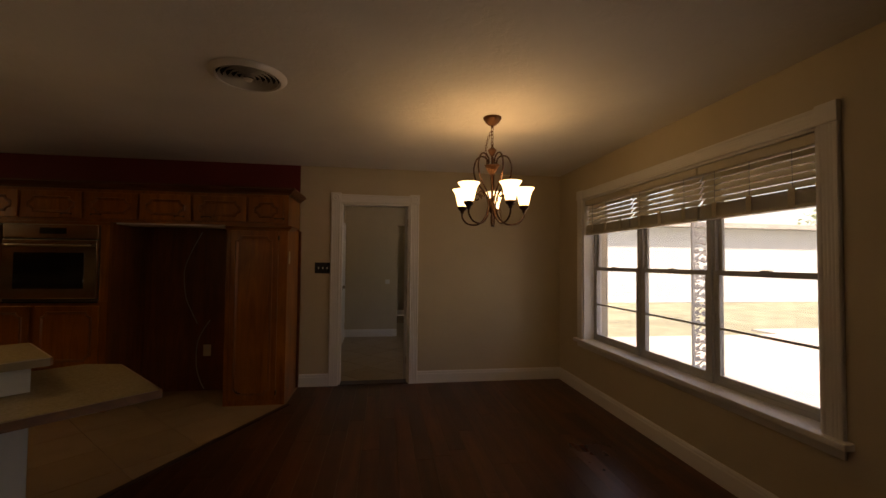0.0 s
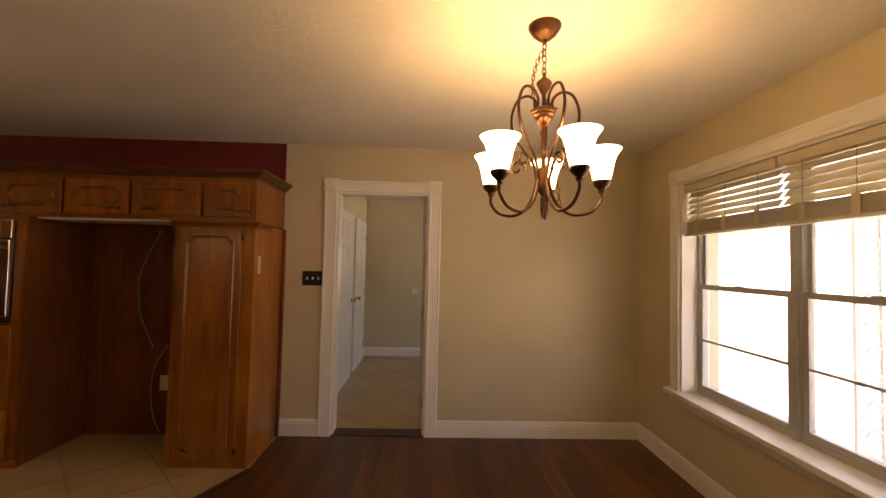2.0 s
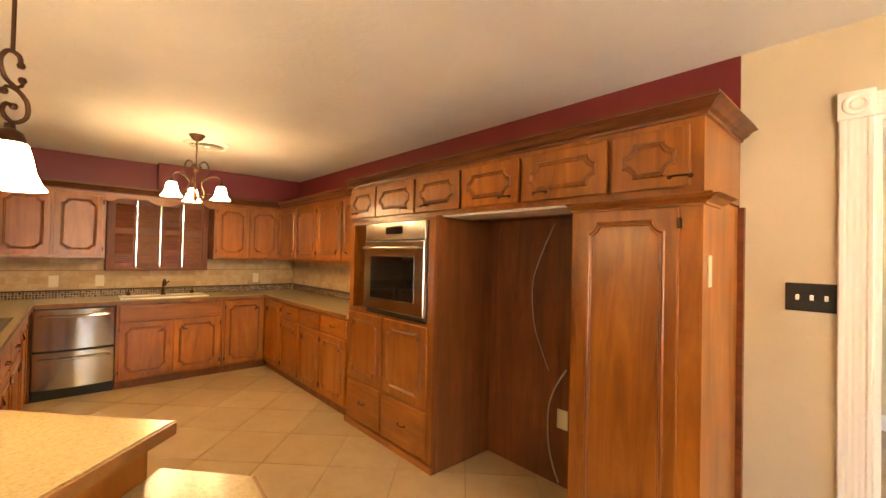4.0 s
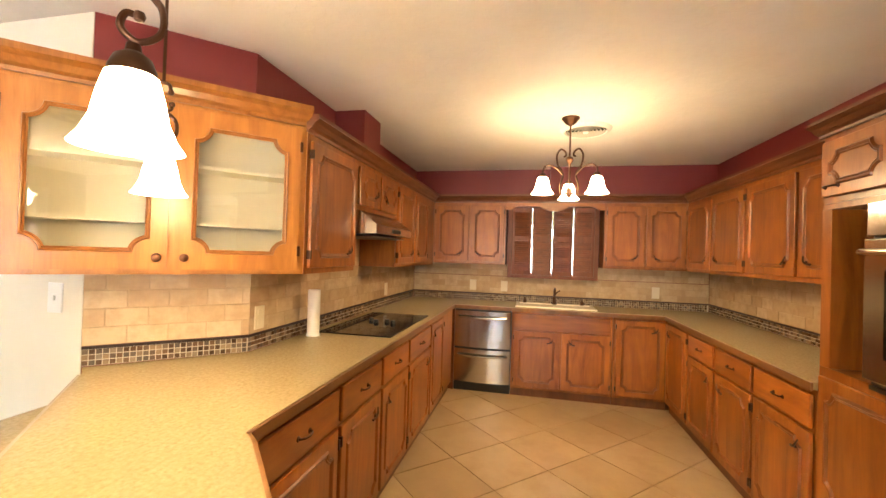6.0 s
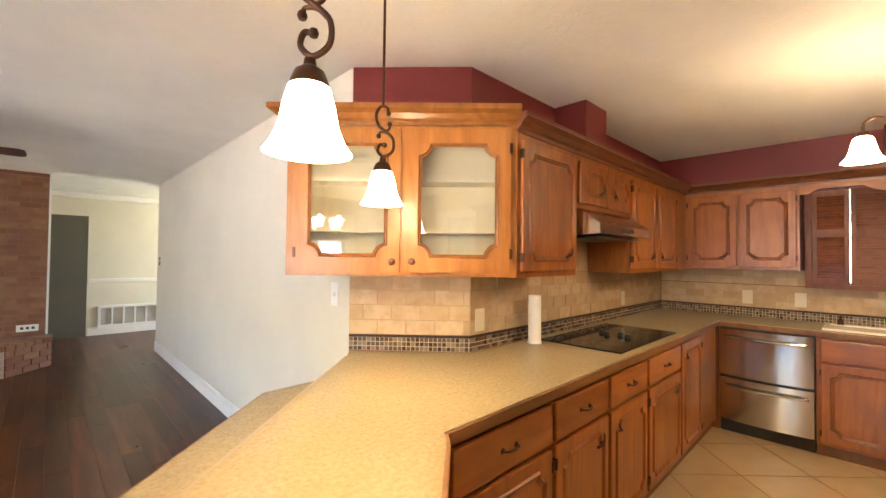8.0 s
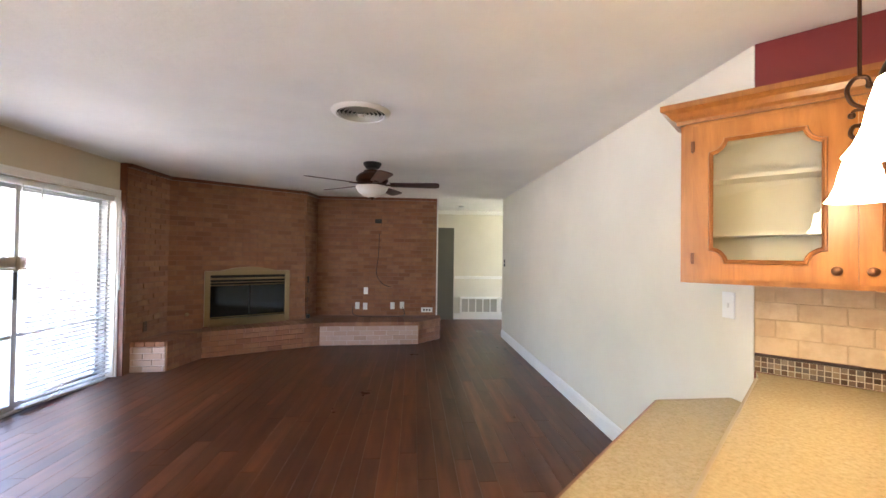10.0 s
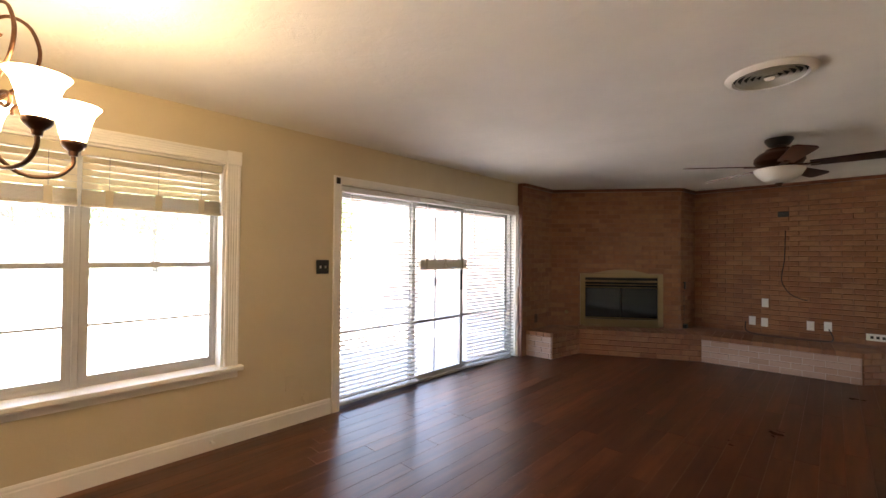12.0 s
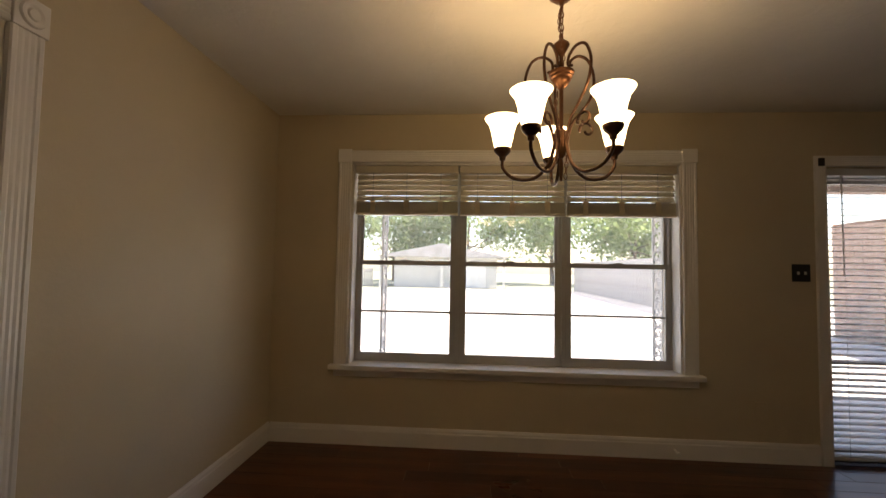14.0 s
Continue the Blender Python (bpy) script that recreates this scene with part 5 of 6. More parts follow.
for i in range(5):
    a = 70 + i * 72
    R = pose(0, 0, 0, 0, 0, a)
    arm = [(.022, HD - .63), (.05, HD - .72), (.11, HD - .772), (.19, HD - .765), (.235, HD - .72), (.238, HD - .675)]
    bm = tube(smooth_path([(x, 0, z) for x, z in arm], 7), .0068, 8)
    up = [(.025, HD - .64), (.045, HD - .56), (.09, HD - .50), (.13, HD - .44), (.145, HD - .36), (.12, HD - .29), (.075, HD - .275), (.04, HD - .30), (.035, HD - .335), (.055, HD - .345)]
    tube(smooth_path([(x, 0, z) for x, z in up], 6), .0058, 8, bm)
    sc_ = scroll(.115, HD - .575, .035, .012, 200, -160)
    tube([(x, 0, z) for x, z in sc_], .0055, 6, bm)
    am = part("arm", bm, M_BRONZE, ch, "scrolled bronze arm", True, m=R)
    part("cup", lathe([(0, HD - .64), (.012, HD - .635), (.014, HD - .62), (.03, HD - .605), (.036, HD - .595), (.036, HD - .585), (.0, HD - .583)], 20, None, pose(.238, 0, -.05)), M_BRONZE, am, "bronze candle cup", True)
    sh = part("shade", lathe([(r_, HD - .585 + z_) for r_, z_ in bell(True, .128, .076)], 28, None, pose(.238, 0, -.05)), M_SHADE, am, "lit frosted glass shade", True)
    p = R @ Vector((.238, 0, 0))
    bulb(CX + p.x, CYY + p.y, HD - .502, BULB * .46)

# kitchen chandelier: three arms, shades open down
KX, KY = -4.14, 2.925
KH = H - .03
kc = thing("kitchen_chandelier", "bronze kitchen chandelier with three lit down-facing glass shades", "chandelier", pose(KX, KY, 0))
part("canopy", lathe([(0, H), (.062, H), (.062, H - .01), (.05, H - .02), (.045, H - .03), (.03, H - .045), (.01, H - .055), (0, H - .056)], 24), M_BRONZE, kc, smooth=True)
part("stem", lathe([(.006, H - 0.050), (.006, KH - 0.245), (.02, KH - 0.250), (.026, KH - 0.270), (.012, KH - 0.295), (.007, KH - 0.315), (.007, KH - 0.465), (.018, KH - 0.470), (.02, KH - 0.520), (.01, KH - 0.535), (0, KH - 0.545)], 16), M_BRONZEL, kc, smooth=True)
for i in range(3):
    R = pose(0, 0, 0, 0, 0, 176 + i * 120)
    a1 = [(.018, KH - 0.505), (.06, KH - 0.515), (.07, KH - 0.455), (.05, KH - 0.375), (.09, KH - 0.315), (.10, KH - 0.245), (.07, KH - 0.200), (.035, KH - 0.215), (.03, KH - 0.240), (.045, KH - 0.250)]
    a2 = [(.05, KH - 0.380), (.10, KH - 0.335), (.16, KH - 0.320), (.20, KH - 0.345), (.205, KH - 0.390)]
    bm = tube(smooth_path([(x, 0, z) for x, z in a1], 6), .0065, 8)
    tube(smooth_path([(x, 0, z) for x, z in a2], 6), .0065, 8, bm)
    am = part("arm", bm, M_BRONZE, kc, "scrolled bronze arm", True, m=R)
    part("cup", lathe([(0, KH - 0.380), (.02, KH - 0.383), (.026, KH - 0.405), (.024, KH - 0.415), (0, KH - 0.415)], 16, None, pose(.205, 0, 0)), M_BRONZE, am, smooth=True)
    part("shade", lathe([(r_, KH - 0.407 + z_) for r_, z_ in bell(False, .115, .078)], 24, None, pose(.205, 0, 0)), M_SHADE, am, "lit frosted glass shade", True)
    p = R @ Vector((.205, 0, 0))
    bulb(KX + p.x, KY + p.y, KH - 0.500, BULB * .24)


def pendant(x, y, zb):
    p = thing("pendant_light", "bronze scroll pendant with a lit bell-shaped glass shade over the bar", "pendant light", pose(x, y, 0, 0, 0, 310), "pendants over the bar")
    part("canopy", lathe([(0, H), (.06, H), (.06, H - .012), (.02, H - .03), (0, H - .032)], 20), M_BRONZE, p, smooth=True)
    zt = zb + .127
    s0 = zt + .045
    part("rod", tube([(0, 0, H - .03), (0, 0, s0 + .184)], .005, 8), M_BRONZE, p, smooth=True)
    pts = [(-.020, .158), (-.014, .182), (.010, .185), (.026, .155), (.016, .116), (-.010, .094), (-.036, .066), (-.036, .024), (-.006, .003), (.018, .022), (.012, .046), (-.006, .045)]
    bm = tube(smooth_path([(a, 0, s0 + z) for a, z in pts], 6), .0058, 8)
    tube(smooth_path([(.016, 0, s0 + .116), (-.004, 0, s0 + .098), (-.022, 0, s0 + .104), (-.024, 0, s0 + .118)], 5), .0045, 6, bm)
    tube(smooth_path([(-.036, 0, s0 + .066), (-.014, 0, s0 + .088), (.010, 0, s0 + .092), (.016, 0, s0 + .080)], 5), .0045, 6, bm)
    for a, z in ((-.020, .158), (-.006, .045), (-.024, .120), (.016, .078)):
        lathe([(0, .0095), (.007, .007), (.0095, 0), (.007, -.007), (0, -.0095)], 10, bm, pose(a, 0, s0 + z))
    part("scroll_bar", bm, M_BRONZE, p, "wrought bronze scroll", True)
    part("cap", lathe([(0, s0), (.01, s0 - .002), (.012, zt + .03), (.026, zt + .02), (.034, zt), (.034, zt - .008), (0, zt - .008)], 20), M_BRONZE, p, smooth=True)
    part("shade", lathe([(.030, zt - .005), (.037, zt - .010), (.046, zt - .044), (.053, zt - .081), (.065, zt - .110), (.077, zb), (.0735, zb), (.0625, zt - .108), (.0515, zt - .081), (.0425, zt - .044), (.033, zt - .013)], 32), M_SHADE, p, "lit frosted glass bell shade", True)
    bulb(x, y, zb + .05, BULB * .26)


pendant(-1.681, 2.041, 1.585)
pendant(-2.214, 1.522, 1.590)


def ceiling_vent(x, y, r=.207, mat=M_TRIM, lab="round white ceiling vent with concentric louvres"):
    c = thing("ceiling_vent", lab, "vent", pose(x, y, 0), "round ceiling vents")
    part("backing", lathe([(0, H - .002), (r * .86, H - .002)], 36), M_DARK, c)
    part("frame", lathe([(r * .80, H - .004), (r * .83, H - .024), (r * .93, H - .018), (r, H - .004), (r, H - .001)], 40), mat, c, smooth=True)
    for k in range(5):
        q = r * (.15 + .135 * k)
        part("louvre", lathe([(q, H - .005), (q + r * .06, H - .024), (q + r * .068, H - .023), (q + r * .012, H - .004), (q, H - .005)], 36), M_LOUVRE, c, smooth=True)
    part("hub", lathe([(0, H - .034), (r * .09, H - .032), (r * .12, H - .022)], 20), mat, c, smooth=True)


ceiling_vent(-.481, 2.277)
ceiling_vent(-.555, -.285)
ceiling_vent(-4.42, 3.06, .19)

# ceiling fan
fan = thing("ceiling_fan", "dark bronze ceiling fan with mahogany blades and a frosted glass bowl", "ceiling fan", pose(-.475, -1.90, 0))
part("canopy", lathe([(0, H), (.098, H), (.10, H - .015), (.085, H - .04), (.07, H - .06), (.03, H - .07), (0, H - .07)], 24), M_BLACKP, fan, smooth=True)
part("rod", tube([(0, 0, H - .05), (0, 0, H - .11)], .014, 10), M_BLACKP, fan, smooth=True)
part("motor", lathe([(0, H - .085), (.09, H - .088), (.10, H - .105), (.14, H - .125), (.172, H - .16), (.176, H - .195), (.155, H - .225), (.11, H - .24), (.10, H - .262), (0, H - .265)], 28), M_BRONZE, fan, "dark bronze motor housing", True)
M_BLADE = wood("mahogany_blade", (0.05, 0.014, 0.008), (0.12, 0.035, 0.018), .35, axis=0)
for i in range(5):
    R = pose(0, 0, 0, 0, 0, 34 + i * 72)
    bm = box(.10, -.025, H - .246, .26, .025, H - .236, bevel=.003)
    ir = part("blade_iron", bm, M_BRONZE, fan, m=R)
    o = [(.20, -.055), (.70, -.075), (.735, -.055), (.74, 0), (.735, .055), (.70, .075), (.20, .055)]
    part("blade", prism(o, -.004, .004), M_BLADE, ir, "dark mahogany fan blade", m=pose(0, 0, H - .236, -11))
part("light_bowl", lathe([(.168, H - .258), (.178, H - .262), (.173, H - .28), (.148, H - .322), (.108, H - .355), (.055, H - .376), (0, H - .38)], 28), M_BOWL, fan, "frosted glass light bowl", True)
part("finial", lathe([(0, H - .375), (.03, H - .378), (.02, H - .395), (.012, H - .405), (0, H - .41)], 12), M_BRONZE, fan, smooth=True)
part("smoke_alarm", lathe([(0, H), (.05, H), (.05, H - .025), (0, H - .03)], 20), M_WPLASTIC, thing("smoke_alarm", "white hall smoke alarm on the ceiling", "smoke alarm", pose(-1.9, -5.6, 0)))

# ---- fireplace corner ----
F0, F1, F2, F3, F4 = (2.33, -2.28), (2.33, -3.08), (.82, -4.15), (.74, YS), (-1.35, YS)
HZ = .355
core = setting("wall_brick_core", prism([F0, (XE - .003, -2.28), (XE - .003, -6.40), (-1.35, -4.80), F4, F3, F2, F1][::-1], 0, TOP), M_MORTAR, "brown mortar bed of the brick fireplace wall", "wall")
P0, P1, P2, P3, P4, P5, P6 = (XE - .004, -2.40), (1.96, -2.44), (1.86, -3.05), (.48, -3.80), (-1.03, -3.90), (-1.40, -4.32), (-1.40, YS)
hearth_core = setting("hearth_core", prism([P0, P1, P2, P3, P4, P5, P6, (.7, YS), F2, F1, (2.33, -2.40)][::-1], 0, HZ - .06), M_MORTAR, "mortar bed of the raised hearth", "hearth")


def brick_face(parent, p, q, z0, z1, limit, bl=.203, bh=.0668, thick=.02, joint=.010, hole=None, name="brick", far_mat=None, mat=None):
    """Running-bond bricks on the upright plane from p to q (face to the left of the way); up to limit of them single objects, the rest one mesh."""
    p, q = Vector(p), Vector(q)
    L = (q - p).length
    ang = math.degrees(math.atan2((q - p).y, (q - p).x))
    m = pose(p.x, p.y, 0, 0, 0, ang)
    rows_ = max(1, round((z1 - z0) / bh))
    bh = (z1 - z0) / rows_
    rnd = random.Random(int(L * 1000) + int(z1 * 100))
    singles, rest, made = {}, bmesh.new(), 0
    for r in range(rows_):
        x = -(bl / 2) * (r % 2)
        z = z0 + r * bh
        while x < L - .01:
            a, c = max(0, x) + joint / 2, min(L, x + bl) - joint / 2
            x += bl
            if c - a < .02 or (hole and hole[0] < (a + c) / 2 < hole[1] and z < hole[2]):
                continue
            d = rnd.uniform(-.003, .003)
            if made < limit:
                key = round(c - a, 3)
                if key not in singles:
                    o = part(name, box(0, -.004, 0, c - a, thick, bh - joint, bevel=.003), mat or M_BRICK, parent)
                    singles[key] = o.data
                else:
                    o = new(name, singles[key])
                    o.parent = parent
                o.matrix_basis = m @ pose(a, d - .012, z + joint / 2)
                made += 1
            else:
                bx(rest, a, -.013 + d, z + joint / 2, c, .008, z + bh - joint / 2)
    if len(rest.verts):
        tagged(part("bricks", rest, far_mat or M_BRICKI, parent, m=m), "weathered red bricks", kind="stuff")
    else:
        rest.free()


# hearth cap bricks lie flat
def cap_bricks(parent, p, q, depth, z, limit=60):
    p, q = Vector(p), Vector(q)
    L = (q - p).length
    ang = math.degrees(math.atan2((q - p).y, (q - p).x))
    m = pose(p.x, p.y, 0, 0, 0, ang)
    n = max(1, round(L / .105))
    w = L / n
    me = None
    for i in range(n):
        if me is None:
            o = part("cap_brick", box(.004, -.018, 0, w - .004, depth, .058, bevel=.004), M_BRICK, parent)
            me = o.data
        else:
            o = new("cap_brick", me)
            o.parent = parent
        o.matrix_basis = m @ pose(i * w, 0, z)


# firebox with brass surround
fd = (Vector(F2) - Vector(F1)).normalized()
# local x runs from the hall side to the window side, local +y faces the room
fl = (Vector((1.95, -3.35)) - Vector(F1)).dot(fd) - .035
FW = 1.17
FM = pose(F1[0] + fd.x * (fl + FW), F1[1] + fd.y * (fl + FW), 0, 0, 0, math.degrees(math.atan2(-fd.y, -fd.x)))
fire = thing("fireplace_insert", "antique brass framed fireplace insert with dark glass doors", "fireplace", FM)
bm = bmesh.new()
for a in ((0, .012, HZ + .02, .07, .05, 1.15), (FW - .07, .012, HZ + .02, FW, .05, 1.15), (.07, .012, 1.09, FW - .07, .05, 1.15), (.07, .012, HZ + .02, FW - .07, .05, .47), (.07, .03, 1.035, FW - .07, .05, 1.05)):
    bx(bm, *a, bevel=.004)
part("surround", bm, M_BRASS, fire)
bm = bmesh.new()
a_ = [(FW / 2 + (u - .5) * .8, 1.15 + .06 * math.sin(math.pi * u)) for u in [k / 12 for k in range(13)]]
v0 = [bm.verts.new((x, .02, z)) for x, z in a_]
v1 = [bm.verts.new((x, .05, z)) for x, z in a_]
bm.faces.new(v0), bm.faces.new(v1[::-1])
for i in range(13):
    bm.faces.new((v0[i], v0[(i + 1) % 13], v1[(i + 1) % 13], v1[i]))
bmesh.ops.recalc_face_normals(bm, faces=bm.faces)
part("arched_crest", bm, M_BRASS, fire)
part("firebox", box(.07, .006, .47, FW - .07, .02, 1.09), M_DARK, fire, "black firebox")
for x0, x1 in ((.075, FW / 2 - .01), (FW / 2 + .01, FW - .075)):
    part("fire_door", box(x0, .026, .485, x1, .034, .945, bevel=.002), M_BLACK, fire, "dark glass fire door")
for z in (.49, .945, .985, 1.03):
    part("brass_rail", tube([(.07, .045, z), (FW - .07, .045, z)], .008, 8), M_BRASS, fire, "brass rail", True)
part("door_stile", box(FW / 2 - .006, .03, .50, FW / 2 + .006, .04, .92), M_BLACKP, fire)
part("base_rail", box(.05, .02, HZ + .005, FW - .05, .06, HZ + .03, bevel=.004), M_BRASS, fire)

# trim along the top of the brick, vertical trim at its end
bt = thing("brick_top_trim", "dark wooden trim along the top of the brick wall", "trim", kind="structure")
for p, q in ((F0, F1), (F1, F2), (F2, F3), (F3, F4)):
    p, q = Vector(p), Vector(q)
    d = (q - p).normalized()
    n = Vector((-d.y, d.x))
    n = -n if n.dot(Vector((0, 0)) - p) < 0 else n
    pts = [p + n * .002, q + n * .002, q + n * .045, p + n * .045]
    part("trim_board", prism([tuple(x) for x in pts], H - .045, H - .001), M_CROWN, bt)
part("corner_trim", box(-1.375, YS - .18, 0, -1.352, YS + .02, H), M_TRIM, thing("brick_end_trim", "white trim board at the end of the brick wall", "trim", kind="structure"))
part("corner_trim", box(XE - .075, -2.279, 0, XE - .003, -2.262, H), M_CROWN, thing("brick_edge_trim", "thin wooden strip beside the brick", "trim", kind="structure"))

# plates, cable and niche on the brick wall
south_face = lambda x, z: pose(x, YS + .016, z, 0, 0, 180)
for x, z, lab in ((-.12, .78, "white outlet on the brick wall"), (.023, .52, "white outlet on the brick wall"), (-.113, .51, "white cable plate on the brick wall"), (-.587, .52, "white cable plate on the brick wall"), (-.753, .53, "white outlet on the brick wall")):
    outlet("wall_outlet", lab, south_face(x, z), M_WPLASTIC, group="plates on the brick wall")
ps = outlet("power_strip", "white wide outlet strip on the brick wall", south_face(-1.19, .45), M_WPLASTIC, .2, .085, "outlet")
for x in (-.05, 0, .05):
    part("socket_hole", box(x - .014, -.0095, -.016, x + .014, -.0075, .016), M_BLACKP, ps)
outlet("wall_outlet", "dark open junction box high on the brick wall", south_face(-.32, 2.0), M_BLACKP, .12, .075, group="plates on the brick wall")
cb = [(-.34, YS + .03, 1.78), (-.33, YS + .035, 1.4), (-.30, YS + .035, 1.1), (-.38, YS + .035, .93), (-.5, YS + .035, .86), (-.56, YS + .03, .85)]
solo("wall_cable", tube(smooth_path(cb, 8), .006, 6), M_CABLE, "black cable hanging loose on the brick wall", "cable", smooth=True)
cb = [(.10, YS + .03, .50), (.06, YS + .1, HZ + .012), (-.3, YS + .28, HZ + .008), (-.7, YS + .22, HZ + .008), (-.8, YS + .06, HZ + .02), (-.76, YS + .03, .5)]
solo("wall_cable", tube(smooth_path(cb, 8), .006, 6), M_CABLE, "black cable lying on the hearth", "cable", smooth=True)
tl = thing("fireplace_tool", "black iron fireplace damper handle on the brick", "fireplace tool", pose(.80, -4.28, 0))
part("rod", tube([(0, .03, HZ), (0, .03, 1.02)], .012, 8), M_BLACKP, tl)
part("grip", box(-.03, .01, .93, .03, .05, 1.04, bevel=.008), M_BLACKP, tl)
part("foot", box(-.05, -.02, HZ + .001, .05, .08, HZ + .06, bevel=.01), M_BLACKP, tl)
outlet("wall_outlet", "dark plate on the side brick", pose(F0[0] - .016, -2.62, .50, 0, 0, -90), M_BRONZE, group="plates on the brick wall")
gk = solo("gas_key_valve", lathe([(0, .012), (.012, .011), (.022, .006), (.025, 0), (0, 0)], 18, None, pose(0, 0, 0, 90)), M_BRASS, "round brass gas valve plate in the brick", "valve", smooth=True, m=FM @ pose(FW + .20, .016, .56, 0, 0, 180))

# ---- hall ----
hr = thing("chair_rail", "white chair rail along the hall wall", "trim", kind="structure")
part("rail", box(-5.4, -6.419, .90, -1.86, -6.39, .965, bevel=.006), M_TRIM, hr)
hc = thing("hall_crown", "white crown moulding in the hall", "trim", kind="structure")
part("moulding", box(-5.4, -6.419, H - .09, XE - 1.5, -6.36, H - .002, bevel=.01), M_TRIM, hc)
# flat dark sheet on the wall: the doorway's gloom put into its colour
M_DOORWAYD = paint("dark_doorway_tone", (0.11, 0.105, 0.08), 0.5, 0.06)
hd_ = thing("door_2", "dark grey-green sheet standing for the unlit hall doorway", "door", pose(0, -6.42, 0), kind="structure")
part("leaf", box(-1.84, .001, 0, -.95, .012, 2.03), M_DOORWAYD, hd_)
gr_ = thing("return_air_grille", "white return air grille low on the hall wall", "vent", pose(0, -6.418, 0))
for x0, x1, n_ in ((-2.83, -2.02, 5), (-3.45, -2.90, 3)):
    part("backing", box(x0, .001, .16, x1, .006, .46), M_LOUVRE, gr_)
    for a_ in ((x0 - .03, .0, .12, x1 + .03, .032, .165), (x0 - .03, .0, .455, x1 + .03, .032, .50), (x0 - .03, .0, .165, x0 + .01, .032, .455), (x1 - .01, .0, .165, x1 + .03, .032, .455)):
        part("frame", box(*a_), M_TRIM, gr_)
    for i in range(1, n_):
        x = x0 + i * (x1 - x0) / n_
        part("bar", box(x - .012, .006, .165, x + .012, .028, .455), M_TRIM, gr_)

# ---- utility room doors ----


def panel_door(name, label, m, w=.80, h=2.02, knob_x=.07):
    d = thing(name, label, "door", m, kind="structure")
    leaf = part("leaf", box(0, -.018, .008, w, .018, h, bevel=.003), M_DOORW, d)
    for x0, x1 in ((.11, w / 2 - .05), (w / 2 + .05, w - .11)):
        for z0, z1 in ((.22, .85), (1.0, 1.62), (1.72, 1.92)):
            part("panel", moulding(x0, x1, z0, z1, -.0185, r=.001, w=.02, h=.005), M_DOORW, leaf)
    part("knob", lathe([(0, .06), (.02, .058), (.028, .045), (.024, .032), (.011, .024), (.011, .008), (.028, .005), (.03, 0)], 18, None, pose(knob_x, -.018, .96, 90)), M_STEEL, d, "satin nickel door knob", True)
    for z in (.25, 1.0, 1.8):
        part("hinge", box(w - knob_x - .075 + (.07 if knob_x < .2 else 0), -.024, z - .045, w - knob_x - .055 + (.07 if knob_x < .2 else 0), -.016, z + .045), M_STEEL, d)
    return d


panel_door("door_3", "white panel door in the utility room wall", pose(-.375, 5.45, 0, 0, 0, 90), .78, knob_x=.70)
panel_door("door_4", "white panel door near the end of the utility room wall", pose(-.375, 6.4, 0, 0, 0, 90), .78, knob_x=.07)
panel_door("door_6", "white panel door standing open inside the doorway", pose(DX1 - .03, YN + .15, 0, 0, 0, 78), .76, knob_x=.69)
panel_door("door_5", "white door standing open in the far opening", pose(.72, 7.62, 0, 0, 0, 75), .78, knob_x=.70)
wn = thing("window_3", "small bright window in the far room", "window", pose(1.3, 10.3, 0), kind="structure")
bm = bmesh.new()
for a in ((-.08, -.02, .82, 0, 0, 2.08), (.8, -.02, .82, .88, 0, 2.08), (0, -.02, 2.0, .8, 0, 2.08), (0, -.03, .82, .8, 0, .9), (0, .05, 1.43, .8, .08, 1.47)):
    bx(bm, *a)
part("frame", bm, M_TRIM, wn)
outlet("thermostat", "round white thermostat on the partition", pose(.38, 7.42, 1.0), M_WPLASTIC, .08, .08, "thermostat", toggles=1)

ds = solo("door_stop", lathe([(0, .0), (.012, 0), (.008, .01), (.008, .045), (.014, .05), (.014, .06), (0, .062)], 12, None, pose(0, 0, 0, 0, -90)), M_WPLASTIC, "small white door stop on the baseboard", "door stop", smooth=True, m=pose(XE - .016, 1.62, .06))
cd = thing("blind_cord", "loose white blind cord with a tassel beside the sliding door", "cord", pose(XE - .03, SY0 - .01, 0))
part("cord", tube(smooth_path([(0, 0, 1.98), (-.01, .01, 1.7), (.0, -.015, 1.45), (-.01, .01, 1.2), (0, 0, 1.02)], 6), .004, 6), M_WPLASTIC, cd)
part("tassel", lathe([(0, 1.03), (.008, 1.02), (.012, .98), (0, .975)], 10), M_WPLASTIC, cd, smooth=True)

# ---- outdoors ----
M_GRASS = paint("pale_lawn", (0.27, 0.29, 0.21), 0.9, 0.3, ((20, 0.6),))
M_CONC = paint("pale_concrete", (0.55, 0.53, 0.50), 0.8, 0.1, ((30, 0.3),))
M_SIDING = paint("pale_siding", (0.55, 0.55, 0.53), 0.7, 0.06)
M_ROOF = paint("grey_shingle", (0.34, 0.34, 0.34), 0.9, 0.2)
M_FENCE = paint("weathered_fence", (0.42, 0.41, 0.40), 0.85, 0.2)
M_NSIDE = paint("pale_blue_grey_siding", (0.50, 0.54, 0.58), 0.7, 0.05)
M_IRON = paint("white_painted_iron", (0.55, 0.55, 0.55), 0.5, 0.06)
M_SOFFIT = paint("brown_porch_beam", (0.33, 0.21, 0.16), 0.7, 0.12)
M_LEAF = paint("tree_leaves", (0.11, 0.16, 0.075), 0.7, 0.4)
t = M_LEAF.node_tree
tl_, mx_ = t.nodes.new("ShaderNodeBsdfTranslucent"), t.nodes.new("ShaderNodeMixShader")
tl_.inputs[0].default_value = (0.30, 0.42, 0.16, 1)
mx_.inputs[0].default_value = 0.5
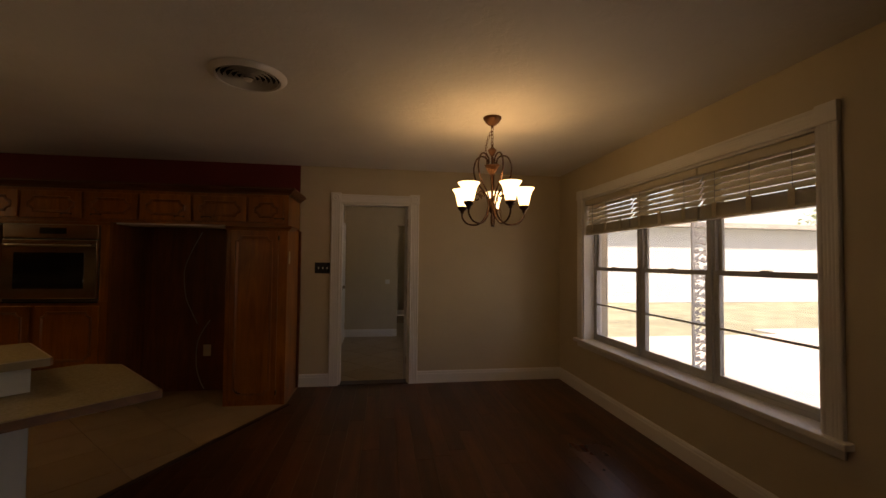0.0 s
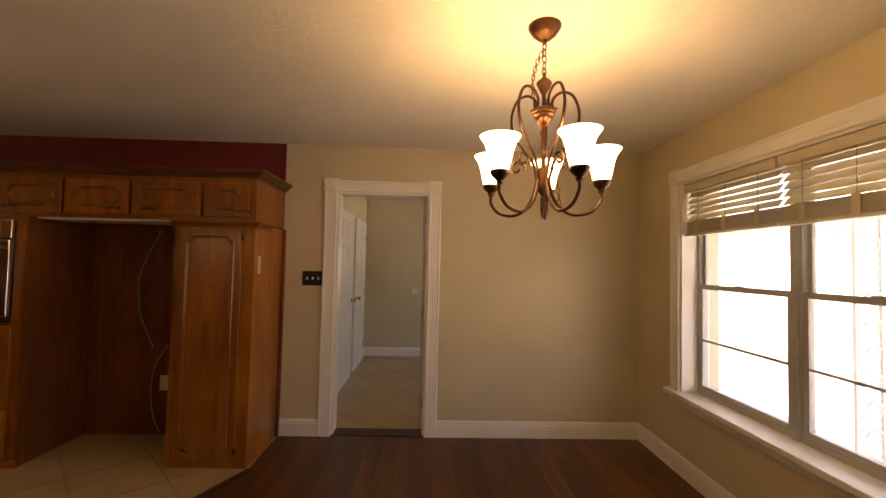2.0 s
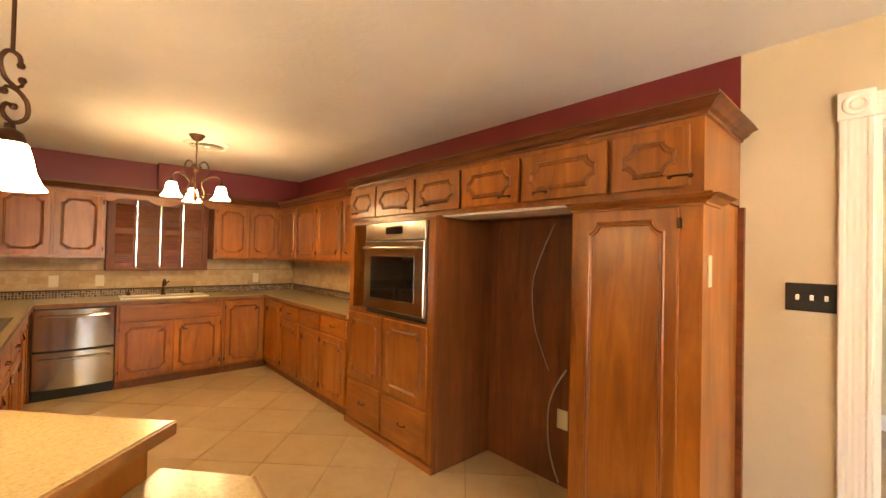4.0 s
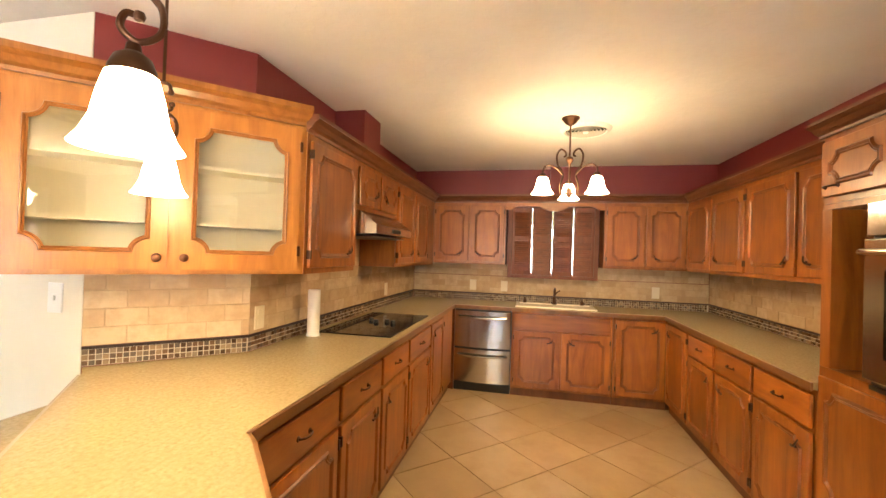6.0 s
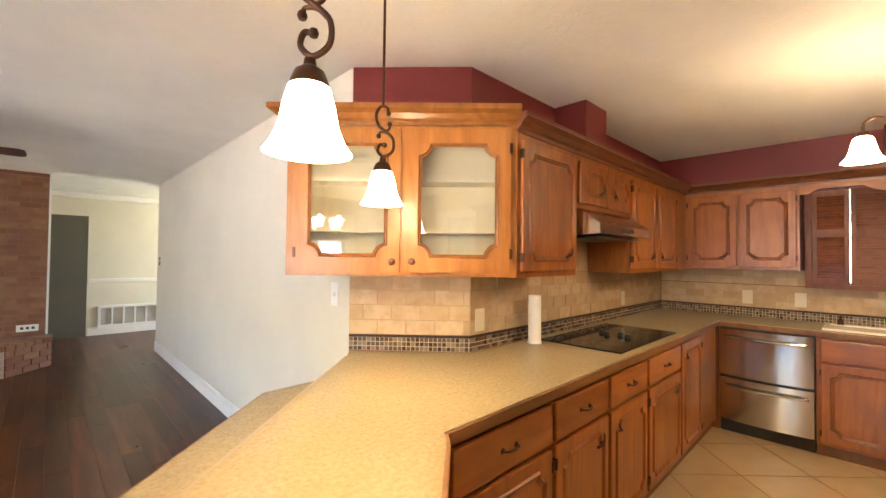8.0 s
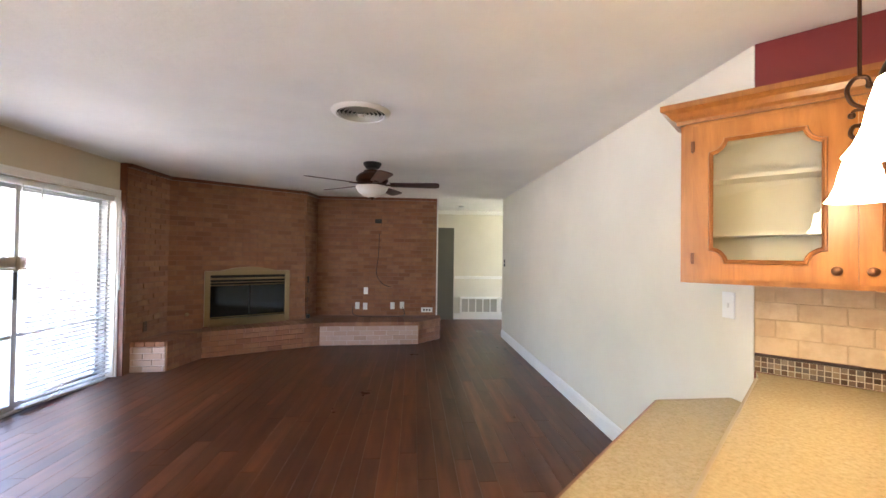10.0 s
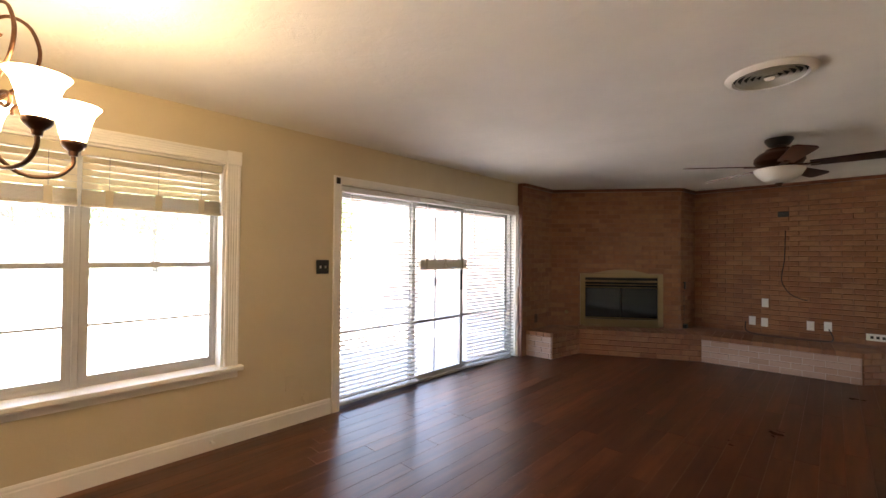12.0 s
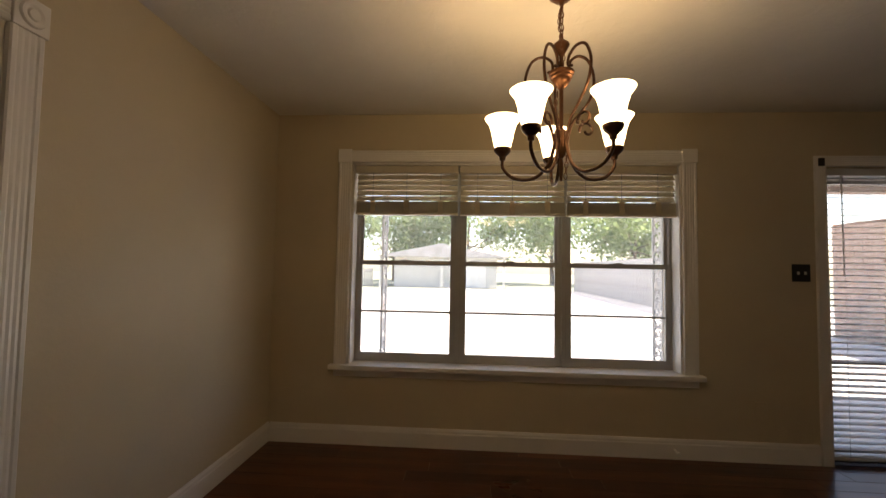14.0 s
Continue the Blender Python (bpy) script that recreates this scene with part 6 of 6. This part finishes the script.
t.links.new(t.nodes["Principled BSDF"].outputs[0], mx_.inputs[1])
t.links.new(tl_.outputs[0], mx_.inputs[2])
t.links.new(mx_.outputs[0], t.nodes["Material Output"].inputs[0])
M_BARK = paint("bark", (0.10, 0.075, 0.05), 0.9, 0.3)
setting("ground", box(-120, -120, -.45, 160, 120, -.30), M_GRASS, "pale lawn reaching the horizon", "ground")
setting("pavement", box(XE + .28, -12, -.299, 9.5, 7.5, -.10), M_CONC, "pale concrete patio slab", "patio")
setting("driveway", box(9.6, -14, -.299, 30, 9, -.25), M_CONC, "pale concrete driveway", "driveway")

porch = thing("porch_roof", "brown beamed roof over the patio", "porch roof", pose(0, 0, 0))
part("beam", box(3.76, -9, 2.12, 3.9, 4.3, 2.30), M_SOFFIT, porch)
part("ceiling_boards", box(XE + .285, -9, 2.40, 3.76, 4.3, 2.45), M_SOFFIT, porch)
part("roof", box(XE + .285, -9.2, 2.46, 4.15, 4.5, 2.6), M_ROOF, porch)


def iron_post(x, y):
    p = thing("iron_post", "white wrought iron porch post with leaf scrolls", "porch post", pose(x, y, 0), "porch posts")
    for dx in (-.10, .10):
        part("bar", box(dx - .012, -.012, -.10, dx + .012, .012, 2.12), M_IRON, p)
    for i in range(11):
        z = -.02 + i * .2
        bm = tube(smooth_path([(-.10, 0, z), (-.02, 0, z + .04), (.06, 0, z + .02), (.08, 0, z + .09), (.02, 0, z + .12), (-.03, 0, z + .08)], 5), .010, 6)
        tube(smooth_path([(.10, 0, z + .1), (.02, 0, z + .14), (-.06, 0, z + .12), (-.08, 0, z + .19), (-.02, 0, z + .2)], 5), .010, 6, bm)
        for lx, lz in ((.03, .05), (-.04, .15), (.06, .16), (-.05, .06)):
            lathe([(0, .004), (.028, .002), (.028, -.002), (0, -.004)], 6, bm, pose(lx, 0, z + lz, 90, 20 * i))
        part("scroll", bm, M_IRON, p)


iron_post(3.83, 3.96)
iron_post(3.83, 1.07)
iron_post(3.83, -2.6)

# brick wing of the house beyond the glass door
wing = thing("house_wing", "red brick wing of the house beside the patio", "house wing")
part("wall", box(XE + .29, -5.2, -.3, 9.0, -5.05, 2.4), M_MORTAR, wing)
brick_face(wing, (9.0, -5.04), (XE + .3, -5.04), -.1, 2.35, 0, far_mat=M_BRICKP)
ln_ = thing("wall_lantern", "white porch wall lantern on the brick wing", "lantern", pose(5.6, -5.0, 1.75))
part("body", lathe([(0, .16), (.03, .14), (.06, .10), (.045, -.05), (.0, -.08)], 8), M_WPLASTIC, ln_)
part("arm", box(-.015, -.03, .0, .015, .0, .05), M_WPLASTIC, ln_)

shed = thing("carport", "pale open carport with a low pitched roof across the yard", "carport", pose(33, 5.2, -.3))
part("wall", box(0, -4.5, 0, .2, 4, 2.5), M_SIDING, shed)
part("wall", box(.2, -4.5, 0, 6, -4.3, 2.5), M_SIDING, shed)
bm = bmesh.new()
vs = [bm.verts.new(q) for q in ((-1.0, -5.5, 2.5), (-1.0, 5.5, 2.5), (-1.0, 0, 3.6), (7, -5.5, 2.5), (7, 5.5, 2.5), (7, 0, 3.6))]
for f in ((0, 1, 2), (3, 5, 4), (0, 2, 5, 3), (2, 1, 4, 5), (1, 0, 3, 4)):
    bm.faces.new([vs[i] for i in f])
bmesh.ops.recalc_face_normals(bm, faces=bm.faces)
part("roof", bm, M_ROOF, shed)
for y in (-5, 0, 5):
    part("post", box(-.8, y - .1, 0, -.6, y + .1, 2.5), M_SIDING, shed)
part("garage_door", box(-.05, -3.6, 0, -.002, -.6, 2.2), M_DOORW, shed)


def fence(p, q, h=1.5):
    p, q = Vector(p), Vector(q)
    L = (q - p).length
    m = pose(p.x, p.y, -.3, 0, 0, math.degrees(math.atan2((q - p).y, (q - p).x)))
    f = thing("fence", "weathered grey board fence across the yard", "fence", m)
    n = int(L / .16)
    me = None
    for i in range(n):
        if me is None:
            o = part("picket", box(0, 0, 0, .12, .02, h, bevel=.004), M_FENCE, f)
            me = o.data
        else:
            o = new("picket", me)
            o.parent = f
        o.matrix_basis = pose(i * .16, 0, 0, 0, 0, 0)
    for z in (.4, h - .35):
        part("fence_rail", box(0, .02, z, L, .06, z + .09), M_FENCE, f)


fence((31, -5), (12.5, -5), 2.2)
fence((33, 11), (33, 24))


# pale sided house beyond the lawn
nh = thing("neighbour_house", "pale blue-grey sided house beyond the lawn", "house", pose(3, 16, -.3))
part("wall", box(0, .03, 0, 24, 6, 3.3), M_NSIDE, nh)
for i in range(22):
    bm = bmesh.new()
    lap = [(0, .02), (-.012, .0), (-.002, .15), (.03, .15), (.03, .02)]
    e0 = [bm.verts.new((0, y, .02 + z)) for y, z in lap]
    e1 = [bm.verts.new((24, y, .02 + z)) for y, z in lap]
    for k in range(5):
        bm.faces.new((e0[k], e1[k], e1[(k + 1) % 5], e0[(k + 1) % 5]))
    bm.faces.new(e0[::-1]), bm.faces.new(e1)
    bmesh.ops.recalc_face_normals(bm, faces=bm.faces)
    part("siding_board", bm, M_NSIDE, nh, m=pose(0, 0, i * .148))
part("roof", prism([(-.5, -.6), (24.5, -.6), (24.5, 6.6), (-.5, 6.6)], 3.3, 3.5), M_ROOF, nh)


def tree(x, y, h, r, seed):
    t_ = thing("tree", "leafy shade tree beyond the yard", "tree", pose(x, y, -.3), "trees beyond the yard")
    rnd = random.Random(seed)
    bm = tube(smooth_path([(0, 0, 0), (.1, .05, h * .25), (-.05, .1, h * .45), (.1, 0, h * .7)], 4), .22, 8, taper=(1.2, .4))
    tips = []
    for i in range(9):
        a = rnd.uniform(0, 6.28)
        z0 = h * rnd.uniform(.25, .5)
        e = Vector((math.cos(a) * r * rnd.uniform(.5, .9), math.sin(a) * r * rnd.uniform(.5, .9), h * rnd.uniform(.5, .9)))
        tube([(0, 0, z0), tuple(e * .5 + Vector((0, 0, z0 * .3))), tuple(e)], .08, 6, bm, taper=(1, .3))
        tips.append(e)
    part("trunk", bm, M_BARK, t_)
    vs, fs = [], []
    for k in range(3600):
        c = rnd.choice(tips) + Vector((rnd.gauss(0, r * .28), rnd.gauss(0, r * .28), rnd.gauss(0, h * .11)))
        u = Vector((rnd.gauss(0, 1), rnd.gauss(0, 1), rnd.gauss(0, 1))).normalized() * rnd.uniform(.16, .36)
        w = u.orthogonal().normalized() * rnd.uniform(.09, .20)
        b0 = len(vs)
        vs += [tuple(c - u), tuple(c + w), tuple(c + u), tuple(c - w)]
        fs.append((b0, b0 + 1, b0 + 2, b0 + 3))
    me = bpy.data.meshes.new("crown")
    me.from_pydata(vs, [], fs)
    me.materials.append(M_LEAF)
    o = new("crown", me)
    o.parent = t_


for i, (x, y, h, r) in enumerate(((44, -6, 9, 4.5), (46, 3, 10, 5), (48, 12, 9, 4.5), (43, 22, 8.5, 4), (45, 30, 9, 4.5), (42, -14, 8, 4), (47, -24, 9, 5), (-16, 2, 7, 4))):
    tree(x, y, h, r, 40 + i)

# ---- pieces of floors and brick walls ----
brick_wall = thing("wall_brick", "warm red brick fireplace wall in running bond", "brick wall", kind="structure")
diag = (Vector(F2) - Vector(F1)).length
for p, q, z0, lim, hole in ((F4, F3, HZ, 300, None), (F3, F2, HZ, 0, None), (F2, F1, HZ, 0, (diag - fl - FW + .02, diag - fl - .02, 1.13)), (F1, F0, HZ, 0, None)):
    brick_face(brick_wall, q, p, z0, H - .045, lim, hole=None if hole is None else (fl + .02, fl + FW - .02, 1.13))
hearth = thing("hearth", "raised red brick hearth running along the fireplace wall", "hearth", kind="structure")
for p, q in ((P0, P1), (P1, P2), (P2, P3), (P3, P4), (P4, P5), (P5, P6)):
    brick_face(hearth, p, q, 0, HZ - .06, 300, mat=M_BRICKC if p in (P0, P3) else None)
for p, q in ((P0, P1), (P3, P4)):
    d = Vector(q) - Vector(p)
    part("pale_mortar", box(0, -.006, .002, d.length, -.001, HZ - .062), M_MORTARP, hearth, m=pose(p[0], p[1], 0, 0, 0, math.degrees(math.atan2(d.y, d.x))))
bm = prism([P0, P1, P2, P3, P4, P5, P6, (.7, YS), F2, F1, (2.33, -2.40)][::-1], HZ - .059, HZ - .012)
part("cap_bed", bm, M_MORTAR, hearth)
for p, q, dp in ((P0, P1, .11), (P1, P2, .3), (P2, P3, .42), (P3, P4, .50), (P4, P5, .25), (P5, P6, .2)):
    cap_bricks(hearth, p, q, dp, HZ - .058)


def inside(x, y, poly):
    c = False
    for (x0, y0), (x1, y1) in zip(poly, poly[1:] + poly[:1]):
        if (y0 > y) != (y1 > y) and x < (x1 - x0) * (y - y0) / (y1 - y0) + x0:
            c = not c
    return c


def clip(poly, p, n):
    """Cut a convex polygon by a half plane; keeps the side that n points to."""
    out = []
    for a, c in zip(poly, poly[1:] + poly[:1]):
        da, dc = (a - p).dot(n), (c - p).dot(n)
        if da >= 0:
            out.append(a)
        if (da >= 0) != (dc >= 0):
            out.append(a + (c - a) * (da / (da - dc)))
    return out


def tiled_floor(parent, region, cuts, size, ang, gap, z, limit=300):
    """Square tiles turned by ang, clipped by half planes (p, n)."""
    R = Matrix.Rotation(radians(ang), 2)
    xs_ = [q[0] for q in region]
    ys_ = [q[1] for q in region]
    c0 = Vector(((min(xs_) + max(xs_)) / 2, (min(ys_) + max(ys_)) / 2))
    n = int(max(max(xs_) - min(xs_), max(ys_) - min(ys_)) / size) + 2
    full = None
    for i in range(-n, n):
        for j in range(-n, n):
            sq = [c0 + R @ Vector(((i + u) * size + (gap / 2 if u == 0 else -gap / 2), (j + w) * size + (gap / 2 if w == 0 else -gap / 2))) for u, w in ((0, 0), (1, 0), (1, 1), (0, 1))]
            cc = sum(sq, Vector((0, 0))) / 4
            pl = sq
            for p, nn in cuts:
                pl = clip(pl, Vector(p), Vector(nn))
                if len(pl) < 3:
                    break
            if len(pl) < 3:
                continue
            whole = len(pl) == 4 and all((a - b_).length < 1e-6 for a, b_ in zip(pl, sq))
            if whole and full is not None:
                o = new("tile", full)
                o.parent = parent
            else:
                bm = prism([tuple(q - cc) for q in pl], z - .008, z)
                o = part("tile", bm, M_FTILE, parent)
                if whole:
                    full = o.data
            o.matrix_basis = pose(cc.x, cc.y, 0)


kf = thing("floor_kitchen", "beige ceramic tile floor laid diagonally in the kitchen", "floor", kind="structure")
tv = Vector(TB[0]) - Vector(TB[1])
tn = (-tv.y, tv.x)
tiled_floor(kf, [(-5.4, 1.8), (-.6, 4.5)], [((-5.42, 0), (1, 0)), ((0, 1.82), (0, 1)), ((0, 4.48), (0, -1)), (TB[0], tn), ((-.602, 0), (-1, 0)), ((-2.0, 1.4), (-.707, .707))], .46, 45, .006, .002)
uf = thing("floor_utility_tiles", "beige ceramic tile floor laid diagonally in the utility room", "floor", kind="structure")
tiled_floor(uf, [(-.4, 4.6), (2.6, 9.2)], [((-.398, 0), (1, 0)), ((0, 4.645), (0, 1)), ((0, 9.0), (0, -1)), ((2.6, 0), (-1, 0))], .46, 45, .006, .002)
solo("floor_edge_strip", prism([(TB[0][0], TB[0][1]), (TB[1][0], TB[1][1]), (TB[1][0] + .035, TB[1][1] - .015), (TB[0][0] + .035, TB[0][1] - .015)][::1], -.004, .008), M_BARE, "dark wooden strip between tiles and boards", "floor strip", kind="structure")

# boards run along y
wf = thing("floor_boards", "dark hand-scraped walnut plank floor", "floor", kind="structure")
PWID = .127
rnd = random.Random(5)
meshes = {}
made = 0
lens = (.9, 1.2, 1.5, 1.8)


def plank(bm, x0, y0, x1, y1):
    g, e = .0004, .0012
    z0, z1 = -.01, .0
    x0, x1, y0, y1 = x0 + g, x1 - g, y0 + g, y1 - g
    lo = [bm.verts.new((x, y, z0)) for x, y in ((x0, y0), (x1, y0), (x1, y1), (x0, y1))]
    md = [bm.verts.new((x, y, z1 - e)) for x, y in ((x0, y0), (x1, y0), (x1, y1), (x0, y1))]
    hi = [bm.verts.new((x, y, z1)) for x, y in ((x0 + e, y0 + e), (x1 - e, y0 + e), (x1 - e, y1 - e), (x0 + e, y1 - e))]
    for a, c in ((lo, md), (md, hi)):
        for i in range(4):
            bm.faces.new((a[i], a[(i + 1) % 4], c[(i + 1) % 4], c[i]))
    bm.faces.new(hi)


col = 0
x = XL
while x < XE - .002:
    x1 = min(XE, x + PWID)
    y = -6.42 - rnd.random() * 1.2
    while y < YN:
        L = rnd.choice(lens)
        y0, y1 = max(-6.42, y), min(YN, y + L)
        y += L
        xm = (x + x1) / 2
        # stop the boards at the tile edge and the peninsula
        lim = YN
        if xm < TB[0][0]:
            lim = TB[1][1] + (xm - TB[1][0]) * (tv.y / tv.x) if xm > TB[1][0] else xm + 3.35
        if y0 >= lim or y1 - y0 < .02:
            continue
        y1 = min(y1, lim + .03 if xm < TB[0][0] else lim)
        near = y0 > -3.6 and x1 > -2.3
        if made < 300 and near:
            key = (round(x1 - x, 3), round(y1 - y0, 3))
            if key not in meshes:
                bm = bmesh.new()
                plank(bm, 0, 0, x1 - x, y1 - y0)
                o = part("plank", bm, M_PLANK, wf)
                meshes[key] = o.data
            else:
                o = new("plank", meshes[key])
                o.parent = wf
            o.matrix_basis = pose(x, y0, 0)
            made += 1
        else:
            bm = bmesh.new()
            plank(bm, 0, 0, x1 - x, y1 - y0)
            o = part("plank", bm, M_PLANK, wf)
            o.matrix_basis = pose(x, y0, 0)
    x = x1
x = -5.5
while x < XL - .002:
    x1 = min(XL, x + PWID)
    y = -6.42
    while y < -4.52:
        y1 = min(-4.52, y + rnd.choice(lens))
        bm = bmesh.new()
        plank(bm, 0, 0, x1 - x, y1 - y)
        part("plank", bm, M_PLANK, wf, m=pose(x, y, 0))
        y = y1
    x = x1
